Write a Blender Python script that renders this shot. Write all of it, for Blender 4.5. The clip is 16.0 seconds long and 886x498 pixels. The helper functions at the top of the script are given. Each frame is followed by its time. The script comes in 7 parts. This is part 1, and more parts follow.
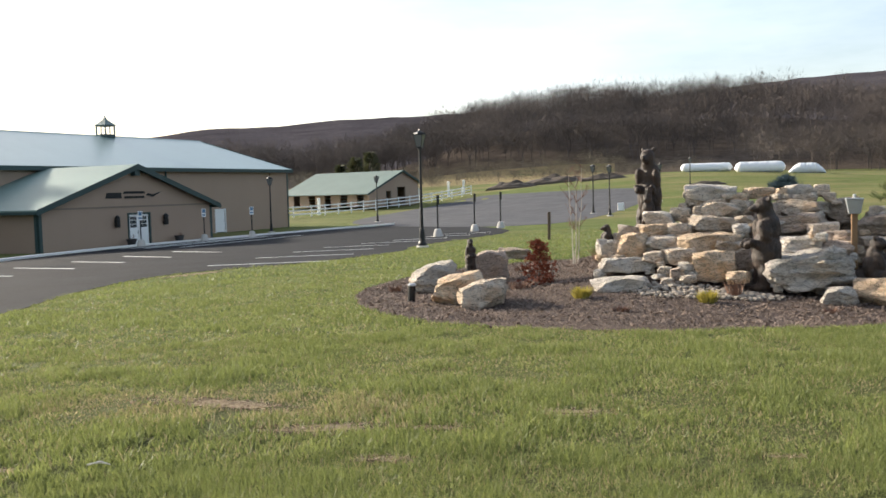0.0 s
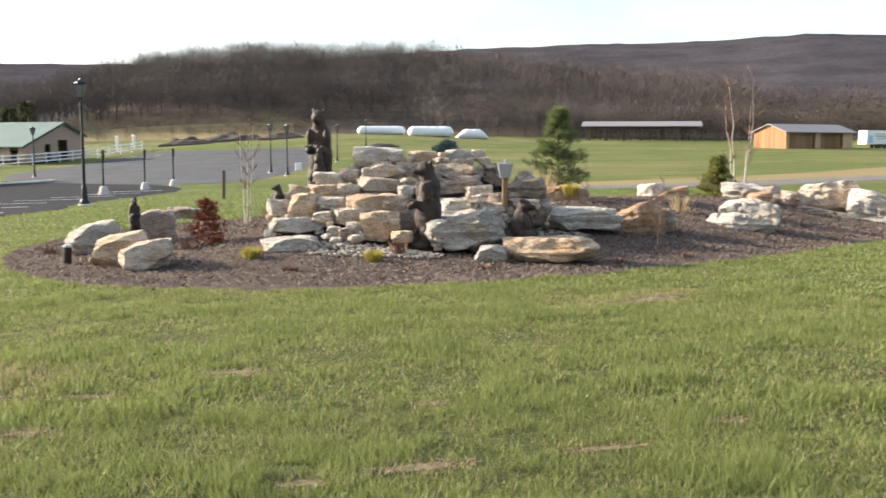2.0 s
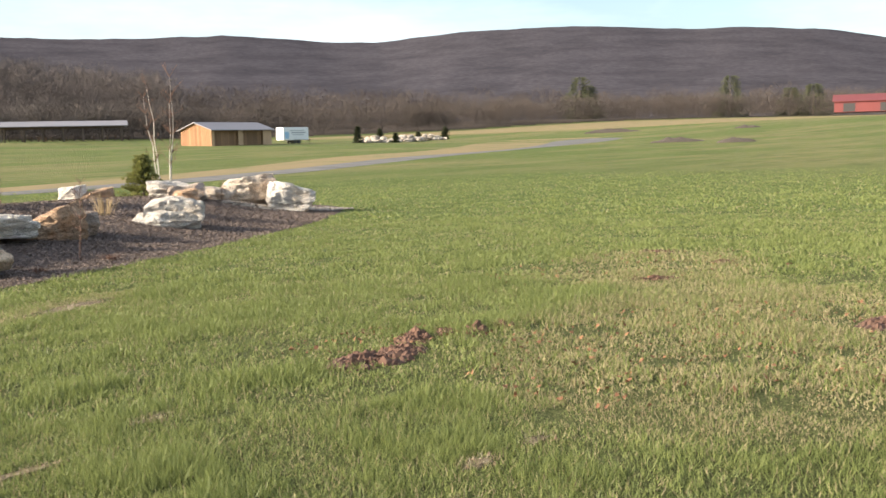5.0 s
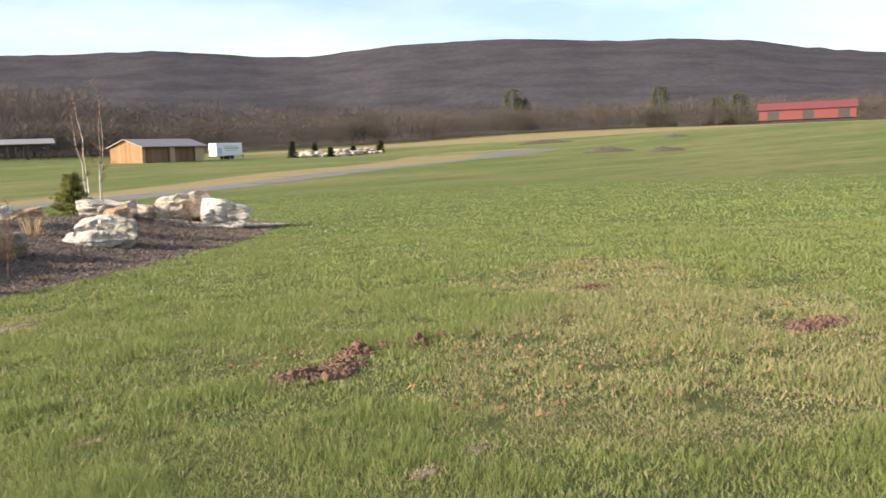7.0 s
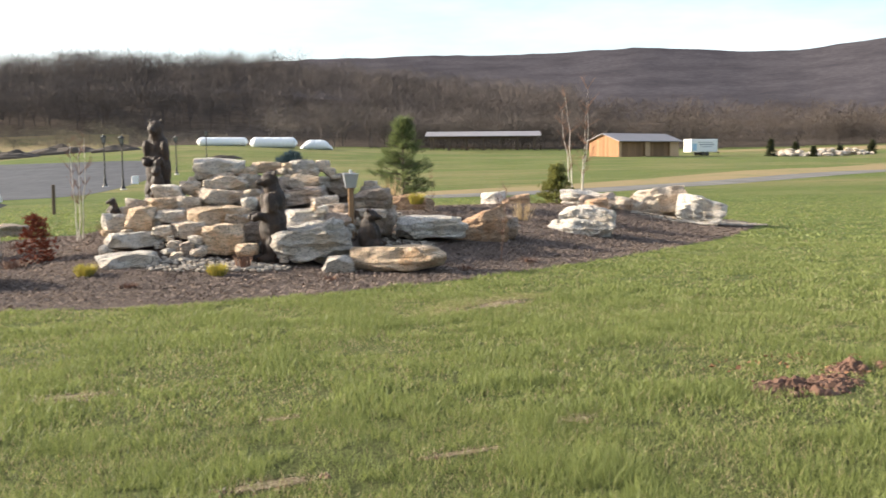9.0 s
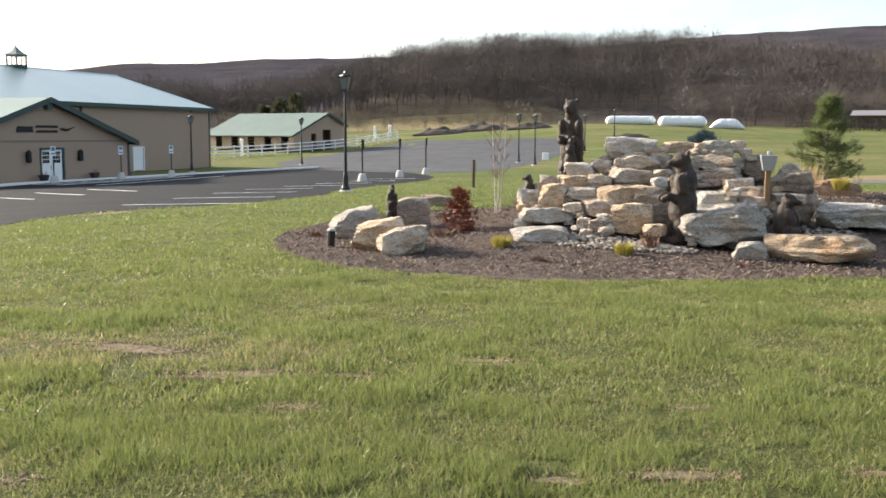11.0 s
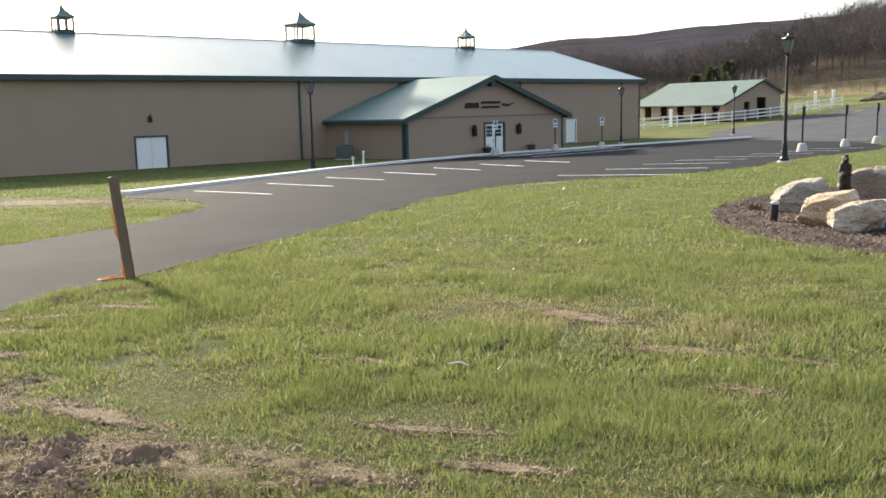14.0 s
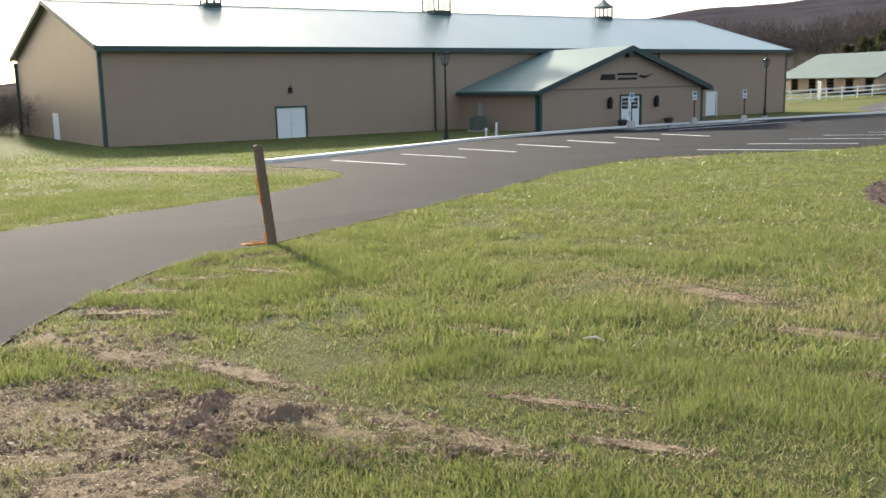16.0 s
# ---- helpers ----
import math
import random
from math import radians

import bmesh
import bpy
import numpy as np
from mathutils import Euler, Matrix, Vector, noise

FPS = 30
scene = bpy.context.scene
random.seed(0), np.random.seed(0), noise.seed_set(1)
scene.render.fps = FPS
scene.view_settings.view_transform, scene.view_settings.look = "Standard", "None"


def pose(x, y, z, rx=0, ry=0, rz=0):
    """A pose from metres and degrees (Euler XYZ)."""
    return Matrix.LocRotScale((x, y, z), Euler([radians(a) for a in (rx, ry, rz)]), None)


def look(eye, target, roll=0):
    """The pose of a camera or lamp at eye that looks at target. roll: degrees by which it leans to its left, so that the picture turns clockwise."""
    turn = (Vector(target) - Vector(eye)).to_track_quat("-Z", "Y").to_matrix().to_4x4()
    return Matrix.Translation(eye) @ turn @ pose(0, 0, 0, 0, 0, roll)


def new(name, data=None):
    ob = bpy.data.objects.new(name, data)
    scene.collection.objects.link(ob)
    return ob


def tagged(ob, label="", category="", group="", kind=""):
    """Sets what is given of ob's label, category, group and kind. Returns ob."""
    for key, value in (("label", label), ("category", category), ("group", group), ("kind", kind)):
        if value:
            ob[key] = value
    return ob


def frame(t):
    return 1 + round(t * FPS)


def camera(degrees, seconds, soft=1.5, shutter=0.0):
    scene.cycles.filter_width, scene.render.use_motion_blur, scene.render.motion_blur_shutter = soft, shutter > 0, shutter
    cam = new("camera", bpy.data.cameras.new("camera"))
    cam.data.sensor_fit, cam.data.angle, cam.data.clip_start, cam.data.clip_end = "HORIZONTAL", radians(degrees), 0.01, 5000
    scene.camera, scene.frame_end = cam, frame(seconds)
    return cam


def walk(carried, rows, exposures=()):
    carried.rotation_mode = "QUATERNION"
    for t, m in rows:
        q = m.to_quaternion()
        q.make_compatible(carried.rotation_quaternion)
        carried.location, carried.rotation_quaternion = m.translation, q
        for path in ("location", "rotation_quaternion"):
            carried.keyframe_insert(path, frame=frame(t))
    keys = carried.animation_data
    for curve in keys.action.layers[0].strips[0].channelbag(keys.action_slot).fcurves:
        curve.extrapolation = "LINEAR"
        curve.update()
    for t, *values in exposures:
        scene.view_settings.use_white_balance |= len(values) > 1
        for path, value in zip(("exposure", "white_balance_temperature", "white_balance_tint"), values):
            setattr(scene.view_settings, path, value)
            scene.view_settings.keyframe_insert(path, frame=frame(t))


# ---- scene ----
import itertools

# ---- camera and its walk ----
cam = camera(51.0, 16.0, soft=1.5, shutter=0.2)


def held(x, y, z, yaw, pitch, roll):
    """Eye, heading to the right of +y, pitch and lean in degrees."""
    a, e = radians(yaw), radians(pitch)
    eye = Vector((x, y, z))
    return look(eye, eye + Vector((math.sin(a) * math.cos(e), math.cos(a) * math.cos(e), math.sin(e))), -roll)


walk(cam, [
    (0.0, held(-0.070, -0.053, 1.607, -19.55, -3.64, 1.50)),
    (0.5, held(-0.051, -0.058, 1.607, -15.45, -4.19, 0.91)),
    (1.0, held(-0.021, -0.074, 1.604, -9.98, -5.27, 0.16)),
    (1.5, held(0.016, -0.054, 1.603, -5.31, -6.07, 0.05)),
    (2.0, held(0.076, -0.038, 1.606, 0.08, -6.35, -0.16)),
    (2.5, held(0.115, -0.032, 1.604, 8.05, -6.53, -0.16)),
    (3.0, held(0.147, -0.057, 1.600, 15.78, -6.61, -0.27)),
    (3.5, held(0.204, -0.038, 1.597, 21.69, -6.70, -0.15)),
    (4.0, held(0.231, -0.048, 1.595, 25.28, -6.73, 0.37)),
    (4.5, held(0.257, -0.055, 1.594, 29.74, -6.80, 0.82)),
    (5.0, held(0.280, -0.081, 1.594, 33.87, -6.75, 1.28)),
    (5.2, held(0.293, -0.090, 1.595, 35.63, -6.78, 1.39)),
    (6.25, held(0.285, -0.115, 1.600, 41.20, -6.45, 1.95)),
    (7.3, held(0.209, -0.110, 1.601, 33.17, -5.70, 2.25)),
    (7.5, held(0.181, -0.107, 1.603, 29.08, -5.40, 2.26)),
    (8.0, held(0.145, -0.089, 1.608, 22.44, -5.07, 1.67)),
    (8.5, held(0.115, -0.066, 1.605, 16.51, -5.31, 1.53)),
    (9.0, held(0.077, -0.013, 1.596, 9.52, -5.72, 0.33)),
    (9.5, held(0.045, 0.040, 1.595, 2.00, -6.10, 0.59)),
    (9.7, held(0.051, 0.044, 1.595, -1.01, -6.22, 0.61)),
    (11.8, held(-0.125, 0.108, 1.616, -22.87, -7.64, 0.10)),
    (12.0, held(-0.140, 0.126, 1.615, -25.36, -7.74, 0.51)),
    (12.5, held(-0.140, 0.134, 1.610, -32.09, -7.89, 1.47)),
    (13.0, held(-0.164, 0.131, 1.607, -35.68, -8.09, 1.64)),
    (13.5, held(-0.217, 0.119, 1.600, -38.49, -8.25, 1.64)),
    (14.0, held(-0.271, 0.109, 1.594, -40.87, -8.56, 1.32)),
    (14.5, held(-0.321, 0.098, 1.589, -44.45, -8.90, 1.22)),
    (15.0, held(-0.338, 0.086, 1.586, -48.16, -9.31, 1.32)),
    (15.5, held(-0.325, 0.095, 1.585, -51.27, -9.80, 1.64)),
    (16.0, held(-0.314, 0.085, 1.588, -48.99, -10.09, 1.20)),
], exposures=[(0.0, 1.06), (0.5, 1.13), (2.0, 1.39), (3.5, 1.39), (5.0, 1.31), (7.5, 1.24), (9.0, 1.36), (9.7, 1.35), (11.8, 1.32), (13.5, 1.31), (15.5, 1.29), (16.0, 1.29)])

# ---- daylight: low sun behind the long building ----
SUN_AZ, SUN_EL = -74.0, 20.0
world = bpy.data.worlds.new("world")
scene.world = world
world.use_nodes = True
wn = world.node_tree.nodes
sky = wn.new("ShaderNodeTexSky")
sky.sky_type, sky.sun_disc = "NISHITA", False
sky.sun_elevation, sky.sun_rotation = radians(SUN_EL), radians(SUN_AZ)
sky.air_density, sky.dust_density, sky.ozone_density = 1.0, 2.5, 1.5
# thin high cloud whitens the sky
tcw = wn.new("ShaderNodeTexCoord")
stretch = wn.new("ShaderNodeVectorMath")
stretch.operation, stretch.inputs[1].default_value = "MULTIPLY", (1.2, 1.2, 5.0)
cloud = wn.new("ShaderNodeTexNoise")
cloud.inputs["Scale"].default_value, cloud.inputs["Detail"].default_value, cloud.inputs["Roughness"].default_value = 1.6, 6.0, 0.6
veil = wn.new("ShaderNodeMapRange")
veil.inputs[1].default_value, veil.inputs[2].default_value, veil.inputs[3].default_value, veil.inputs[4].default_value = 0.35, 0.7, 0.04, 0.36
both = wn.new("ShaderNodeMix")
both.data_type = "RGBA"
both.inputs[7].default_value = (7.6, 7.9, 8.3, 1)
wl = world.node_tree.links
wl.new(tcw.outputs["Generated"], stretch.inputs[0])
wl.new(stretch.outputs[0], cloud.inputs["Vector"])
wl.new(cloud.outputs["Fac"], veil.inputs[0])
wl.new(veil.outputs[0], both.inputs[0])
wl.new(sky.outputs[0], both.inputs[6])
wl.new(both.outputs[2], wn["Background"].inputs["Color"])
wn["Background"].inputs["Strength"].default_value = 0.112
sun = new("sun", bpy.data.lights.new("sun", "SUN"))
sun.data.energy, sun.data.angle, sun.data.color = 5.0, radians(4.0), (1.0, 0.9, 0.75)
_a, _e = radians(SUN_AZ), radians(SUN_EL)
_s = Vector((math.sin(_a) * math.cos(_e), math.cos(_a) * math.cos(_e), math.sin(_e)))
sun.matrix_world = look(_s * 300, (0, 0, 0))

# ---- materials ----
class Nodes:
    """A small wrapper that builds one Principled material."""

    def __init__(self, name, rough=0.8, metal=0.0, spec=0.5):
        self.m = bpy.data.materials.new(name)
        self.m.use_nodes = True
        self.t = self.m.node_tree
        self.b = self.t.nodes["Principled BSDF"]
        self.b.inputs["Roughness"].default_value = rough
        self.b.inputs["Metallic"].default_value = metal
        self.b.inputs["Specular IOR Level"].default_value = spec
        self.geo = self.t.nodes.new("ShaderNodeNewGeometry")
        self.tc = self.t.nodes.new("ShaderNodeTexCoord")

    def link(self, a, b):
        self.t.links.new(a, b)

    def noise(self, scale, detail=4.0, rough=0.55, local=False, stretch=None, dist=0.0):
        n = self.t.nodes.new("ShaderNodeTexNoise")
        n.inputs["Scale"].default_value = scale
        n.inputs["Detail"].default_value = detail
        n.inputs["Roughness"].default_value = rough
        n.inputs["Distortion"].default_value = dist
        src = self.tc.outputs["Object"] if local else self.geo.outputs["Position"]
        if stretch:
            v = self.t.nodes.new("ShaderNodeVectorMath")
            v.operation = "MULTIPLY"
            v.inputs[1].default_value = stretch
            self.link(src, v.inputs[0])
            src = v.outputs[0]
        self.link(src, n.inputs["Vector"])
        return n.outputs["Fac"]

    def ramp(self, fac, *stops):
        r = self.t.nodes.new("ShaderNodeValToRGB")
        e = r.color_ramp.elements
        while len(e) < len(stops):
            e.new(0.5)
        for k, (p, c) in zip(e, stops):
            k.position = p
            k.color = (*c, 1) if len(c) == 3 else c
        self.link(fac, r.inputs[0])
        return r.outputs[0]

    def mix(self, fac, a, b, mode="MIX"):
        x = self.t.nodes.new("ShaderNodeMix")
        x.data_type, x.blend_type = "RGBA", mode
        for sock, val in ((x.inputs[0], fac), (x.inputs[6], a), (x.inputs[7], b)):
            if isinstance(val, (int, float)):
                sock.default_value = val
            elif isinstance(val, tuple):
                sock.default_value = (*val, 1)
            else:
                self.link(val, sock)
        return x.outputs[2]

    def math(self, op, a, b=0.0):
        x = self.t.nodes.new("ShaderNodeMath")
        x.operation = op
        for sock, val in ((x.inputs[0], a), (x.inputs[1], b)):
            if isinstance(val, (int, float)):
                sock.default_value = val
            else:
                self.link(val, sock)
        return x.outputs[0]

    def random(self, island=False):
        if island:
            return self.geo.outputs["Random Per Island"]
        o = self.t.nodes.new("ShaderNodeObjectInfo")
        return o.outputs["Random"]

    def color(self, c):
        if isinstance(c, tuple):
            self.b.inputs["Base Color"].default_value = (*c, 1)
        else:
            self.link(c, self.b.inputs["Base Color"])
        return self

    def bump(self, fac, strength, distance=0.02):
        u = self.t.nodes.new("ShaderNodeBump")
        u.inputs["Strength"].default_value = strength
        u.inputs["Distance"].default_value = distance
        self.link(fac, u.inputs["Height"])
        self.link(u.outputs[0], self.b.inputs["Normal"])
        return self


def plain(name, c, rough=0.6, metal=0.0, grain=25.0, vary=0.18, bump=0.15, local=True):
    """A surface of one colour with two scales of wear and a fine relief."""
    n = Nodes(name, rough, metal)
    f = n.noise(grain, 5, 0.6, local)
    g = n.noise(grain * 0.08, 3, 0.5, local)
    dark, light = tuple(v * (1 - vary) for v in c), tuple(min(1, v * (1 + vary)) for v in c)
    col = n.mix(n.math("MULTIPLY", n.math("ADD", f, g), 0.5), dark, light)
    n.color(col).bump(f, bump, 0.01)
    return n.m


def make_grass_ground():
    n = Nodes("grass_ground", 0.95, spec=0.1)
    blade = n.noise(55, 6, 0.7)
    clump = n.noise(2.2, 5, 0.6)
    fleck = n.noise(48, 5, 0.75)
    big = n.noise(0.12, 4, 0.55)
    wide = n.noise(0.045, 7, 0.68, stretch=(0.55, 1.9, 1))
    streak = n.noise(0.9, 5, 0.62, stretch=(0.5, 1.5, 1), dist=0.6)
    green = n.mix(blade, (0.056, 0.080, 0.019), (0.140, 0.174, 0.048))
    olive = n.mix(blade, (0.084, 0.096, 0.028), (0.190, 0.192, 0.070))
    c = n.mix(n.ramp(clump, (0.48, (0, 0, 0)), (0.76, (1, 1, 1))), green, olive)
    c = n.mix(n.math("MULTIPLY", n.ramp(big, (0.48, (0, 0, 0)), (0.66, (1, 1, 1))), 0.35), c, olive)
    far = n.t.nodes.new("ShaderNodeVectorMath")
    far.operation = "LENGTH"
    n.link(n.geo.outputs["Position"], far.inputs[0])
    out = n.t.nodes.new("ShaderNodeMapRange")
    out.inputs[1].default_value, out.inputs[2].default_value = 38, 75
    n.link(far.outputs["Value"], out.inputs[0])
    tan = n.mix(clump, (0.155, 0.125, 0.058), (0.27, 0.22, 0.11))
    dry = n.math("MULTIPLY", n.ramp(wide, (0.44, (0, 0, 0)), (0.60, (1, 1, 1))), out.outputs[0])
    c = n.mix(n.math("MULTIPLY", dry, 0.6), c, tan)
    mown = n.noise(0.35, 6, 0.7, stretch=(0.5, 1.4, 1), dist=0.4)
    c = n.mix(n.math("MULTIPLY", n.ramp(mown, (0.50, (0, 0, 0)), (0.68, (1, 1, 1))), 0.55), c, (0.045, 0.066, 0.018))
    bare = n.mix(blade, (0.16, 0.105, 0.06), (0.36, 0.27, 0.18))
    c = n.mix(n.ramp(streak, (0.69, (0, 0, 0)), (0.77, (1, 1, 1))), c, bare)
    # thatch and earth between the blades of the turf close by
    thatch = n.mix(n.ramp(fleck, (0.42, (0, 0, 0)), (0.60, (1, 1, 1))), (0.045, 0.048, 0.018), (0.150, 0.160, 0.062))
    near = n.t.nodes.new("ShaderNodeMapRange")
    near.inputs[1].default_value, near.inputs[2].default_value, near.inputs[3].default_value, near.inputs[4].default_value = 9, 22, 0.8, 0
    n.link(far.outputs["Value"], near.inputs[0])
    c = n.mix(near.outputs[0], c, thatch)
    n.color(c).bump(n.math("ADD", blade, clump), 0.9, 0.06)
    return n.m


def make_woods(name, dark, light, scale, relief=0.6):
    n = Nodes(name, 1.0, spec=0.0)
    f = n.noise(scale, 7, 0.72)
    b = n.noise(scale * 0.09, 5, 0.6)
    c = n.mix(n.ramp(f, (0.3, (0, 0, 0)), (0.7, (1, 1, 1))), dark, light)
    c = n.mix(n.math("MULTIPLY", n.ramp(b, (0.42, (0, 0, 0)), (0.68, (1, 1, 1))), 0.5), c, tuple(v * 0.55 for v in dark))
    n.color(c).bump(f, relief, 0.12 / scale)
    return n.m


def make_asphalt(name, c0, c1):
    n = Nodes(name, 0.95, spec=0.08)
    f = n.noise(140, 4, 0.7)
    g = n.noise(0.35, 5, 0.6)
    s = n.noise(0.9, 4, 0.6, stretch=(2.5, 0.3, 1))
    c = n.mix(f, c0, c1)
    # broad pale mottling, which also puts the drive's sheen into the colour
    c = n.mix(n.math("MULTIPLY", n.ramp(g, (0.35, (0, 0, 0)), (0.7, (1, 1, 1))), 0.4), c, tuple(v * 1.5 for v in c1))
    c = n.mix(n.math("MULTIPLY", n.ramp(s, (0.5, (0, 0, 0)), (0.75, (1, 1, 1))), 0.35), c, tuple(v * 0.6 for v in c0))
    n.color(c).bump(f, 0.5, 0.008)
    return n.m


def make_mulch():
    n = Nodes("mulch", 1.0, spec=0.1)
    f = n.noise(26, 6, 0.75, stretch=(1, 1, 1))
    g = n.noise(1.1, 4, 0.6)
    chips = n.noise(60, 3, 0.6, stretch=(1, 2.4, 1))
    c = n.mix(n.ramp(f, (0.35, (0, 0, 0)), (0.72, (1, 1, 1))), (0.078, 0.059, 0.050), (0.265, 0.205, 0.172))
    c = n.mix(n.ramp(chips, (0.68, (0, 0, 0)), (0.76, (1, 1, 1))), c, (0.38, 0.31, 0.25))
    c = n.mix(n.math("MULTIPLY", g, 0.4), c, (0.140, 0.107, 0.092))
    n.color(c).bump(n.math("ADD", f, chips), 1.0, 0.05)
    return n.m


def make_stone(name, base, stain, pale):
    n = Nodes(name, 0.92, spec=0.2)
    strata = n.noise(2.2, 7, 0.72, local=True, stretch=(0.9, 0.9, 1.9), dist=0.6)
    pit = n.noise(13, 7, 0.75, local=True)
    crack = n.noise(5, 6, 0.7, local=True, stretch=(1, 1, 2), dist=1.5)
    blot = n.noise(1.5, 5, 0.65, local=True, dist=0.4)
    c = n.mix(n.ramp(strata, (0.33, (0, 0, 0)), (0.66, (1, 1, 1))), base, pale)
    c = n.mix(n.ramp(blot, (0.50, (0, 0, 0)), (0.62, (1, 1, 1))), c, stain)
    c = n.mix(n.ramp(pit, (0.28, (1, 1, 1)), (0.39, (0, 0, 0))), c, tuple(v * 0.35 for v in base))
    c = n.mix(n.ramp(crack, (0.478, (0, 0, 0)), (0.496, (1, 1, 1)), (0.504, (1, 1, 1)), (0.522, (0, 0, 0))), c, tuple(v * 0.3 for v in base))
    r = n.math("ADD", n.math("MULTIPLY", n.random(), 0.35), 0.82)
    c = n.mix(1.0, c, r, "MULTIPLY")
    n.color(c).bump(n.math("ADD", n.math("MULTIPLY", strata, 1.2), n.math("ADD", pit, crack)), 1.0, 0.10)
    return n.m


def make_siding(name, c):
    """Painted ribbed metal siding."""
    n = Nodes(name, 0.45, spec=0.4)
    sep = n.t.nodes.new("ShaderNodeSeparateXYZ")
    n.link(n.tc.outputs["Object"], sep.inputs[0])
    u = n.math("ADD", sep.outputs[0], sep.outputs[1])
    rib = n.math("PINGPONG", u, 0.115)
    rib = n.math("LESS_THAN", rib, 0.022)
    g = n.noise(0.5, 4, 0.6, local=True, stretch=(1, 1, 0.3))
    f = n.noise(30, 4, 0.6, local=True)
    col = n.mix(n.math("MULTIPLY", n.math("ADD", g, f), 0.5), tuple(v * 0.82 for v in c), tuple(v * 1.15 for v in c))
    n.color(col).bump(rib, 0.5, 0.02)
    return n.m


def make_roof(name, c, rough):
    """Standing-seam metal roofing, seams along the local x axis."""
    n = Nodes(name, rough, 0.0, 0.85)
    sep = n.t.nodes.new("ShaderNodeSeparateXYZ")
    n.link(n.tc.outputs["Object"], sep.inputs[0])
    rib = n.math("LESS_THAN", n.math("PINGPONG", sep.outputs[1], 0.2), 0.025)
    g = n.noise(0.35, 4, 0.6, local=True, stretch=(0.3, 1.6, 1))
    col = n.mix(g, tuple(v * 0.85 for v in c), tuple(v * 1.15 for v in c))
    n.color(col).bump(rib, 0.4, 0.03)
    return n.m


def make_fur():
    n = Nodes("carved_bear", 0.6, spec=0.4)
    f = n.noise(9, 6, 0.7, local=True, stretch=(1.6, 1.6, 0.5))
    g = n.noise(2.2, 4, 0.6, local=True)
    c = n.mix(n.ramp(f, (0.35, (0, 0, 0)), (0.7, (1, 1, 1))), (0.012, 0.008, 0.006), (0.055, 0.033, 0.022))
    c = n.mix(n.math("MULTIPLY", n.ramp(g, (0.5, (0, 0, 0)), (0.72, (1, 1, 1))), 0.5), c, (0.10, 0.055, 0.03))
    n.color(c).bump(f, 0.9, 0.04)
    return n.m


def make_wood(name, dark, light, along=(6, 6, 0.6)):
    n = Nodes(name, 0.75, spec=0.3)
    f = n.noise(3.0, 6, 0.65, local=True, stretch=along, dist=0.4)
    c = n.mix(f, dark, light)
    r = n.math("ADD", n.math("MULTIPLY", n.random(), 0.5), 0.75)
    c = n.mix(1.0, c, r, "MULTIPLY")
    n.color(c).bump(f, 0.5, 0.01)
    return n.m


def make_leaf(name, dark, light, rough=0.75, through_=0.0, stand=0.0):
    """Small loose leaves or blades; through_ is the share of light that shines through them."""
    n = Nodes(name, rough, spec=0.25)
    r = n.random(True)
    f = n.noise(1.5, 3, 0.5)
    c = n.mix(n.math("MULTIPLY", n.math("ADD", r, f), 0.5), dark, light)
    if stand:
        g = n.ramp(n.noise(stand, 4, 0.6, stretch=(1, 1, 1.6)), (0.35, (0.78, 0.77, 0.76)), (0.65, (1.42, 1.38, 1.33)))
        c = n.mix(1.0, c, g, "MULTIPLY")
    n.color(c)
    if through_:
        tr = n.t.nodes.new("ShaderNodeBsdfTranslucent")
        mx = n.t.nodes.new("ShaderNodeMixShader")
        mx.inputs[0].default_value = through_
        n.link(c, tr.inputs[0])
        n.link(n.b.outputs[0], mx.inputs[1])
        n.link(tr.outputs[0], mx.inputs[2])
        n.link(mx.outputs[0], n.t.nodes["Material Output"].inputs[0])
    return n.m


def make_dry_ground():
    """Withered meadow grass with streaks that are still green."""
    n = Nodes("dry_grass_ground", 1.0, spec=0.1)
    f = n.noise(3, 6, 0.7)
    g = n.noise(0.22, 6, 0.68, stretch=(0.7, 1.6, 1), dist=0.5)
    tan = n.mix(f, (0.16, 0.118, 0.06), (0.31, 0.235, 0.125))
    green = n.mix(f, (0.08, 0.10, 0.03), (0.18, 0.20, 0.075))
    n.color(n.mix(n.ramp(g, (0.5, (0, 0, 0)), (0.68, (1, 1, 1))), tan, green)).bump(f, 0.7, 0.05)
    return n.m


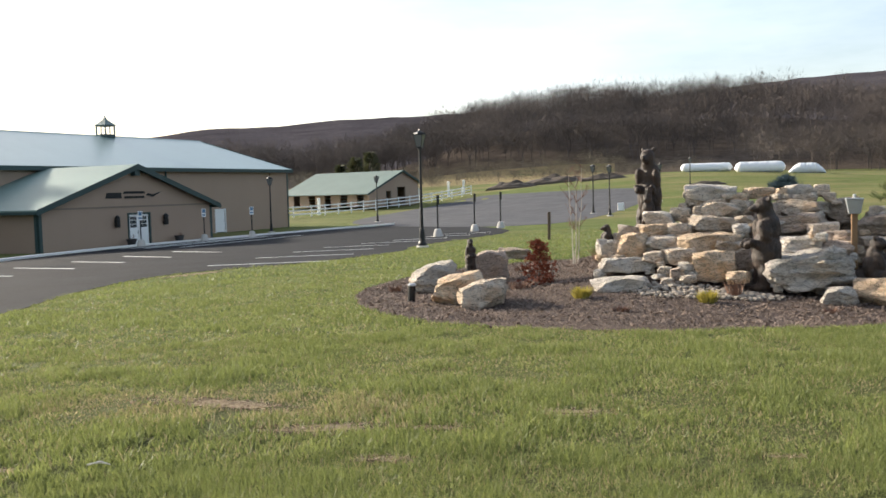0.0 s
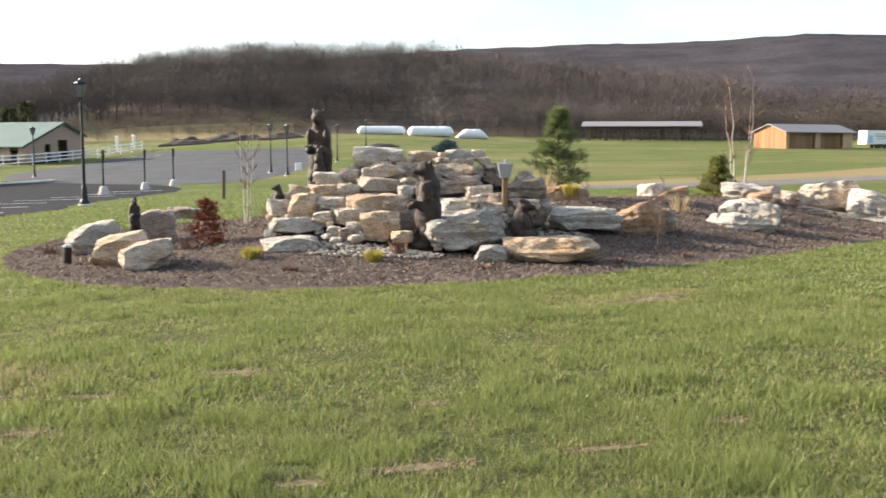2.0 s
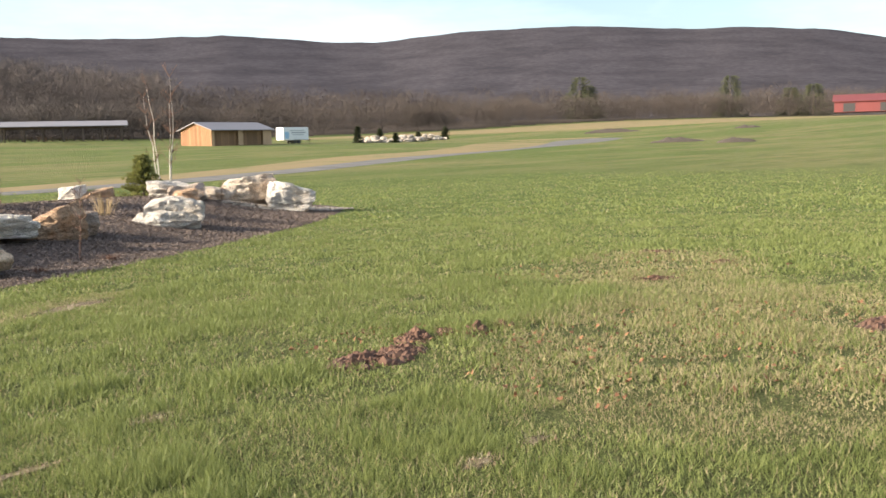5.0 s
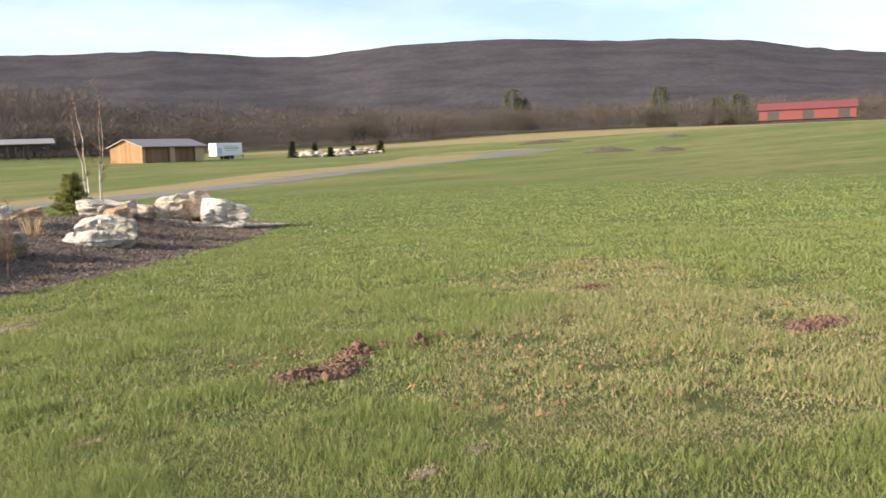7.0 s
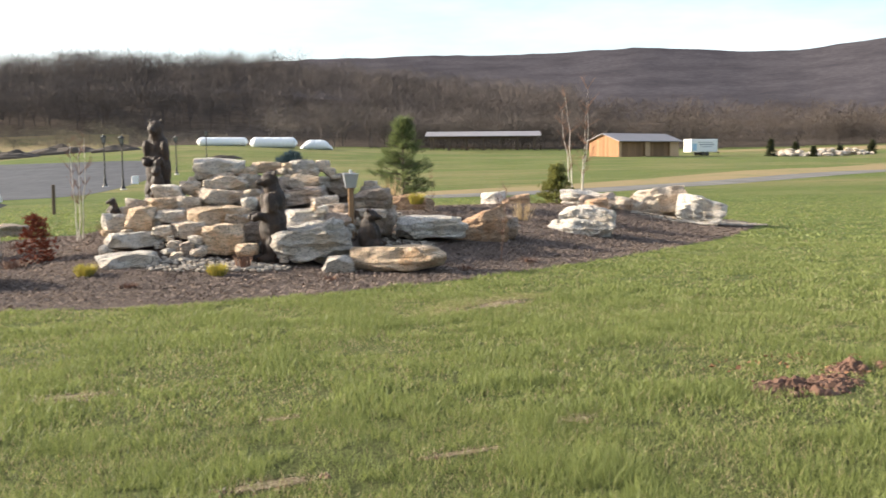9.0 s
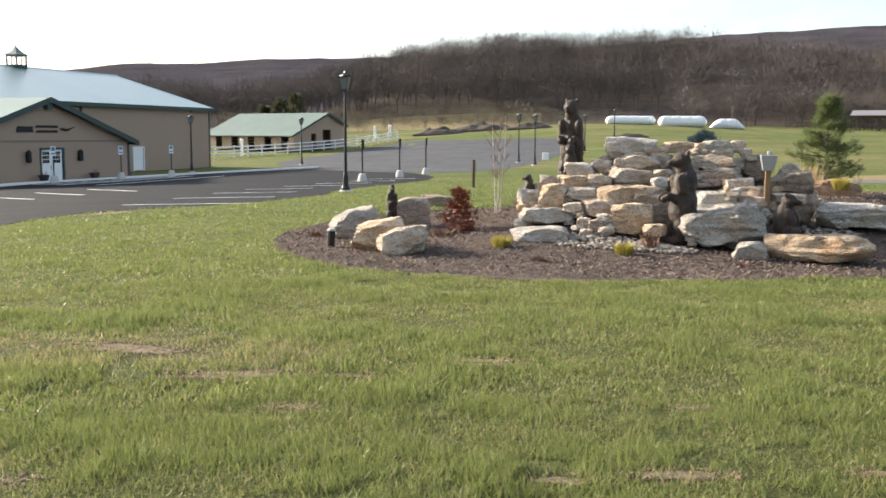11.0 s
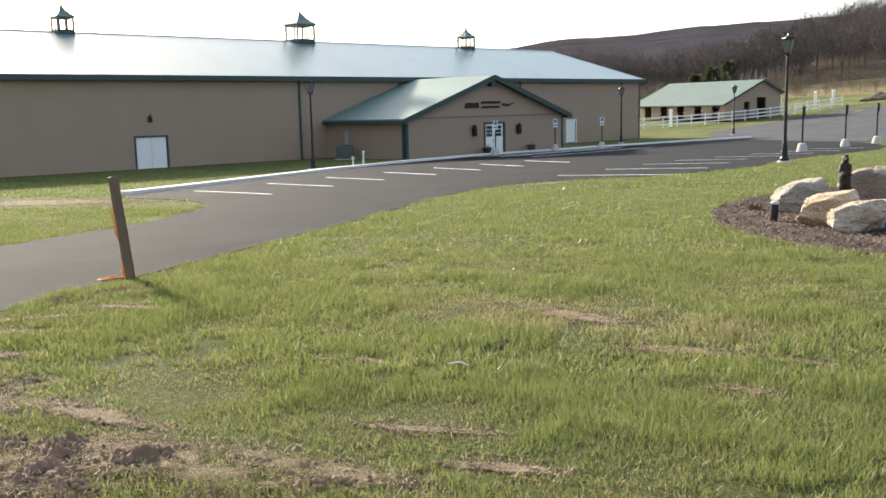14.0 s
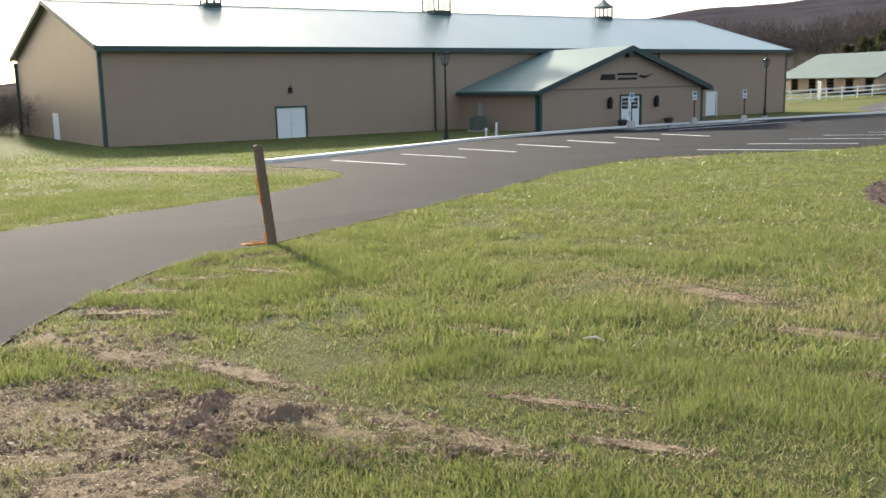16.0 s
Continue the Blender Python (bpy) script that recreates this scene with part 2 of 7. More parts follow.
def make_patch(name, dark, light):
    """Bare ground that frays out towards the rim of its sheet."""
    n = Nodes(name, 1.0, spec=0.1)
    f = n.noise(38, 6, 0.75)
    g = n.noise(5, 5, 0.65)
    straw = n.noise(70, 3, 0.6, stretch=(1, 2.6, 1))
    c = n.mix(n.ramp(f, (0.3, (0, 0, 0)), (0.7, (1, 1, 1))), dark, light)
    # dark blotches put the shadows of the rough soil into the colour
    c = n.mix(n.math("MULTIPLY", n.ramp(g, (0.45, (0, 0, 0)), (0.6, (1, 1, 1))), 0.85), c, tuple(v * 0.5 for v in dark))
    c = n.mix(n.ramp(straw, (0.53, (0, 0, 0)), (0.66, (1, 1, 1))), c, (0.52, 0.44, 0.30))
    n.color(c).bump(n.math("ADD", f, g), 1.0, 0.06)
    rim = n.t.nodes.new("ShaderNodeAttribute")
    rim.attribute_name = "rim"
    edge = n.math("ADD", n.math("MULTIPLY", n.math("SUBTRACT", n.noise(9, 7, 0.8), 0.5), 3.2), n.math("SUBTRACT", n.math("MULTIPLY", rim.outputs["Fac"], 2.2), 0.75))
    cover = n.ramp(edge, (0.0, (0, 0, 0)), (0.7, (1, 1, 1)))
    n.link(cover, n.b.inputs["Alpha"])
    return n.m


M_GRASS = make_grass_ground()
M_WOODS = make_woods("woodland_floor", (0.062, 0.050, 0.042), (0.14, 0.113, 0.092), 0.35)
# the ridge's base colour holds a bluish tint for distance haze
M_RIDGE = make_woods("hazy_far_woodland", (0.046, 0.043, 0.050), (0.088, 0.079, 0.085), 0.12, 0.15)
M_ASPHALT = make_asphalt("asphalt", (0.0095, 0.0100, 0.0118), (0.023, 0.0242, 0.0280))
M_LOT = make_asphalt("worn_asphalt", (0.052, 0.053, 0.058), (0.092, 0.092, 0.099))
M_PATH = make_asphalt("path_asphalt", (0.095, 0.09, 0.086), (0.17, 0.162, 0.152))
M_PAINT = plain("road_paint", (0.72, 0.72, 0.70), 0.7, grain=30, vary=0.2)
M_CONCRETE = plain("concrete", (0.52, 0.49, 0.45), 0.85, grain=12, vary=0.16)
M_MULCH = make_mulch()
M_STONE = make_stone("limestone", (0.583, 0.468, 0.370), (0.694, 0.503, 0.347), (0.920, 0.796, 0.650))
M_STONE_TAN = make_stone("tan_sandstone", (0.624, 0.445, 0.297), (0.720, 0.456, 0.265), (0.912, 0.730, 0.530))
M_STONE_WHITE = make_stone("white_limestone", (0.60, 0.535, 0.465), (0.67, 0.56, 0.44), (0.86, 0.79, 0.70))
M_STONE_RUST = make_stone("rusty_sandstone", (0.43, 0.26, 0.155), (0.50, 0.285, 0.155), (0.62, 0.45, 0.31))
# dark limestone; for stones in shadow the shade is put into this colour
M_STONE_DARK = make_stone("dark_shade_limestone", (0.397, 0.313, 0.252), (0.538, 0.389, 0.280), (0.691, 0.560, 0.459))
M_SIDING = make_siding("tan_siding", (0.335, 0.238, 0.174))
M_TRIM = plain("dark_green_trim", (0.028, 0.055, 0.052), 0.5, grain=8)
M_ROOF = make_roof("green_metal_roof", (0.18, 0.26, 0.235), 0.30)
M_WHITE = plain("white_paint", (0.78, 0.78, 0.76), 0.5, grain=14, vary=0.06)
M_GLASS_DARK = plain("dark_glass", (0.02, 0.025, 0.03), 0.12, grain=6, vary=0.2, bump=0.02)
M_BLACK = plain("black_metal", (0.016, 0.016, 0.017), 0.45, 0.4, grain=12)
M_STEEL = plain("galvanised_steel", (0.42, 0.43, 0.44), 0.5, 0.6, grain=10)
M_FROST = plain("frosted_glass", (0.16, 0.16, 0.155), 0.2, grain=10, vary=0.08)
M_BEAR = make_fur()
M_POST = make_wood("weathered_post", (0.06, 0.042, 0.03), (0.17, 0.115, 0.075))
M_BOARD = make_wood("cedar_board", (0.19, 0.090, 0.042), (0.37, 0.195, 0.095), (4, 4, 0.5))
M_BOARD_DIM = make_wood("aged_board", (0.16, 0.09, 0.045), (0.33, 0.20, 0.105), (4, 4, 0.5))
M_BARK = make_wood("bare_bark", (0.075, 0.055, 0.042), (0.19, 0.15, 0.12), (3, 3, 0.8))
M_BIRCH = make_wood("birch_bark", (0.40, 0.35, 0.29), (0.68, 0.62, 0.54), (2, 2, 6))
M_TWIG = plain("reddish_twig", (0.16, 0.085, 0.055), 0.85, grain=5)
M_NEEDLE = make_leaf("pine_needles", (0.06, 0.085, 0.030), (0.19, 0.215, 0.085), 0.6, 0.4)
M_SPRUCE = make_leaf("spruce_needles", (0.05, 0.075, 0.075), (0.13, 0.17, 0.17))
M_ARBOR = make_leaf("arborvitae_leaf", (0.095, 0.105, 0.028), (0.25, 0.245, 0.075), 0.7, 0.4)
M_DEAD = make_leaf("dead_red_needles", (0.10, 0.022, 0.010), (0.26, 0.065, 0.028))
M_YELLOW = make_leaf("yellow_foliage", (0.22, 0.19, 0.03), (0.48, 0.40, 0.09), 0.75, 0.3)
M_DRY = make_leaf("dry_grass", (0.30, 0.21, 0.11), (0.55, 0.42, 0.25), 0.75, 0.35)
M_BLADE = make_leaf("grass_blade", (0.086, 0.112, 0.030), (0.296, 0.326, 0.110), 0.50, 0.42)
M_STRAW = make_leaf("straw_blade", (0.20, 0.165, 0.085), (0.46, 0.38, 0.22), 0.7, 0.4)
M_SOIL = plain("red_soil", (0.105, 0.056, 0.037), 1.0, grain=9, vary=0.45, bump=0.9, local=False)
M_BROWN = plain("dry_soil", (0.19, 0.125, 0.085), 1.0, grain=9, vary=0.4, bump=0.9, local=False)
M_DRYGROUND = make_dry_ground()
M_STRAWSOIL = make_patch("straw_and_soil", (0.13, 0.085, 0.055), (0.40, 0.32, 0.22))
M_BAREPATCH = make_patch("bare_dry_soil", (0.16, 0.115, 0.075), (0.36, 0.28, 0.19))
M_WRAP = plain("white_bale_wrap", (0.74, 0.75, 0.76), 0.35, grain=3, vary=0.12, bump=0.4)
M_RED = plain("red_barn_paint", (0.15, 0.032, 0.03), 0.7, grain=4)
M_ORANGE = plain("orange_rope", (0.80, 0.30, 0.04), 0.8, grain=30)
M_POT = plain("dark_pot", (0.03, 0.028, 0.028), 0.6, grain=20)
M_PEBBLE = make_leaf("pebbles", (0.17, 0.14, 0.11), (0.44, 0.38, 0.31), 0.9)
M_BLUE = plain("blue_print", (0.10, 0.20, 0.32), 0.6, grain=10)
M_TREE = make_leaf("bare_tree_bark", (0.070, 0.060, 0.056), (0.118, 0.100, 0.092), 0.95, 0.0, 0.045)
M_EVERGREEN = make_leaf("dark_evergreen", (0.022, 0.03, 0.014), (0.075, 0.08, 0.035), 0.9, 0.25)
M_CUPOLA = plain("cupola_paint", (0.16, 0.18, 0.18), 0.5, grain=6)
M_CUPOLA_ROOF = plain("cupola_roof_paint", (0.11, 0.16, 0.15), 0.45, grain=5)

# ---- helpers for meshes ----
def mesh_object(name, verts, faces, material, parent=None, smooth=False):
    me = bpy.data.meshes.new(name)
    me.from_pydata([tuple(v) for v in verts], [], faces)
    me.update()
    if material:
        me.materials.append(material)
    if smooth:
        me.polygons.foreach_set("use_smooth", [True] * len(me.polygons))
    ob = new(name, me)
    if parent:
        ob.parent = parent
    return ob


def part(name, bm, material, parent, label="", smooth=False):
    """Links a bmesh as one mesh object under a thing or a part."""
    me = bpy.data.meshes.new(name)
    bmesh.ops.recalc_face_normals(bm, faces=bm.faces)
    bm.to_mesh(me)
    bm.free()
    me.materials.append(material)
    if smooth:
        me.polygons.foreach_set("use_smooth", [True] * len(me.polygons))
    ob = new(name, me)
    if parent:
        ob.parent = parent
    if label:
        ob["label"] = label
    return ob


def empty(name, m, label="", category="", group="", kind=""):
    ob = new(name)
    ob.empty_display_size = 0.2
    ob.matrix_world = m
    return tagged(ob, label, category, group, kind)


def box(bm, x0, y0, z0, x1, y1, z1, bevel=0.0):
    m = Matrix.Translation(((x0 + x1) / 2, (y0 + y1) / 2, (z0 + z1) / 2)) @ Matrix.Diagonal((abs(x1 - x0), abs(y1 - y0), abs(z1 - z0), 1))
    r = bmesh.ops.create_cube(bm, size=1, matrix=m)
    if bevel:
        es = list({e for v in r["verts"] for e in v.link_edges})
        bmesh.ops.bevel(bm, geom=es, offset=bevel, segments=1, affect="EDGES")


def prism(bm, outline, a, b, axis="x"):
    """A polygon in the plane across an axis, extruded from a to b."""
    def at(p, q):
        return {"x": (q, p[0], p[1]), "y": (p[0], q, p[1]), "z": (p[0], p[1], q)}[axis]
    va = [bm.verts.new(at(p, a)) for p in outline]
    vb = [bm.verts.new(at(p, b)) for p in outline]
    bm.faces.new(va)
    bm.faces.new(list(reversed(vb)))
    for i in range(len(outline)):
        j = (i + 1) % len(outline)
        bm.faces.new((va[j], va[i], vb[i], vb[j]))


def rod(bm, p, q, r0, r1=None, sides=8):
    """A tapered round bar from p to q."""
    r1 = r0 if r1 is None else r1
    p, q = Vector(p), Vector(q)
    d = q - p
    m = Matrix.Translation((p + q) / 2) @ d.to_track_quat("Z", "Y").to_matrix().to_4x4()
    bmesh.ops.create_cone(bm, cap_ends=True, segments=sides, radius1=r0, radius2=r1, depth=d.length, matrix=m)


def turned(bm, profile, sides=12, x=0.0, y=0.0):
    """A turned form about the upright axis: (radius, height) from bottom to top."""
    rings = []
    for r, z in profile:
        rings.append([bm.verts.new((x + r * math.cos(2 * math.pi * k / sides), y + r * math.sin(2 * math.pi * k / sides), z)) for k in range(sides)])
    for a, b in zip(rings, rings[1:]):
        for k in range(sides):
            j = (k + 1) % sides
            bm.faces.new((a[k], a[j], b[j], b[k]))
    bm.faces.new(list(reversed(rings[0])))
    bm.faces.new(rings[-1])


# ---- the lie of the land ----
SPOTS = np.array([
    (0, 0, 0), (-13, 36, -.73), (-5, 18, -.36), (14, 29, -.62), (-48, 20, -1.5), (-40, 46, -1.55), (-42, 84, -1.6), (-65, 40, -1.55),
    (-25, 20, -.85), (-26, 90, -1.1), (-5, 55, -.95), (25, 50, -.75), (-44, 125, -.3), (-14, 150, 3.4), (20, 130, 1.0), (46, 130, 1.3)], float)
SPOTS = np.vstack([SPOTS, np.array([
    (45, 195, 2.3), (95, 120, .8), (150, 140, 3.3), (185, 130, 4.9), (120, 230, 3.5), (-60, 220, 3), (-130, 100, -1.5), (-120, 0, -1.2), (-60, -90, 0),
    (60, -90, 0), (60, 20, -.5), (0, 300, 6), (300, 300, 7), (-300, 300, 4), (300, 0, 6), (-300, 0, 0), (0, -300, 0)], float)])


def spread(r2):
    return np.sqrt(r2 + 144.0)


_n = len(SPOTS)
_m = np.zeros((_n + 1, _n + 1))
_m[:-1, :-1] = spread(((SPOTS[:, None, :2] - SPOTS[None, :, :2]) ** 2).sum(2))
_m[-1, :-1] = _m[:-1, -1] = 1
_w = np.linalg.solve(_m, np.append(SPOTS[:, 2], 0))


def lie(x, y):
    """Height of the plain land at x, y."""
    x, y = np.asarray(x, float), np.asarray(y, float)
    z = np.zeros(np.broadcast(x, y).shape) + _w[-1]
    for (a, b, _), w in zip(SPOTS, _w):
        z = z + w * spread((x - a) ** 2 + (y - b) ** 2)
    return z


def rounded(points, times=3):
    p = np.array(points, float)
    for _ in range(times):
        q = np.roll(p, -1, 0)
        p = np.stack([0.75 * p + 0.25 * q, 0.25 * p + 0.75 * q], 1).reshape(-1, 2)
    return p


BED = rounded([(-8.1, 17.6), (-7.2, 14.9), (-5.3, 12.45), (-3.7, 11.65), (-1.7, 11.45), (0, 11.95), (2.3, 13.15), (4.4, 14.8), (6.6, 16.9), (10, 20.4), (13.2, 24.6),
               (15.2, 28.3), (14.8, 31.2), (11, 32), (5, 30.8), (-1, 29.2), (-5.4, 27.4), (-8.2, 22.6)])


def inside(x, y, loop):
    """Distance to a closed outline, positive inside it."""
    x, y = np.asarray(x, float), np.asarray(y, float)
    shape = np.broadcast(x, y).shape
    within, near = np.zeros(shape, bool), np.full(shape, 1e9)
    for (ax, ay), (bx, by) in zip(loop, np.roll(loop, -1, 0)):
        within ^= ((ay > y) != (by > y)) & (x < (bx - ax) * (y - ay) / (by - ay + 1e-12) + ax)
        t = np.clip(((x - ax) * (bx - ax) + (y - ay) * (by - ay)) / ((bx - ax) ** 2 + (by - ay) ** 2 + 1e-12), 0, 1)
        near = np.minimum(near, np.hypot(x - ax - t * (bx - ax), y - ay - t * (by - ay)))
    return np.where(within, near, -near)


def top(x, y):
    """Height of the ground, with the mounded planting bed."""
    x, y = np.broadcast_arrays(np.asarray(x, float), np.asarray(y, float))
    d = np.zeros(x.shape)
    close = (x > -9) & (x < 15.8) & (y > 11) & (y < 32.6)
    if close.any():
        d[close] = np.clip(inside(x[close], y[close], BED) / 5.5, 0, 1)
    k = np.clip((x - 2) / 4, 0, 1)
    return lie(x, y) + 0.72 * ((1 - k) * d ** 2.2 + k * d * d * (3 - 2 * d))


def h(x, y):
    return float(top(x, y))


# ridge line: heading from +y to the right in degrees, and its height in degrees over the eye
RIDGE_AZ = [-180, -110, -78, -70, -36, -33.6, -28.9, -25, -20.8, -12, 0.9, 6.2, 11.2, 16.3, 21.3, 24.7, 26.3, 28, 30.7, 34.7, 40.7, 44.7, 48.7, 51.4, 55.7, 60, 64, 78, 110, 180]
RIDGE_EL = [0.3, 0.0, -0.1, 1.0, 3.55, 3.95, 4.1, 4.45, 4.5, 4.8, 5.75, 5.98, 6.02, 6.1, 6.32, 6.09, 5.92, 5.84, 5.85, 6.35, 6.53, 6.35, 6.05, 6.05, 5.68, 4.87, 4.3, 3.2, 2, 1.5]
WOOD_AZ = [-62, -35, -29, -26, -23, -20.5, -18.5, -16, -12, -8, -2, 3, 8, 14, 20, 30, 45, 60]
WOOD_EL = [0.2, 0.2, 0.3, 0.5, 1.2, 1.9, 2.6, 3.2, 3.8, 3.7, 3.8, 3.4, 2.8, 2.1, 1.6, 1.1, 1.0, 0.8]
RIDGE_R = 1900.0


def land(x, y):
    """Height anywhere: near land, the wooded rise behind it and the far ridge."""
    r = np.hypot(x, y)
    az = np.degrees(np.arctan2(x, y))
    z = top(x, y)
    far = np.clip((r - 190) / 130, 0, 1)
    far = far * far * (3 - 2 * far)
    rise = 1.6 + 340 * np.tan(np.radians(np.interp(az, WOOD_AZ, WOOD_EL)))
    bump = np.clip((r - 200) / 145, 0, 1)
    bump = bump * bump * (3 - 2 * bump)
    fade = 1 - np.clip((r - 345) / 500, 0, 1) * 0.7
    z = z * (1 - far) + far * np.maximum(3.5, 3.5 + (rise - 3.5) * bump * fade)
    up = np.clip((r - 600) / (RIDGE_R - 600), 0, 1)
    up = up ** 1.35
    crest = RIDGE_R * np.tan(np.radians(np.interp(az, RIDGE_AZ, RIDGE_EL) + 0.05))
    down = 1 - np.clip((r - RIDGE_R) / 1400, 0, 1) * 0.6
    return z * (1 - up) + up * crest * down


def build_ground():
    rs = [0.0] + list(np.arange(0.8, 40, 0.8)) + list(np.arange(40, 130, 2.5)) + list(np.arange(130, 400, 8)) + list(np.arange(400, 1000, 40)) + list(np.arange(1000, 3400, 75))
    az = np.radians(np.concatenate([np.arange(-84, 72, 0.75), np.arange(72, 276, 4)]))
    R, A = np.meshgrid(rs[1:], az, indexing="ij")
    X, Y = R * np.sin(A), R * np.cos(A)
    Z = land(X, Y)
    wob = fine = np.zeros(X.shape)
    fars = [i for i in range(len(rs) - 1) if rs[i + 1] > 440]
    wob, fine = wob.copy(), fine.copy()
    wob[fars] = np.array([[noise.noise(Vector((x * 0.012, y * 0.012, 0))) for x, y in zip(rx, ry)] for rx, ry in zip(X[fars], Y[fars])])
    fine[fars] = np.array([[noise.noise(Vector((x * 0.05, y * 0.05, 3))) for x, y in zip(rx, ry)] for rx, ry in zip(X[fars], Y[fars])])
    Z = Z + wob * np.clip((R - 450) / 600, 0, 1) * 2 + fine * np.clip((R - 450) / 600, 0, 1) * 2.5
    near = inside(X, Y, BED)
    Z = Z - np.where(near > 0.3, 0.06, 0.0)
    nr, na = X.shape
    verts = [(0, 0, h(0, 0))] + list(zip(X.ravel(), Y.ravel(), Z.ravel()))
    faces, mats = [], []
    for i in range(nr - 1):
        r = rs[i + 1]
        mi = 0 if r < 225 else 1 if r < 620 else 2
        for j in range(na):
            k = (j + 1) % na
            faces.append((1 + i * na + j, 1 + (i + 1) * na + j, 1 + (i + 1) * na + k, 1 + i * na + k))
            a = math.degrees(az[j])
            m = mi
            if r < 300 and a > 8:
                m = 0 if r < np.interp(a, [8, 24, 34, 41, 48, 70], [225, 222, 240, 272, 292, 296]) else 1
            if -33 < a < -9 and 205 < r < 256:
                m = 3
            mats.append(m)
    for j in range(na):
        faces.append((0, 1 + j, 1 + (j + 1) % na))
        mats.append(0)
    ob = mesh_object("ground", verts, faces, M_GRASS, smooth=True)
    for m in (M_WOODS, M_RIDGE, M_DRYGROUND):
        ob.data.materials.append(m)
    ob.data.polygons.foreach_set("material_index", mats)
    tagged(ob, "lawn and fields rising to brown wooded hills", "ground", kind="structure")


build_ground()


def drape(name, outline, lift, material, step=1.0, thick=0.12, use=top):
    """A sheet over the land inside an outline, with a skirt."""
    loop = np.array(outline, float)
    dense = []
    for a, b in zip(loop, np.roll(loop, -1, 0)):
        k = max(1, int(np.hypot(*(b - a)) / step))
        dense += [tuple(a + (b - a) * i / k) for i in range(k)]
    bm = bmesh.new()
    vs = [bm.verts.new((x, y, 0)) for x, y in dense]
    es = [bm.edges.new((vs[i], vs[(i + 1) % len(vs)])) for i in range(len(vs))]
    bmesh.ops.triangle_fill(bm, use_beauty=True, edges=es)
    x0, y0 = loop.min(0)
    x1, y1 = loop.max(0)
    for q in np.arange(math.floor(x0), x1, step):
        bmesh.ops.bisect_plane(bm, geom=bm.verts[:] + bm.edges[:] + bm.faces[:], plane_co=(q, 0, 0), plane_no=(1, 0, 0))
    for q in np.arange(math.floor(y0), y1, step):
        bmesh.ops.bisect_plane(bm, geom=bm.verts[:] + bm.edges[:] + bm.faces[:], plane_co=(0, q, 0), plane_no=(0, 1, 0))
    bm.normal_update()
    for f in bm.faces:
        if f.normal.z < 0:
            f.normal_flip()
    xy = np.array([(v.co.x, v.co.y) for v in bm.verts])
    for v, z in zip(bm.verts, use(xy[:, 0], xy[:, 1])):
        v.co.z = z + lift
    rim = [e for e in bm.edges if len(e.link_faces) == 1]
    ext = bmesh.ops.extrude_edge_only(bm, edges=rim)["geom"]
    for v in ext:
        if isinstance(v, bmesh.types.BMVert):
            v.co.z -= thick
    me = bpy.data.meshes.new(name)
    bm.to_mesh(me)
    bm.free()
    me.materials.append(material)
    return new(name, me)


DRIVE = rounded([(-2.2, -9), (-3.9, -1.5), (-5.5, 1.05), (-6.6, 1.6), (-7.5, 2.3), (-8.2, 3.0), (-9.0, 3.9), (-9.45, 4.9), (-9.75, 5.8), (-10.5, 7.5), (-11.55, 9.8), (-12.9, 12.8), (-14.8, 16.4), (-16.3, 20.6),
                 (-16.3, 23.4), (-14.6, 25.4), (-13.8, 28.2), (-13.2, 32.7), (-14.8, 37), (-15.2, 62), (-32.2, 78.5), (-36.5, 72), (-38.2, 63), (-39.3, 50), (-36.6, 36), (-32.6, 26.5), (-27.6, 16.4), (-25.3, 14.5),
                 (-21.8, 14.5), (-19, 13.3), (-17.8, 12), (-16, 9.6), (-15.2, 7.6), (-14.4, 5.7), (-13.8, 4), (-12.4, 0.5), (-11, -9)], 2)
tagged(drape("road", DRIVE, 0.012, M_ASPHALT, 1.5), "dark asphalt driveway and car park", "road", kind="structure")
LOT = rounded([(-15.0, 62.6), (-13.6, 88.5), (-13.4, 117.8), (-15.6, 126.8), (-30.6, 130.6), (-42.7, 136.5), (-44.4, 117.5), (-44.1, 91.5), (-33.9, 76.4)], 2)
tagged(drape("car_park", LOT, 0.014, M_LOT, 3.0), "worn grey asphalt car park", "road", kind="structure")
tagged(drape("dry_verge", rounded([(-1.0, 50.5), (8.2, 54.7), (21.3, 58.1), (30.2, 64.4), (39.4, 71.1), (49.5, 77.7), (60.1, 82.9), (67.7, 85.9), (76.8, 91.5), (87.9, 98.3), (100.1, 106.1), (110.2, 113.9), (112.3, 119.9), (106.4, 126.0), (100.5, 129.1), (87.3, 120.3),
                                    (74.0, 104.6), (59.3, 91.9), (49.7, 90.1), (39.6, 83.3), (31.5, 76.4), (23.4, 70.6), (9.2, 62.8), (-0.9, 57.0)], 2), 0.006, M_DRYGROUND, 3.0),
       "straw-coloured dry grass along the path", "verge", kind="structure")
tagged(drape("pavement_path", rounded([(3.0, 50.0), (8.1, 53.2), (21.3, 57.1), (25.6, 61.0), (30.7, 62.9), (39.0, 68.8), (49.2, 75.5), (59.8, 81.5), (66.8, 84.6), (76.1, 89.6), (85.8, 94.9), (100.0, 102.6), (112.1, 110.9),
                                       (108.3, 116.9), (99.2, 115.1), (88.0, 103.3), (77.8, 94.0), (69.7, 88.2), (64.2, 85.8), (55.7, 82.7), (52.5, 82.0), (45.3, 78.4), (32.8, 69.2), (27.3, 66.1), (16.2, 60.2), (1.0, 54.0)], 2), 0.012, M_PATH, 3.0),
       "grey asphalt path winding through the field", "path", kind="structure")
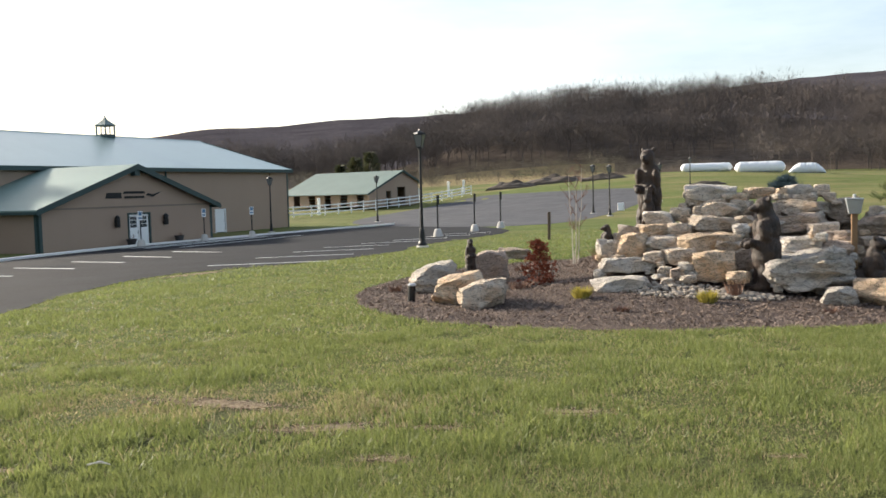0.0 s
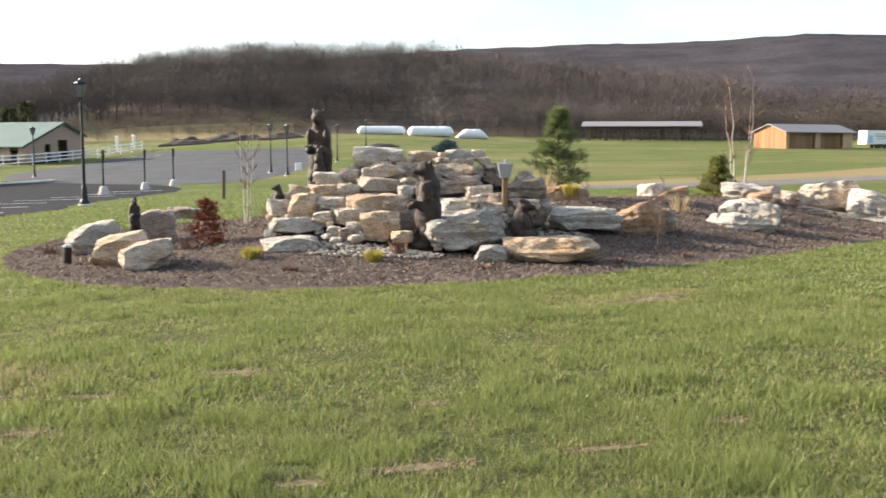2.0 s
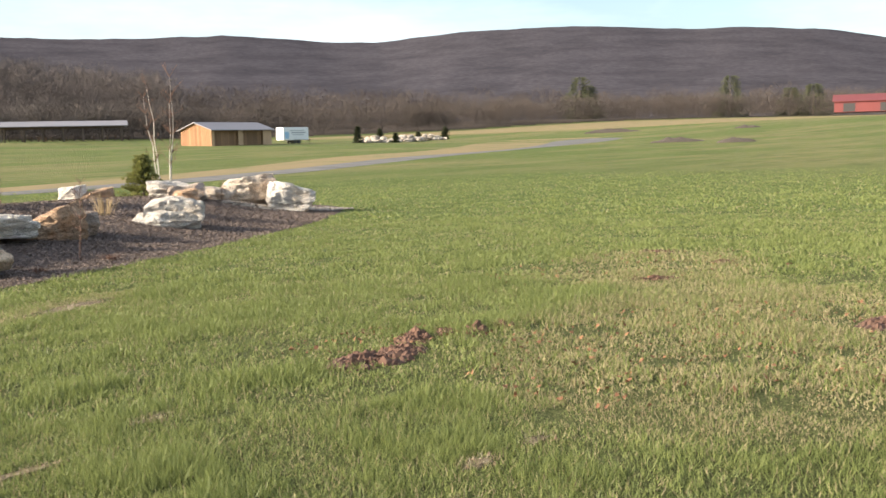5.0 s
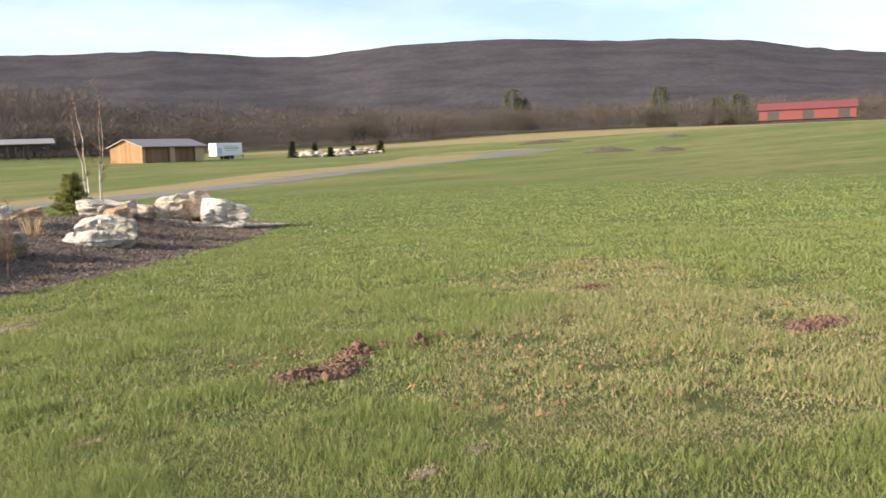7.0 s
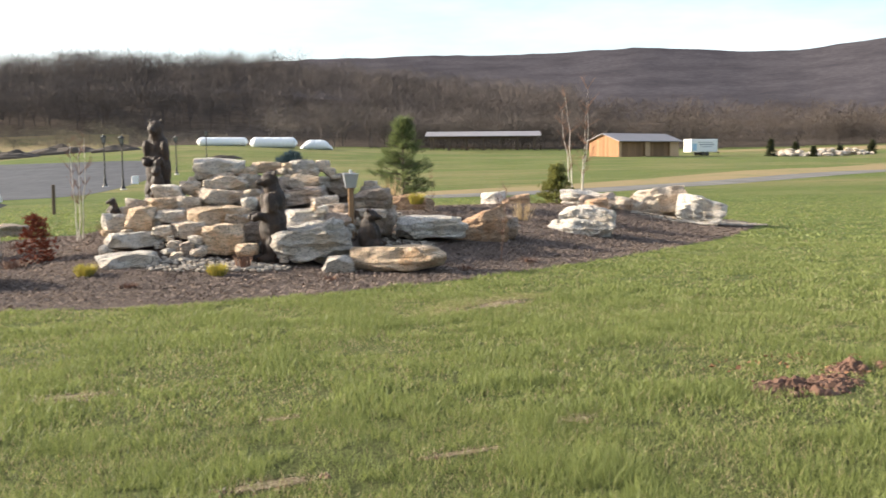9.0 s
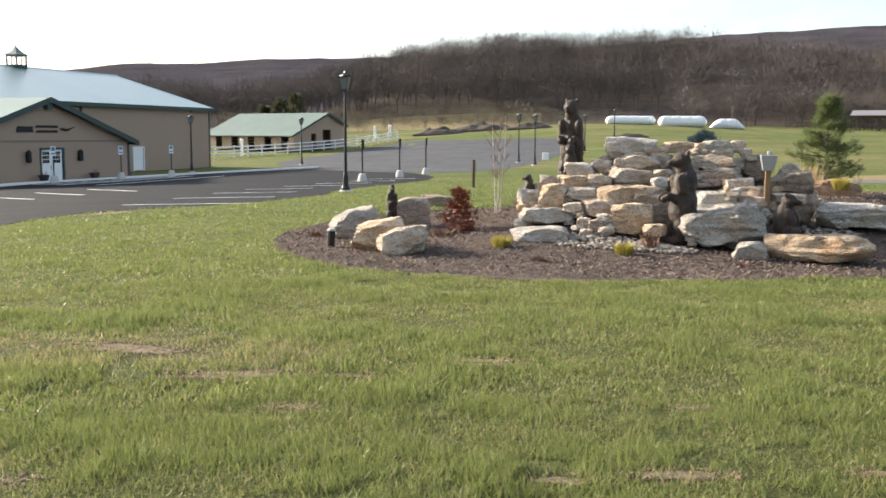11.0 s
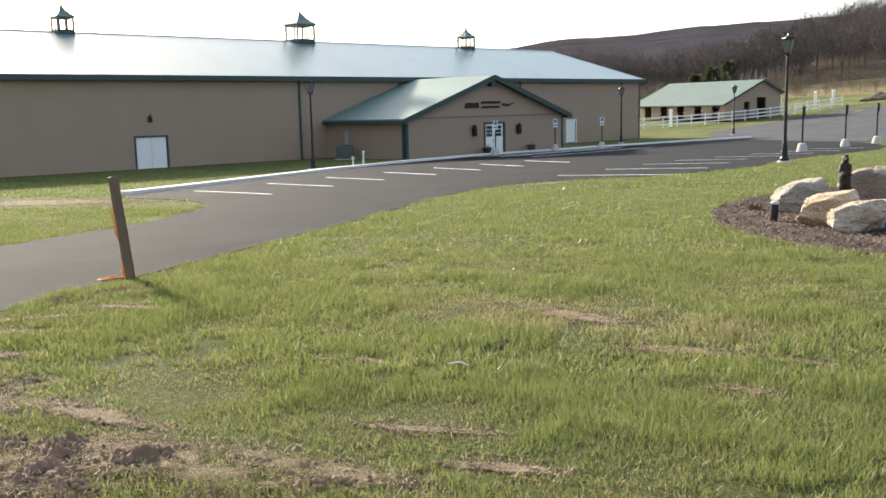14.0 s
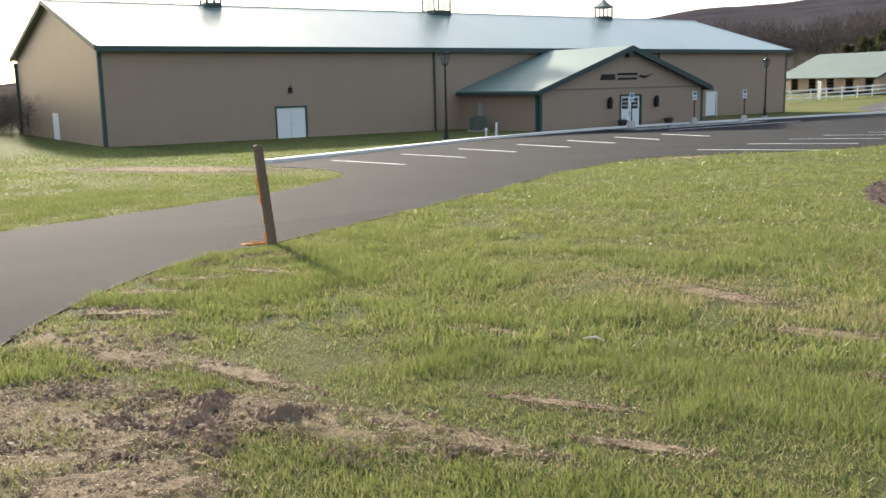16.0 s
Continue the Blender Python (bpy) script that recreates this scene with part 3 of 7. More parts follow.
tagged(drape("dry_strip", rounded([(p * math.sin(radians(q)), p * math.cos(radians(q))) for q, p in ((23.8, 190), (26.9, 198), (31.0, 205), (36.2, 206), (41.4, 205), (47.6, 207), (53.8, 210), (60.0, 216), (65.2, 224), (65.2, 290), (60.0, 290), (53.8, 288), (47.6, 284), (41.4, 266), (36.2, 236), (31.0, 222), (26.9, 214), (23.8, 200))], 2), 0.03, M_DRYGROUND, 6.0, use=land),
       "straw-coloured dry grass along the far field edge", "verge", kind="structure")
tagged(drape("planting_bed", BED, 0.008, M_MULCH, 0.5, 0.15), "mounded bed of dark brown shredded mulch", "bed", kind="structure")

# ---- the long hall with its entrance wing ----
def hall():
    PAD = -1.75
    m = pose(-52.06, 20.35, 0, rz=-5.88)
    top_l = empty("riding_hall", m, "long tan metal building with a pale green metal roof", "building")
    L, W, E, R = 62.3, 22.0, 4.0, 7.2          # length, width, eave and ridge heights
    t = 0.2
    # long front wall, with openings for two doors
    def wall_with(name, y0, y1, z0, z1, x, holes):
        bm = bmesh.new()
        ys = sorted({y0, y1, *[v for hh in holes for v in hh[:2]]})
        for a, b in zip(ys, ys[1:]):
            top_of = [hh[2] for hh in holes if hh[0] <= a and b <= hh[1]]
            box(bm, x - t, a, (top_of[0] if top_of else z0), x, b, z1)
        return part(name, bm, M_SIDING, top_l)
    wall_with("front_wall", 0, L, PAD, E, 0, [(10.4, 12.4, 0.31), (51.2, 52.5, 0.33)])
    wall_with("back_wall", 0, L, PAD, E, -W + t, [])
    for name, y0, y1 in (("gable_wall", 0, t), ("gable_wall", L - t, L)):
        bm = bmesh.new()
        prism(bm, [(-W + t, PAD), (-t, PAD), (-t, E - .02), (-W / 2, R - .1), (-W + t, E - .02)], y0, y1, "y")
        part(name, bm, M_SIDING, top_l)
    # roof: two slabs with thickness
    for sx in (0, 1):
        bm = bmesh.new()
        x_e = 0.45 if sx == 0 else -W - 0.45
        z_e = E - 0.45 * (R - E) / (W / 2)
        prism(bm, [(x_e, z_e + .02), (-W / 2, R), (-W / 2, R + .14), (x_e, z_e + .16)], -0.35, L + 0.35, "y")
        part("roof_slope", bm, M_ROOF, top_l)
    bm = bmesh.new()
    prism(bm, [(-W / 2 - .28, R + .05), (-W / 2, R + .14), (-W / 2 + .28, R + .05), (-W / 2, R + .21)], -0.36, L + 0.36, "y")
    part("ridge_cap", bm, M_ROOF, top_l)
    bm = bmesh.new()
    box(bm, 0.40, -0.36, E - .30, 0.56, L + .36, E + .0)
    part("gutter", bm, M_TRIM, top_l, "dark green gutter")
    for y in (0, L):
        for s in (-1, 1):
            bm = bmesh.new()
            ya, yb = (y - .42, y - .33) if y == 0 else (y + .33, y + .42)
            xe = .45 if s > 0 else -W - .45
            ze = E - .45 * (R - E) / (W / 2)
            prism(bm, [(-W / 2, R - .12), (-W / 2, R + .2), (xe, ze + .2), (xe, ze - .1)], ya, yb, "y")
            part("bargeboard", bm, M_TRIM, top_l)
    for x, y in ((0, 0), (0, L), (-W, 0), (-W, L)):
        bm = bmesh.new()
        box(bm, x - .19, y - .19, PAD, x + .03, y + .03, E - .3) if y == 0 else box(bm, x - .19, y - .03, PAD, x + .03, y + .19, E - .3)
        part("corner_trim", bm, M_TRIM, top_l)
    for y in (22.3, 44.9, 59.4):
        bm = bmesh.new()
        box(bm, 0.01, y, PAD + .1, 0.13, y + .13, E - .25, 0.02)
        box(bm, 0.01, y - .02, PAD + .1, 0.30, y + .15, PAD + .22, 0.02)
        part("downspout", bm, M_TRIM if y < 50 else M_SIDING, top_l)
    # doors
    def door(y0, y1, z1, leaves):
        bm = bmesh.new()
        box(bm, -.12, y0 - .1, PAD, .04, y0, z1 + .1)
        box(bm, -.12, y1, PAD, .04, y1 + .1, z1 + .1)
        box(bm, -.12, y0, z1, .04, y1, z1 + .1)
        fr = part("door_frame", bm, M_TRIM if leaves == 2 else M_WHITE, top_l)
        wl = (y1 - y0) / leaves
        for k in range(leaves):
            bm = bmesh.new()
            box(bm, -.10, y0 + k * wl + .01, PAD + .1, -.04, y0 + (k + 1) * wl - .01, z1 - .005, .01)
            d = part("door_leaf", bm, M_WHITE, top_l, "plain white steel door leaf")
            bm = bmesh.new()
            yy = y0 + (k + 1) * wl - .12 if k == 0 else y0 + k * wl + .12
            rod(bm, (-.05, yy, -.72), (.03, yy, -.72), .03)
            part("door_handle", bm, M_STEEL, d)
        return fr
    door(10.4, 12.4, .31, 2)
    door(51.2, 52.5, .33, 1)
    bm = bmesh.new()
    box(bm, .0, 11.25, 1.2, .16, 11.5, 1.55, .03)
    rod(bm, (.05, 11.37, 1.55), (.22, 11.37, 1.72), .03)
    part("wall_lamp", bm, M_BLACK, top_l, "small dark wall lamp over the door")
    bm = bmesh.new()
    box(bm, -12.2, -.04, PAD + .05, -10.7, .0, .2, .01)
    part("side_door", bm, M_WHITE, top_l, "white door in the gable wall")
    # cupolas on the ridge
    for y, s, lift in ((10.95, .58, .72), (30.4, .86, 1.0), (49.6, .60, .72)):
        bm = bmesh.new()
        prism(bm, [(-W / 2 - s, R - .25), (-W / 2 + s, R - .25), (-W / 2 + s, R + .3), (-W / 2 - s, R + .3)], y - s, y + s, "y")
        cup = part("cupola", bm, M_TRIM, top_l, "dark green roof cupola with open windows")
        for a, b in ((-1, -1), (1, -1), (-1, 1), (1, 1)):
            bm = bmesh.new()
            box(bm, -W / 2 + a * (s - .05) - .06, y + b * (s - .05) - .06, R + .3, -W / 2 + a * (s - .05) + .06, y + b * (s - .05) + .06, R + .3 + 1.15 * lift)
            part("cupola_post", bm, M_CUPOLA, cup)
        for a, b in ((1, 0), (0, 1), (0, -1), (-1, 0)):
            bm = bmesh.new()
            if a:
                box(bm, -W / 2 + a * (s - .06) - .03, y - .05, R + .3, -W / 2 + a * (s - .06) + .03, y + .05, R + .3 + 1.15 * lift)
                box(bm, -W / 2 + a * (s - .06) - .03, y - s + .1, R + .3 + 1.03 * lift, -W / 2 + a * (s - .06) + .03, y + s - .1, R + .3 + 1.15 * lift)
            else:
                box(bm, -W / 2 - .05, y + b * (s - .06) - .03, R + .3, -W / 2 + .05, y + b * (s - .06) + .03, R + .3 + 1.15 * lift)
                box(bm, -W / 2 - s + .1, y + b * (s - .06) - .03, R + .3 + 1.03 * lift, -W / 2 + s - .1, y + b * (s - .06) + .03, R + .3 + 1.15 * lift)
            part("cupola_window", bm, M_CUPOLA, cup)
        bm = bmesh.new()
        prof = [(s * 1.14, R + .3 + 1.15 * lift), (s * 1.14, R + .3 + 1.22 * lift), (s * .74, R + .3 + 1.46 * lift), (s * .32, R + .3 + 1.85 * lift), (.05, R + .3 + 2.2 * lift), (.02, R + .3 + 2.5 * lift)]
        rings = []
        for r, z in prof:
            rings.append([bm.verts.new((-W / 2 + a * r, y + b * r, z)) for a, b in ((-1, -1), (1, -1), (1, 1), (-1, 1))])
        for a, b in zip(rings, rings[1:]):
            for k in range(4):
                bm.faces.new((a[k], a[(k + 1) % 4], b[(k + 1) % 4], b[k]))
        bm.faces.new(rings[0])
        bm.faces.new(rings[-1])
        part("cupola_roof", bm, M_CUPOLA_ROOF, cup, "flared dark green cupola roof")

    # entrance wing
    A0, A1, P, AE, AR = 24.74, 40.5, 8.3, 1.05, 3.72
    mid = (A0 + A1) / 2
    bm = bmesh.new()
    box(bm, 0, A0, PAD, P - t, A0 + t, AE)
    part("wing_side_wall", bm, M_SIDING, top_l)
    bm = bmesh.new()
    box(bm, 0, A1 - t, PAD, P - t, A1, AE)
    part("wing_side_wall", bm, M_SIDING, top_l)
    D0, D1, DT = 32.05, 33.95, 0.5
    for y0, y1, z0, z1 in ((A0, D0, PAD, AE), (D1, A1, PAD, AE), (D0, D1, DT, AE)):
        bm = bmesh.new()
        box(bm, P - t, y0, z0, P, y1, z1)
        part("wing_front_wall", bm, M_SIDING, top_l)
    bm = bmesh.new()
    prism(bm, [(A0, AE + .02), (A1, AE + .02), (mid, AR - .12)], P - t, P - .0, "x")
    part("wing_gable", bm, M_SIDING, top_l)
    bm = bmesh.new()
    box(bm, P + .002, A0, AE - .07, P + .03, A1, AE + .05)
    part("belt_trim", bm, plain("belt_trim", (0.20, 0.15, 0.11), .5), top_l)
    sl = (AR - AE) / (mid - A0)
    for s in (-1, 1):
        ye = mid + s * (mid - A0 + .5)
        ze = AE - .5 * sl
        bm = bmesh.new()
        prism(bm, [(ye, ze + .02), (mid, AR), (mid, AR + .13), (ye, ze + .15)], 0.02, P + .45, "x")
        part("wing_roof_slope", bm, M_WING_ROOF, top_l)
        bm = bmesh.new()
        prism(bm, [(ye, ze - .18), (mid, AR - .2), (mid, AR + .16), (ye, ze + .18)], P + .45, P + .52, "x")
        part("wing_bargeboard", bm, M_TRIM, top_l)
        bm = bmesh.new()
        box(bm, .05, ye - .08, ze - .12, P + .5, ye + .08, ze + .06)
        part("wing_gutter", bm, M_TRIM, top_l)
    bm = bmesh.new()
    box(bm, P - .1, mid - .22, AR - .62, P + .40, mid + .22, AR - .22)
    part("gable_louvre", bm, M_TRIM, top_l)
    for x, y in ((P, A0), (P, A1)):
        bm = bmesh.new()
        yy = (y - .03, y + .19) if y == A0 else (y - .19, y + .03)
        box(bm, x - .19, yy[0], PAD, x + .03, yy[1], AE - .1)
        part("wing_corner_trim", bm, M_TRIM, top_l)
        bm = bmesh.new()
        yy = (y - .17, y - .04) if y == A0 else (y + .04, y + .17)
        box(bm, x - .25, yy[0], PAD + .1, x - .12, yy[1], AE - .15, .02)
        part("downspout", bm, M_TRIM, top_l)
    # entrance doors
    bm = bmesh.new()
    box(bm, P - .14, D0 - .12, PAD, P + .05, D0, DT + .12)
    box(bm, P - .14, D1, PAD, P + .05, D1 + .12, DT + .12)
    box(bm, P - .14, D0, DT, P + .05, D1, DT + .12)
    part("entrance_frame", bm, M_TRIM, top_l)
    for k in range(2):
        y0 = D0 + .01 + k * .95
        bm = bmesh.new()
        box(bm, P - .12, y0, PAD + .1, P - .06, y0 + .92, DT - .005, .01)
        box(bm, P - .06, y0 + .14, PAD + .3, P - .045, y0 + .78, PAD + .95, .01)
        leaf = part("entrance_door", bm, M_WHITE, top_l, "white half-glazed entrance door")
        for i in range(3):
            for j in range(3):
                bm = bmesh.new()
                box(bm, P - .058, y0 + .17 + i * .2, -.38 + j * .26, P - .048, y0 + .34 + i * .2, -.16 + j * .26)
                part("pane", bm, M_GLASS_DARK, leaf)
        bm = bmesh.new()
        yy = y0 + (.84 if k == 0 else .08)
        rod(bm, (P - .02, yy, -.78), (P - .02, yy, -.58), .02)
        part("door_handle", bm, M_BLACK, leaf)
    for y in (D0 - 1.2, D1 + 1.45):
        bm = bmesh.new()
        box(bm, P + .002, y - .10, -.25, P + .07, y + .10, .25, .02)
        box(bm, P + .06, y - .14, -.30, P + .32, y + .14, .28, .04)
        turned(bm, [(.2, .28), (.15, .4), (.03, .5)], 8, P + .19, y)
        part("wall_lantern", bm, M_BLACK, top_l, "dark iron lantern beside the entrance")
    # dark raised sign shapes in the gable
    for y0, y1, z0, z1 in ((mid - 2.55, mid - 1.15, 1.62, 1.98), (mid - 1.0, mid + 1.0, 1.90, 2.06), (mid - .95, mid + .95, 1.60, 1.74)):
        bm = bmesh.new()
        prism(bm, [(y0, z0), (y1, z0), (y1 - .05, (z0 + z1) / 2 + .05), (y1, z1), (y0 + .12, z1)], P + .003, P + .05, "x")
        part("sign_bar", bm, M_BLACK, top_l, "dark raised sign shape")
    bm = bmesh.new()
    prism(bm, [(mid + 1.1, 1.78), (mid + 1.75, 1.66), (mid + 2.6, 2.02), (mid + 1.8, 1.84), (mid + 1.3, 1.92)], P + .003, P + .05, "x")
    part("sign_swoosh", bm, M_BLACK, top_l)
    bm = bmesh.new()
    box(bm, 2.0, A0 - .14, -.75, 2.4, A0 - .002, .25, .02)
    part("meter_box", bm, M_STEEL, top_l, "grey electric meter box")
    bm = bmesh.new()
    rod(bm, (2.2, A0 - .07, -1.7), (2.2, A0 - .07, -.75), .04)
    part("conduit", bm, M_STEEL, top_l)
    return m


M_WING_ROOF = make_roof("wing_metal_roof", (0.13, 0.20, 0.175), 0.6)
HALL = hall()


def on_hall(x, y, z=0.0):
    return HALL @ Vector((x, y, z))


# condenser unit, pots and pipes by the wing
def condenser():
    p = on_hall(3.6, 23.4)
    ob = empty("condenser_unit", pose(p.x, p.y, h(p.x, p.y) - .02, rz=-5.88), "grey outdoor air conditioning unit on the grass", "air conditioner")
    bm = bmesh.new()
    box(bm, -.45, -.45, .08, .45, .45, .95, .04)
    part("casing", bm, plain("condenser_paint", (0.12, 0.14, 0.13), .6, .2), ob)
    bm = bmesh.new()
    turned(bm, [(.36, .951), (.36, .99), (.1, 1.0)], 14)
    part("fan_grille", bm, M_BLACK, ob)
    bm = bmesh.new()
    box(bm, -.52, -.52, -.05, .52, .52, .08)
    part("pad", bm, M_CONCRETE, ob)


condenser()


def flower_pot(x, y):
    ob = empty("flower_pot", pose(x, y, h(x, y) + .03), "dark round planter with dead stems by the entrance", "planter", "pots by the entrance")
    bm = bmesh.new()
    turned(bm, [(.22, 0), (.33, .38), (.36, .40), (.36, .46), (.30, .46), (.29, .40)], 14)
    part("pot", bm, M_POT, ob)
    bm = bmesh.new()
    rng = random.Random(5)
    for k in range(22):
        a, r = rng.uniform(0, 6.28), rng.uniform(.05, .28)
        rod(bm, (r * .6 * math.cos(a), r * .6 * math.sin(a), .40), (r * math.cos(a), r * math.sin(a), rng.uniform(.55, .78)), .008, .003, 3)
    part("stems", bm, M_TWIG, ob)


p = on_hall(8.9, 31.6)
flower_pot(p.x, p.y)
p = on_hall(8.9, 36.2)
flower_pot(p.x, p.y)


def pipe_stub(x, y, tall):
    ob = empty("vent_pipe", pose(x, y, h(x, y) - .03), "short white plastic vent pipe in the grass", "pipe", "vent pipes")
    bm = bmesh.new()
    turned(bm, [(.055, 0), (.055, tall - .1), (.08, tall - .1), (.08, tall), (.05, tall)], 10)
    part("tube", bm, M_WHITE, ob)


for x, y, tall in ((-38.4, 36.6, .55), (-38.2, 37.2, .35), (-39.4, 38.4, .8)):
    pipe_stub(x, y, tall)


# ---- white curb walk along the car park, painted lines ----
def strip(name, a, b, wide, lift, material, label, kind="structure", thick=.1, step=1.2):
    a, b = Vector((*a, 0)), Vector((*b, 0))
    d = (b - a).normalized()
    n = Vector((-d.y, d.x, 0)) * wide / 2
    k = max(1, int((b - a).length / step))
    bm = bmesh.new()
    rows = []
    for i in range(k + 1):
        c = a + (b - a) * i / k
        row = []
        for s in (-1, 1):
            q = c + n * s
            z = h(q.x, q.y)
            row += [bm.verts.new((q.x, q.y, z + lift)), bm.verts.new((q.x, q.y, z + lift - thick))]
        rows.append(row)
    for r, q in zip(rows, rows[1:]):
        bm.faces.new((r[0], r[2], q[2], q[0]))
        bm.faces.new((r[1], r[0], q[0], q[1]))
        bm.faces.new((r[2], r[3], q[3], q[2]))
    bm.faces.new((rows[0][0], rows[0][1], rows[0][3], rows[0][2]))
    bm.faces.new((rows[-1][2], rows[-1][3], rows[-1][1], rows[-1][0]))
    ob = part(name, bm, material, None)
    return tagged(ob, label, "pavement" if "curb" in name else "line", kind=kind)


M_CURB = plain("pale_concrete", (0.74, 0.72, 0.68), .85, grain=9, vary=.1)
CURB = [(-26.9, 15.6), (-28.8, 19.3), (-31.6, 24.6), (-35.3, 32.2), (-37.7, 39.8), (-39.4, 48.4), (-39.1, 55), (-38, 64.3), (-36, 73.4), (-33, 79)]
for a, b in zip(CURB, CURB[1:]):
    strip("curb", a, b, .6, .13, M_CURB, "pale concrete kerb walk beside the car park", thick=.3)
# stall lines off the walk
for k in range(7):
    y = 17.5 + 3.88 * k
    x0 = float(np.interp(y, [17.5, 25.1, 33.1, 37], [-25.8, -28.1, -29.2, -29.5]))
    strip("stall_line", (x0, y), (x0 + 4.8, y - .8 - .45 * min(k, 5)), .11, .022, M_PAINT, "white painted stall line", thick=.02)
for k in range(8):
    y = 26.1 + 4.1 * k
    x0 = -17.6 - .65 * min(k, 3)
    strip("stall_line", (x0, y), (x0 + 3.9 - .35 * min(k, 3), y + 1.0), .11, .022, M_PAINT, "white painted stall line", thick=.02)
for k in range(9):
    y = 47.5 + 1.6 * k
    strip("hatch_line", (-38.2, y), (-36.2, y + 1.4), .13, .024, M_PAINT, "white painted hatching", thick=.02)
for x in (-36.0, -33.4):
    strip("stall_line", (x, 47), (x + .2, 62), .11, .026, M_PAINT, "white painted line", thick=.02)


# ---- lamps, sign posts, fence ----
def lamp_post(x, y, tall, label="tall black lamp post with a glazed lantern", group="lamp posts"):
    ob = empty("lamp_post", pose(x, y, h(x, y) - .04), label, "lamp post", group)
    bm = bmesh.new()
    turned(bm, [(.26, 0), (.26, .10), (.24, .13)], 14)
    part("footing", bm, M_CONCRETE, ob, "round concrete footing")
    bm = bmesh.new()
    turned(bm, [(.17, .12), (.17, .22), (.12, .32), (.10, .75), (.075, .85)], 12)
    part("base_cover", bm, M_BLACK, ob)
    bm = bmesh.new()
    turned(bm, [(.07, .8), (.048, tall - .82), (.09, tall - .80), (.09, tall - .76), (.05, tall - .74)], 10)
    part("pole", bm, M_BLACK, ob)
    bm = bmesh.new()
    z0, z1 = tall - .72, tall - .22
    for a, b in ((-1, -1), (1, -1), (1, 1), (-1, 1)):
        rod(bm, (a * .10, b * .10, z0), (a * .19, b * .19, z1), .014, sides=5)
    box(bm, -.12, -.12, z0 - .03, .12, .12, z0 + .02)
    box(bm, -.22, -.22, z1 - .01, .22, .22, z1 + .03)
    head = part("lantern_frame", bm, M_BLACK, ob)
    for k in range(4):
        bm = bmesh.new()
        c, s = math.cos(k * math.pi / 2), math.sin(k * math.pi / 2)
        pts = [(-.095, .10, z0 + .02), (.095, .10, z0 + .02), (.185, .19, z1 - .02), (-.185, .19, z1 - .02)]
        vs = [bm.verts.new((px * c - py * s, px * s + py * c, pz)) for px, py, pz in pts]
        vi = [bm.verts.new((px * .94 * c - py * .94 * s, px * .94 * s + py * .94 * c, pz)) for px, py, pz in pts]
        bm.faces.new(vs)
        bm.faces.new(list(reversed(vi)))
        for i in range(4):
            j = (i + 1) % 4
            bm.faces.new((vs[j], vs[i], vi[i], vi[j]))
        part("glass_pane", bm, M_FROST, head)
    bm = bmesh.new()
    turned(bm, [(.27, z1 + .03), (.22, z1 + .09), (.08, z1 + .15), (.05, z1 + .17), (.02, z1 + .24)], 4)
    part("lantern_roof", bm, M_BLACK, ob)


for x, y, tall in ((-13.55, 35.4, 4.85), (-36.9, 32.3, 4.7), (-40.9, 70.7, 4.85), (-37.8, 86.6, 4.8), (-15.6, 85.4, 4.6), (-13.1, 79.4, 4.45), (-11.6, 104, 4.2), (-10.1, 125, 3.9)):
    lamp_post(x, y, tall)


def sign_post(x, y, tall, plate=True, turn=0.0):
    ob = empty("sign_post", pose(x, y, h(x, y) - .03, rz=turn), "dark sign post set in a concrete block" if not plate else "disabled parking sign on a post in a concrete block", "sign", "sign posts of the car park")
    bm = bmesh.new()
    turned(bm, [(.29, 0), (.26, .22), (.19, .46), (.10, .5)], 12)
    part("block", bm, M_CONCRETE, ob)
    bm = bmesh.new()
    box(bm, -.035, -.035, .45, .035, .035, tall, .006)
    part("post", bm, M_BLACK, ob)
    bm = bmesh.new()
    if plate:
        box(bm, .036, -.15, tall - .62, .046, .15, tall - .02, .004)
        pl = part("plate", bm, M_WHITE, ob, "white and blue sign plate")
        bm = bmesh.new()
        box(bm, .047, -.10, tall - .30, .050, .10, tall - .07)
        part("symbol_panel", bm, M_BLUE, pl)
        bm = bmesh.new()
        box(bm, .047, -.11, tall - .52, .050, .11, tall - .42)
        part("bar", bm, M_BLUE, pl)
    else:
        box(bm, -.15, -.045, tall - .55, .15, -.036, tall - .02, .004)
        part("plate", bm, M_BLACK, ob, "back of a sign plate")


for dx, dy in ((10.1, 31.2), (9.9, 37.7), (10.4, 42.6)):
    p = on_hall(dx, dy)
    sign_post(p.x, p.y, 2.35, True, -45)
for x, y, tall in ((-18.3, 50.5, 2.45), (-18.6, 58.5, 2.55), (-18.3, 63.7, 2.6)):
    sign_post(x, y, tall, False, 78)


def wooden_stake(name, x, y, tall, r, lean, label, square=True):
    ob = empty(name, pose(x, y, h(x, y) - .08, ry=lean), label, "post")
    bm = bmesh.new()
    if square:
        box(bm, -r, -r, 0, r, r, tall, .012)
    else:
        rod(bm, (0, 0, 0), (0, 0, tall), r * 1.1, r, 10)
    part("shaft", bm, M_POST, ob)
    return ob


stake = wooden_stake("marker_post", -9.58, 5.55, 1.25, .045, -11, "weathered wooden post leaning at the drive edge")
bm = bmesh.new()
prev = Vector((-.08, 0, .95))
for k in range(1, 9):
    q = Vector((-.09 - .03 * math.sin(k), -.03 * (k % 2), .95 - .11 * k))
    rod(bm, prev, q, .012, sides=6)
    prev = q
for k in range(14):
    a = k * .55
    q = Vector((-.2 - .16 * math.cos(a), -.12 + .14 * math.sin(a), .10 + .004 * k))
    rod(bm, prev, q, .013, sides=6)
    prev = q
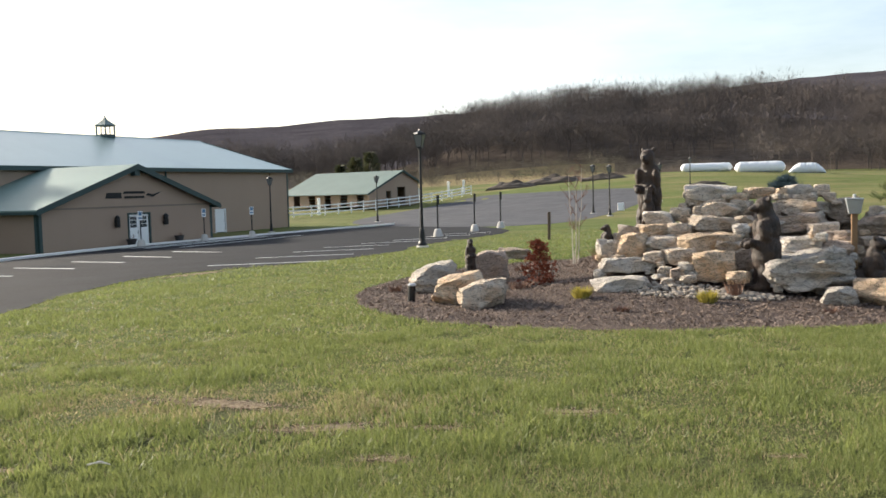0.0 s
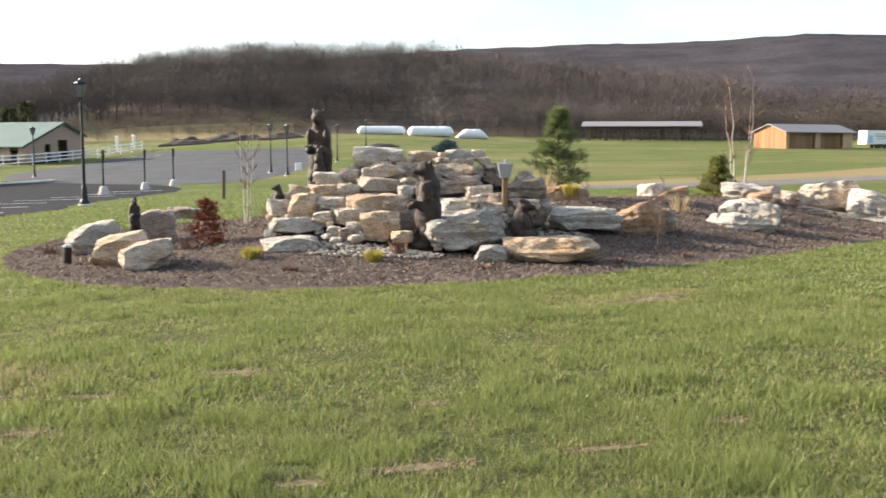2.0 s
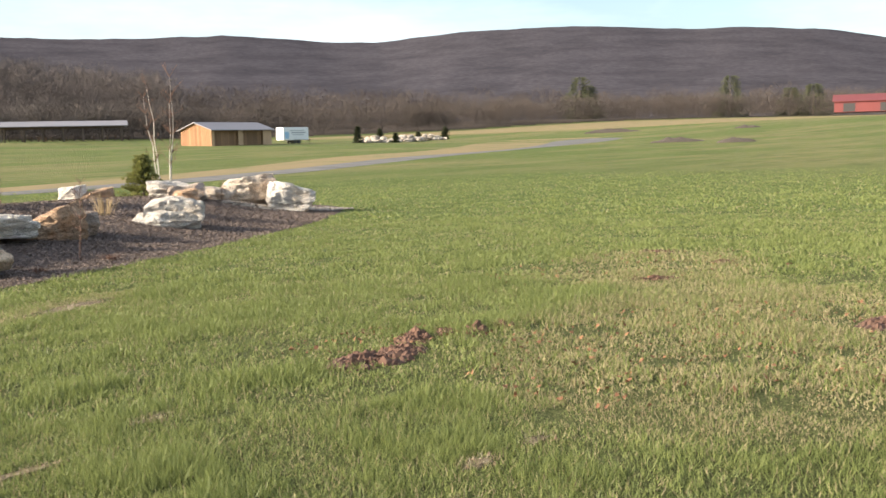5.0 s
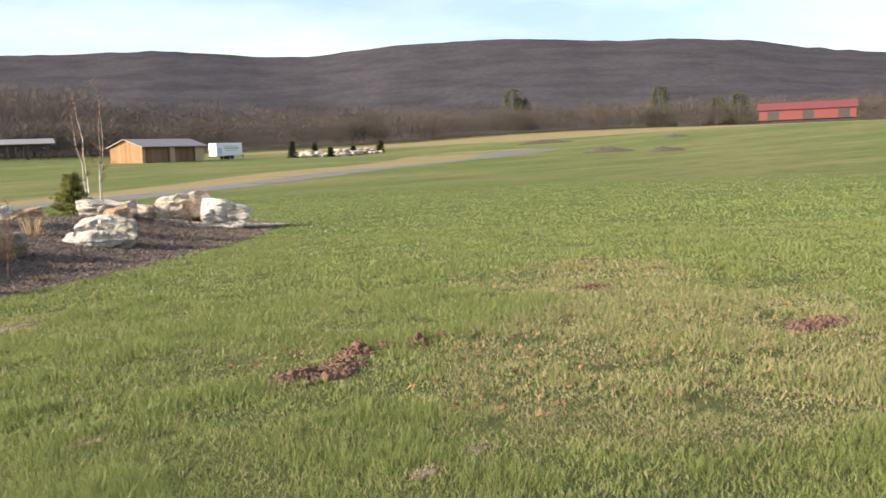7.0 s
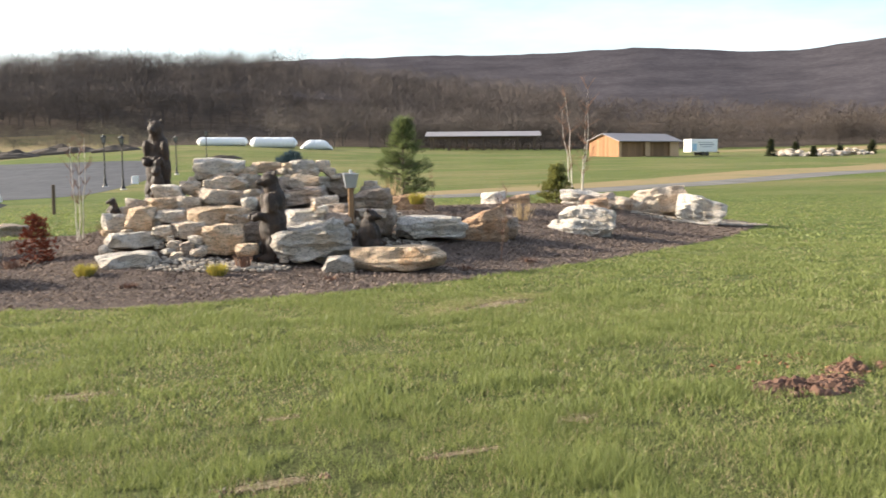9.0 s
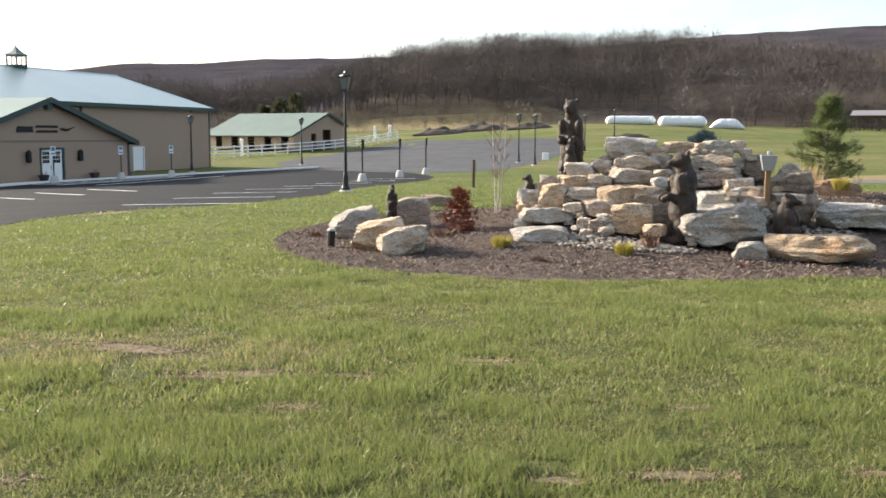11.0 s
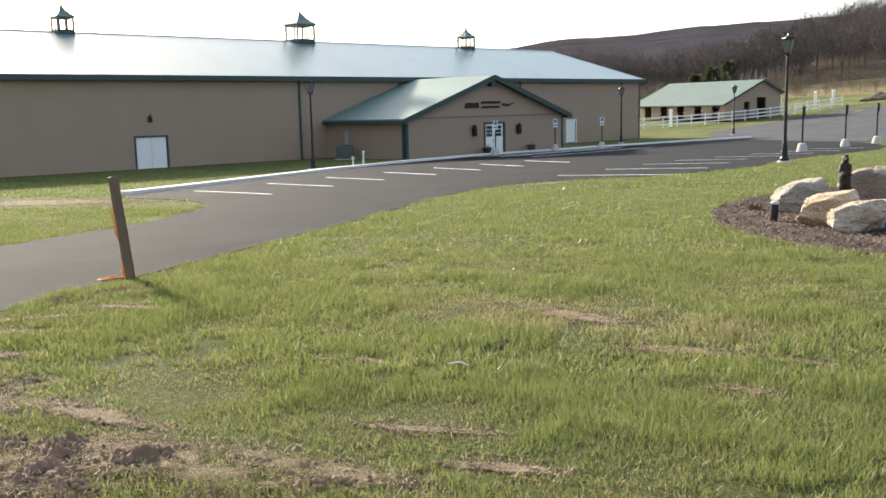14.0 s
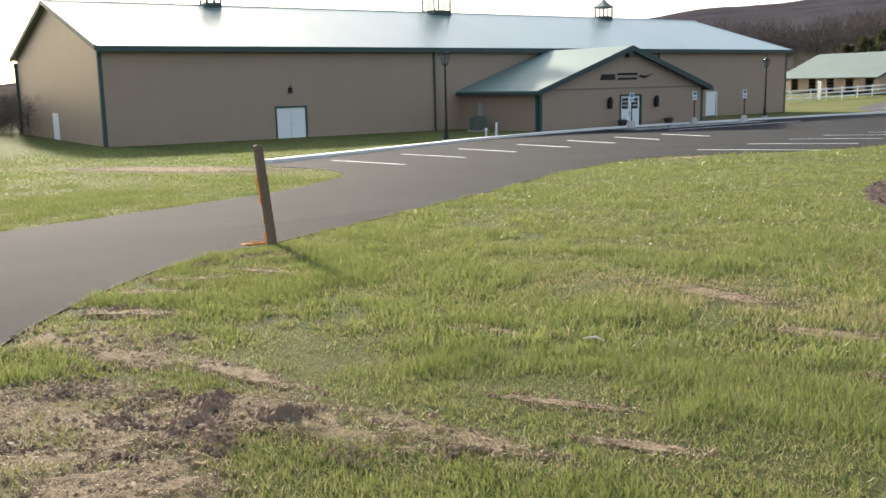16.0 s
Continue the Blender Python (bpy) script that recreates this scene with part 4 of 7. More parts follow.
part("rope", bm, M_ORANGE, stake, "orange rope hanging and coiled")
wooden_stake("fence_post", -9.6, 41.2, 1.35, .06, 1, "grey wooden post standing in the grass")


def rail_fence(points, tall, spacing=2.45):
    a = Vector((*points[0], 0))
    ob = empty("rail_fence", pose(a.x, a.y, 0), "white three-rail paddock fence", "fence")
    spots = []
    for p0, p1 in zip(points, points[1:]):
        p0, p1 = Vector(p0), Vector(p1)
        k = max(1, round((p1 - p0).length / spacing))
        spots += [p0 + (p1 - p0) * i / k for i in range(k)]
    spots.append(Vector(points[-1]))
    for s in spots:
        bm = bmesh.new()
        z = h(s.x, s.y)
        box(bm, s.x - a.x - .065, s.y - a.y - .065, z - .1, s.x - a.x + .065, s.y - a.y + .065, z + tall + .12, .015)
        part("post", bm, M_WHITE, ob)
    for s, t2 in zip(spots, spots[1:]):
        for f in (.28, .62, .96):
            bm = bmesh.new()
            u = Vector((s.x - a.x, s.y - a.y, h(s.x, s.y) + tall * f))
            v = Vector((t2.x - a.x, t2.y - a.y, h(t2.x, t2.y) + tall * f))
            d = (v - u)
            n = Vector((-d.y, d.x, 0)).normalized() * .025
            w = Vector((0, 0, .075))
            q = [u + n + w, u - n + w, u - n - w, u + n - w]
            r = [v + n + w, v - n + w, v - n - w, v + n - w]
            qa, ra = [bm.verts.new(c) for c in q], [bm.verts.new(c) for c in r]
            bm.faces.new(qa)
            bm.faces.new(list(reversed(ra)))
            for i in range(4):
                j = (i + 1) % 4
                bm.faces.new((qa[j], qa[i], ra[i], ra[j]))
            part("rail", bm, M_WHITE, ob)


rail_fence([(-61.4, 98.2), (-55, 105.3), (-48.7, 123.3), (-44.2, 138)], 1.35)
rail_fence([(-73.7, 125), (-61.8, 127.2), (-51.8, 131.3)], 1.35)


def white_post(x, y, tall):
    ob = empty("gate_post", pose(x, y, h(x, y) - .05), "thick white gate post", "post", "white gate posts")
    bm = bmesh.new()
    box(bm, -.16, -.16, 0, .16, .16, tall, .03)
    part("shaft", bm, M_WHITE, ob)
    bm = bmesh.new()
    turned(bm, [(.27, tall), (.27, tall + .06), (.05, tall + .16)], 4)
    part("cap", bm, M_WHITE, ob)


for x, y, tall in ((-48.4, 139.4, 2.2), (-46.2, 140.4, 2.2), (-51.2, 133.3, 1.8), (-55.7, 108.7, 2.1)):
    white_post(x, y, tall)


# ---- long stable beyond the paddock ----
def stable():
    ob = empty("stable", pose(-52.2, 116.9, -.5, rz=-19.0), "low tan stable with a pale green metal roof", "barn")
    Wd, Ln = 10.6, 17.0   # local y along the gable, -x along the length
    e0, e1, pk, py = 2.0, 3.4, 4.95, 6.9
    t = .15
    bm = bmesh.new()
    prism(bm, [(0, 0), (3.6, 0), (3.6, 2.15), (4.5, 2.15), (4.5, 0), (6.0, 0), (6.0, 2.7), (7.6, 2.7), (7.6, 0), (Wd, 0), (Wd, e1), (py, pk - .05), (0, e0)], -t, 0, "x")
    part("gable_wall", bm, M_SIDING, ob)
    bm = bmesh.new()
    prism(bm, [(0, 0), (Wd, 0), (Wd, e1), (py, pk - .05), (0, e0)], -Ln, -Ln + t, "x")
    part("gable_wall", bm, M_SIDING, ob)
    bm = bmesh.new()
    box(bm, -Ln, Wd - t, 0, 0, Wd, e1)
    part("back_wall", bm, M_SIDING, ob)
    for k in range(6):
        bm = bmesh.new()
        x = -Ln + k * Ln / 5.3
        box(bm, x, 0, 0, x + 1.9 if k < 5 else min(x + 1.0, -.2), t, e0)
        part("front_wall", bm, M_SIDING, ob)
    bm = bmesh.new()
    box(bm, -Ln, t, 0.01, 0, Wd - t, .06)
    part("floor", bm, M_BROWN, ob)
    for y0, z0, y1, z1 in ((-.7, e0 - .28, py, pk), (py, pk, Wd + .5, e1 - .25)):
        bm = bmesh.new()
        prism(bm, [(y0, z0), (y1, z1), (y1, z1 + .12), (y0, z0 + .12)], -Ln - .4, .4, "x")
        part("roof_slope", bm, M_STABLE_ROOF, ob)
    for y0, z0, y1, z1 in ((-.7, e0 - .28, py, pk), (py, pk, Wd + .5, e1 - .25)):
        bm = bmesh.new()
        prism(bm, [(y0, z0 - .12), (y1, z1 - .12), (y1, z1 + .16), (y0, z0 + .16)], .4, .46, "x")
        part("bargeboard", bm, M_TRIM, ob)
    for y0, y1, z1 in ((3.55, 3.6, 2.2), (4.5, 4.55, 2.2), (5.95, 6.0, 2.75), (7.6, 7.65, 2.75)):
        bm = bmesh.new()
        box(bm, 0.002, y0, 0, .05, y1, z1)
        part("door_trim", bm, M_TRIM, ob)


def make_roof_y(name, c, rough):
    n = Nodes(name, rough, 0.0, 0.5)
    sep = n.t.nodes.new("ShaderNodeSeparateXYZ")
    n.link(n.tc.outputs["Object"], sep.inputs[0])
    rib = n.math("LESS_THAN", n.math("PINGPONG", sep.outputs[0], 0.2), 0.025)
    g = n.noise(0.35, 4, 0.6, local=True)
    n.color(n.mix(g, tuple(v * 0.85 for v in c), tuple(v * 1.15 for v in c))).bump(rib, 0.4, 0.03)
    return n.m


M_STABLE_ROOF = make_roof_y("stable_metal_roof", (0.115, 0.162, 0.147), 0.8)
stable()


# ---- field buildings ----
def shed():
    # near corner of the long front, long front facing the path
    ob = empty("board_shed", pose(48.1, 130.4, h(48.1, 130.4) - .1, rz=24), "cedar board-and-batten shed with a grey metal roof", "shed")
    Ln, Wd, E, R = 12.6, 6.2, 2.5, 3.5
    t = .12
    # gable end faces -x
    for x0 in (0, Ln - t):
        bm = bmesh.new()
        prism(bm, [(0, 0), (Wd, 0), (Wd, E), (Wd / 2, R), (0, E)], x0, x0 + t, "x")
        part("gable_wall", bm, M_BOARD, ob)
    k = 0
    while k * .42 < Wd:
        bm = bmesh.new()
        y = .04 + k * .42
        top_z = E + (R - E) * (1 - abs(y - Wd / 2) / (Wd / 2)) - .05
        box(bm, -.035, y, .05, 0, y + .36, top_z)
        part("board", bm, M_BOARD, ob)
        k += 1
    bm = bmesh.new()
    box(bm, 0, Wd - t, 0, Ln, Wd, E)
    part("back_wall", bm, M_BOARD_DIM, ob)
    bm = bmesh.new()
    box(bm, .3, .34, .0, Ln - .3, .34 + t, E)
    part("recessed_wall", bm, M_BOARD_DIM, ob)
    for i in range(26):
        bm = bmesh.new()
        x = .35 + i * .45
        box(bm, x, .305, .05, x + .38, .34, E - .02)
        part("board", bm, M_BOARD_DIM, ob)
    for x0, x1 in ((.0, .55), (5.4, 6.4), (Ln - 1.9, Ln)):
        bm = bmesh.new()
        box(bm, x0, -.02, 0, x1, t, E)
        part("front_panel", bm, M_BOARD_PALE, ob, "pale new board panel")
    bm = bmesh.new()
    box(bm, 0, .0, E - .3, Ln, .12, E)
    part("header_beam", bm, M_BOARD_DIM, ob)
    for y0, z0, y1, z1 in ((-.5, E - .18, Wd / 2, R), (Wd / 2, R, Wd + .5, E - .18)):
        bm = bmesh.new()
        prism(bm, [(y0, z0), (y1, z1), (y1, z1 + .12), (y0, z0 + .12)], -.45, Ln + .45, "x")
        part("roof_slope", bm, M_SHED_ROOF, ob)


M_BOARD_PALE = make_wood("pale_board", (0.42, 0.26, 0.14), (0.62, 0.44, 0.27), (4, 4, 0.5))
M_SHED_ROOF = make_roof_y("shed_metal_roof", (0.20, 0.185, 0.19), 0.6)
shed()


def trailer():
    x, y = 66.4, 142.4
    ob = empty("cargo_trailer", pose(x, y, h(x, y), rz=12), "white enclosed cargo trailer with blue lettering bars", "trailer")
    bm = bmesh.new()
    box(bm, -2.6, -1.0, .55, 2.6, 1.0, 2.65, .08)
    body = part("body", bm, M_WHITE, ob)
    for x0, x1, z0, z1 in ((-1.2, 1.6, 2.05, 2.18), (-1.0, 1.9, 1.65, 1.9), (-.7, 1.5, 1.35, 1.48)):
        bm = bmesh.new()
        box(bm, x0, -1.012, z0, x1, -1.001, z1)
        part("lettering_bar", bm, M_STEEL, body)
    bm = bmesh.new()
    box(bm, -2.3, -1.012, .8, -1.5, -1.001, 1.9, 0)
    part("emblem", bm, plain("pale_blue", (0.35, 0.55, 0.72), .5), body)
    for s in (-1, 1):
        for dx in (-.25, .55):
            bm = bmesh.new()
            rod(bm, (dx, s * 1.02, .33), (dx, s * .8, .33), .33, sides=14)
            part("wheel", bm, M_POT, ob)
    bm = bmesh.new()
    box(bm, 2.6, -.06, .5, 3.7, .06, .62)
    rod(bm, (3.5, 0, 0), (3.5, 0, .55), .05)
    part("tow_bar", bm, M_BLACK, ob)


trailer()


def pavilion():
    x, y = 25.4, 166
    ob = empty("pavilion", pose(x, y, h(x, y) + .1, rz=-13), "long open pavilion with a grey roof", "shelter")
    Ln, Wd = 19.5, 7.0
    for i in range(7):
        for yy in (.2, Wd - .2):
            bm = bmesh.new()
            xx = .4 + i * (Ln - .8) / 6
            box(bm, xx - .09, yy - .09, 0, xx + .09, yy + .09, 2.45)
            part("post", bm, M_BARK, ob)
    for yy in (.2, Wd - .2):
        bm = bmesh.new()
        box(bm, 0, yy - .08, 2.25, Ln, yy + .08, 2.5)
        part("beam", bm, M_POST, ob)
    for y0, z0, y1, z1 in ((-.6, 2.45, Wd / 2, 3.35), (Wd / 2, 3.35, Wd + .6, 2.45)):
        bm = bmesh.new()
        prism(bm, [(y0, z0), (y1, z1), (y1, z1 + .12), (y0, z0 + .12)], -.6, Ln + .6, "x")
        part("roof_slope", bm, M_SHED_ROOF, ob)
    rng = random.Random(3)
    for k in range(9):
        xx, yy = 2 + k * 2.2, rng.uniform(1.5, 5)
        tb = empty("picnic_table", ob.matrix_world @ pose(xx, yy, .1, rz=rng.uniform(-15, 15)), "dark wooden picnic table under the pavilion", "table", "picnic tables")
        bm = bmesh.new()
        box(bm, -.9, -.38, .7, .9, .38, .76)
        part("tabletop", bm, M_POST, tb)
        for s in (-1, 1):
            bm = bmesh.new()
            box(bm, -.9, s * .72 - .14, .42, .9, s * .72 + .14, .47)
            part("bench", bm, M_POST, tb)
            bm = bmesh.new()
            box(bm, s * .6 - .05, -.75, .36, s * .6 + .05, .75, .42)
            box(bm, s * .6 - .05, -.32, 0, s * .6 + .05, -.22, .7)
            box(bm, s * .6 - .05, .22, 0, s * .6 + .05, .32, .7)
            part("trestle", bm, M_POST, tb)


pavilion()


def bale_row(az, dist, length, r, turn, half=False):
    x, y = dist * math.sin(radians(az)), dist * math.cos(radians(az))
    ob = empty("bale_row", pose(x, y, h(x, y) - .12, rz=turn), "long row of hay bales in white plastic wrap", "hay bales", "wrapped bale rows")
    bm = bmesh.new()
    n = 30
    rings = []
    for i in range(n + 1):
        u = -length / 2 + length * i / n
        e = min(i, n - i) / n * length
        s = min(1, (e / (r * .7 if not half else r * 1.7)) ** (.5 if not half else .6) if e > 0 else .12) * (1 + .035 * math.sin(i * 2.1) + .02 * math.sin(i * 5.3))
        flat = s if half else 1.0
        rings.append([bm.verts.new((u, s * r * math.cos(a), max(0, r * .85 * flat + s * r * math.sin(a)))) for a in [k * 2 * math.pi / 16 for k in range(16)]])
    for a, b in zip(rings, rings[1:]):
        for k in range(16):
            bm.faces.new((a[k], a[(k + 1) % 16], b[(k + 1) % 16], b[k]))
    bm.faces.new(rings[0])
    bm.faces.new(list(reversed(rings[-1])))
    part("wrap", bm, M_WRAP, ob, smooth=True)


bale_row(-3.68, 152, 7.9, .75, 2)
bale_row(-.68, 150, 7.4, .92, 1)
bale_row(1.87, 151, 5.3, .85, 0, True)


def red_barn():
    x, y = 250 * math.sin(radians(59.3)), 250 * math.cos(radians(59.3))
    ob = empty("red_barn", pose(x, y, float(land(x, y)) + .9, rz=-59), "long red barn beyond the fields", "barn")
    bm = bmesh.new()
    prism(bm, [(-6, 0), (6, 0), (6, 2.6), (0, 4.2), (-6, 2.6)], -11, 11, "x")
    part("body", bm, M_RED, ob)
    for s in (-1, 1):
        bm = bmesh.new()
        prism(bm, [(s * 6.5, 2.47), (0, 4.22), (0, 4.36), (s * 6.5, 2.6)], -11.5, 11.5, "x")
        part("roof_slope", bm, M_RED, ob)
    for k in range(5):
        bm = bmesh.new()
        box(bm, -9 + k * 4, -6.05, .1, -6.4 + k * 4, -6.0, 2.1)
        part("door", bm, M_RED if k % 2 else M_POT, ob)


red_barn()

# ---- boulders of the rock garden ----
_count = [0]


def boulder(material, x, y, z, w, d, hh, turn, crag=1.0, slope=0.0):
    """A quarried block: a box with its corners and edges split off by flat breaks, bedded in layers and pitted."""
    _count[0] += 1
    rng = random.Random(100 + _count[0])
    bm = bmesh.new()
    bmesh.ops.create_cube(bm, size=1)
    bmesh.ops.subdivide_edges(bm, edges=bm.edges[:], cuts=18 if crag > 1 else 5 if w < .22 else 13, use_grid_fill=True)
    cuts = []
    for sx, sy, sz in itertools.product((-1, 1), (-1, 1), (-1, 0, 1)):
        n = Vector((sx * rng.uniform(.45, 1.1), sy * rng.uniform(.45, 1.1), (sz or rng.uniform(-.3, .3)) * rng.uniform(.5, 1.2))).normalized()
        cuts.append((n, rng.uniform(.50, .66) if sz else rng.uniform(.54, .68)))
    for axis, lo, hi in ((2, .43, .5), (2, .43, .5), (1, .40, .48), (0, .42, .5), (0, .42, .5)):
        n = Vector((rng.gauss(0, .16), rng.gauss(0, .16), rng.gauss(0, .16)))
        n[axis] = rng.choice((-1, 1)) if axis else (1 if len(cuts) % 2 else -1)
        if axis == 1:
            n[1] = -1
        cuts.append((n.normalized(), rng.uniform(lo, hi)))
    off = Vector((rng.uniform(0, 99), rng.uniform(0, 99), rng.uniform(0, 99)))
    size = Vector((w * 1.08, d * 1.08, hh * 1.10))
    rough = min(w, d, hh * 1.5)
    beds = rng.uniform(9, 15)
    for v in bm.verts:
        p = v.co.copy()
        p = p.lerp(p.normalized() * .62, .06 if crag == 1 else .5)
        for n, lim in cuts:
            over = p.dot(n) - lim
            if over > 0:
                p -= n * over
        p.z += slope * p.x * (p.z + .5) - abs(slope) * .18 * (p.z + .5)
        s = Vector((p.x * size.x, p.y * size.y, p.z * size.z))
        out = Vector((p.x, p.y, p.z * .8)).normalized()
        ledge = noise.noise(Vector((s.x * .8, s.y * .8, s.z * beds)) + off)
        f = noise.noise(s * 2.2 + off) * .10 + (abs(ledge) ** .5) * math.copysign(.045, ledge) - max(0, .22 - abs(noise.noise(s * 3.6 + off))) * .22
        f += noise.noise(s * 8 + off) * .035 * min(crag, 1.5) + noise.noise(s * 19 + off) * .016 * min(crag, 1.5)
        if crag > 1.9:
            f -= max(0, .10 - abs(noise.noise(Vector((s.x * 4.5, s.y * 4.5, s.z * 5)) + off))) * .55
        v.co = s + out * f * rough
    ob = part("boulder", bm, material, None, smooth=True)
    ob.data.set_sharp_from_angle(angle=radians(24))
    tone = {"limestone": "grey layered limestone boulder", "tan_sandstone": "tan sandstone boulder", "rusty_sandstone": "rusty orange sandstone boulder", "white_limestone": "pale white limestone boulder",
            "dark_shade_limestone": "dark shade-toned limestone boulder"}[material.name]
    where = " wedged in the stacked rock garden" if w < .22 else " in the stacked rock garden" if -3.2 < x < 2.2 else " lying in the mulch bed"
    if crag > 1:
        tone = "craggy " + tone
    ob.matrix_world = pose(x, y, z, rng.uniform(-4, 4), rng.uniform(-4, 4), turn + rng.uniform(-9, 9))
    tagged(ob, tone + where, "rock", "boulders of the rock garden")
    return ob


# stacked pile
boulder(M_STONE_WHITE, -1.16, 17.65, 1.45, 0.93, 0.70, 0.22, 4)
boulder(M_STONE, -1.40, 17.44, 1.27, 0.37, 0.28, 0.14, 5)
boulder(M_STONE, -1.03, 17.39, 1.25, 0.38, 0.28, 0.12, 3)
boulder(M_STONE_TAN, -0.67, 17.55, 1.30, 0.41, 0.31, 0.18, 2)
boulder(M_STONE, -0.95, 17.23, 1.11, 0.62, 0.47, 0.22, 3)
boulder(M_STONE, -1.32, 17.09, 1.10, 0.17, 0.18, 0.20, 4)
boulder(M_STONE, -1.03, 16.90, 0.88, 0.80, 0.60, 0.28, 3)
boulder(M_STONE_WHITE, -2.01, 17.11, 0.98, 0.55, 0.42, 0.26, 7, slope=-.25)
boulder(M_STONE, -1.63, 17.22, 1.05, 0.32, 0.24, 0.22, 5)
boulder(M_STONE_TAN, -2.04, 16.57, 0.78, 0.47, 0.35, 0.23, 7)
boulder(M_STONE, -1.60, 16.55, 0.78, 0.39, 0.29, 0.23, 6)
boulder(M_STONE, -2.48, 16.74, 0.79, 0.38, 0.28, 0.19, 8)
boulder(M_STONE_TAN, -2.33, 16.10, 0.53, 0.48, 0.41, 0.45, 8)
boulder(M_STONE_WHITE, -2.78, 16.24, 0.49, 0.38, 0.29, 0.33, 10)
boulder(M_STONE, -1.84, 16.21, 0.59, 0.55, 0.42, 0.21, 6)
boulder(M_STONE_TAN, -1.07, 16.16, 0.60, 0.97, 0.73, 0.32, 4)
boulder(M_STONE, -1.95, 15.73, 0.39, 0.35, 0.26, 0.19, 7)
boulder(M_STONE, -1.53, 15.82, 0.40, 0.59, 0.44, 0.26, 6)
boulder(M_STONE, -0.70, 15.96, 0.54, 0.57, 0.43, 0.21, 3)
boulder(M_STONE_WHITE, -2.40, 15.86, 0.26, 0.96, 0.72, 0.26, 9)
boulder(M_STONE_TAN, -0.95, 15.42, 0.27, 0.59, 0.44, 0.44, 4)
# the shadow behind the standing bear is put into this stone's tone
boulder(M_STONE_DARK, -0.55, 15.92, 0.31, 0.40, 0.44, 0.48, 2)
boulder(M_STONE_TAN, -0.56, 14.98, 0.12, 0.33, 0.25, 0.19, 2)
boulder(M_STONE, -1.73, 15.38, 0.18, 0.22, 0.16, 0.18, 6)
boulder(M_STONE_DARK, -1.56, 15.31, 0.12, 0.18, 0.23, 0.25, 6)
boulder(M_STONE_WHITE, -1.38, 15.39, 0.23, 0.25, 0.18, 0.19, 5)
boulder(M_STONE, -1.66, 15.13, 0.03, 0.21, 0.16, 0.14, 6)
boulder(M_STONE, -1.34, 15.18, 0.08, 0.22, 0.16, 0.13, 5)
boulder(M_STONE_TAN, -0.28, 17.90, 1.38, 0.54, 0.41, 0.21, 1)
boulder(M_STONE, -0.59, 17.23, 1.14, 0.33, 0.26, 0.29, 2)
boulder(M_STONE_WHITE, -0.56, 16.40, 0.77, 0.26, 0.21, 0.23, 2)
boulder(M_STONE, -0.53, 16.81, 0.93, 0.29, 0.21, 0.18, 2)
boulder(M_STONE_WHITE, 0.41, 17.89, 1.43, 0.50, 0.37, 0.18, -1)
boulder(M_STONE, 0.76, 17.79, 1.42, 0.23, 0.17, 0.19, -2)
boulder(M_STONE_TAN, 0.09, 17.69, 1.38, 0.19, 0.18, 0.20, 0)
boulder(M_STONE, 0.43, 17.62, 1.12, 0.86, 0.64, 0.26, -1)
boulder(M_STONE, 0.47, 17.65, 1.29, 0.41, 0.31, 0.14, -2)
boulder(M_STONE, 0.91, 17.68, 1.31, 0.17, 0.16, 0.18, -3)
boulder(M_STONE_DARK, 0.38, 17.20, 0.88, 0.81, 0.60, 0.29, -1)
boulder(M_STONE, 0.74, 16.78, 0.78, 0.49, 0.37, 0.22, -3)
boulder(M_STONE_DARK, 1.10, 17.78, 1.05, 0.49, 0.37, 0.40, -4)
boulder(M_STONE_WHITE, 0.34, 16.15, 0.53, 0.66, 0.49, 0.37, -1)
boulder(M_STONE_TAN, 0.58, 15.91, 0.74, 0.15, 0.11, 0.11, -2)
boulder(M_STONE_DARK, 0.95, 16.57, 0.65, 0.45, 0.33, 0.21, -3)
boulder(M_STONE_DARK, 0.96, 16.18, 0.49, 0.48, 0.36, 0.24, -3)
boulder(M_STONE_DARK, 1.67, 17.56, 0.81, 0.70, 0.52, 0.40, -5, slope=.3)
boulder(M_STONE, 1.68, 17.80, 1.04, 0.27, 0.20, 0.19, -5)
boulder(M_STONE, 1.55, 16.69, 0.56, 0.52, 0.39, 0.20, -5)
boulder(M_STONE_DARK, -0.18, 16.38, 0.66, 0.39, 0.36, 0.40, 1)
boulder(M_STONE_DARK, -0.19, 17.19, 1.02, 0.41, 0.38, 0.42, 1)
boulder(M_STONE_DARK, -0.19, 15.89, 0.31, 0.34, 0.38, 0.42, 1)
boulder(M_STONE_WHITE, -2.35, 14.94, 0.02, 0.93, 0.70, 0.25, 9, slope=.25)
boulder(M_STONE_RUST, 3.07, 22.14, 0.43, 0.92, 0.69, 0.44, -8)
# craggy blocks in front
boulder(M_STONE_WHITE, 0.51, 15.22, 0.19, 1.21, 0.95, 0.60, -2, 2.4)
boulder(M_STONE_WHITE, 0.85, 14.47, -0.08, 0.46, 0.34, 0.26, -3)
boulder(M_STONE_TAN, 1.81, 14.62, -0.03, 1.35, 0.75, 0.37, -7)
# towards the field
boulder(M_STONE_WHITE, 2.80, 17.89, 0.21, 1.27, 0.85, 0.37, -9, 2.4)
boulder(M_STONE_RUST, 3.90, 18.25, 0.16, 1.02, 0.62, 0.70, -12, slope=.5)
# dark block added for the shaded side of the rusty boulder
boulder(M_STONE_DARK, 4.52, 18.55, 0.10, 0.46, 0.42, 0.46, -14)
boulder(M_STONE_WHITE, 6.67, 20.11, -0.04, 1.29, 0.85, 0.44, -18, 1.6)
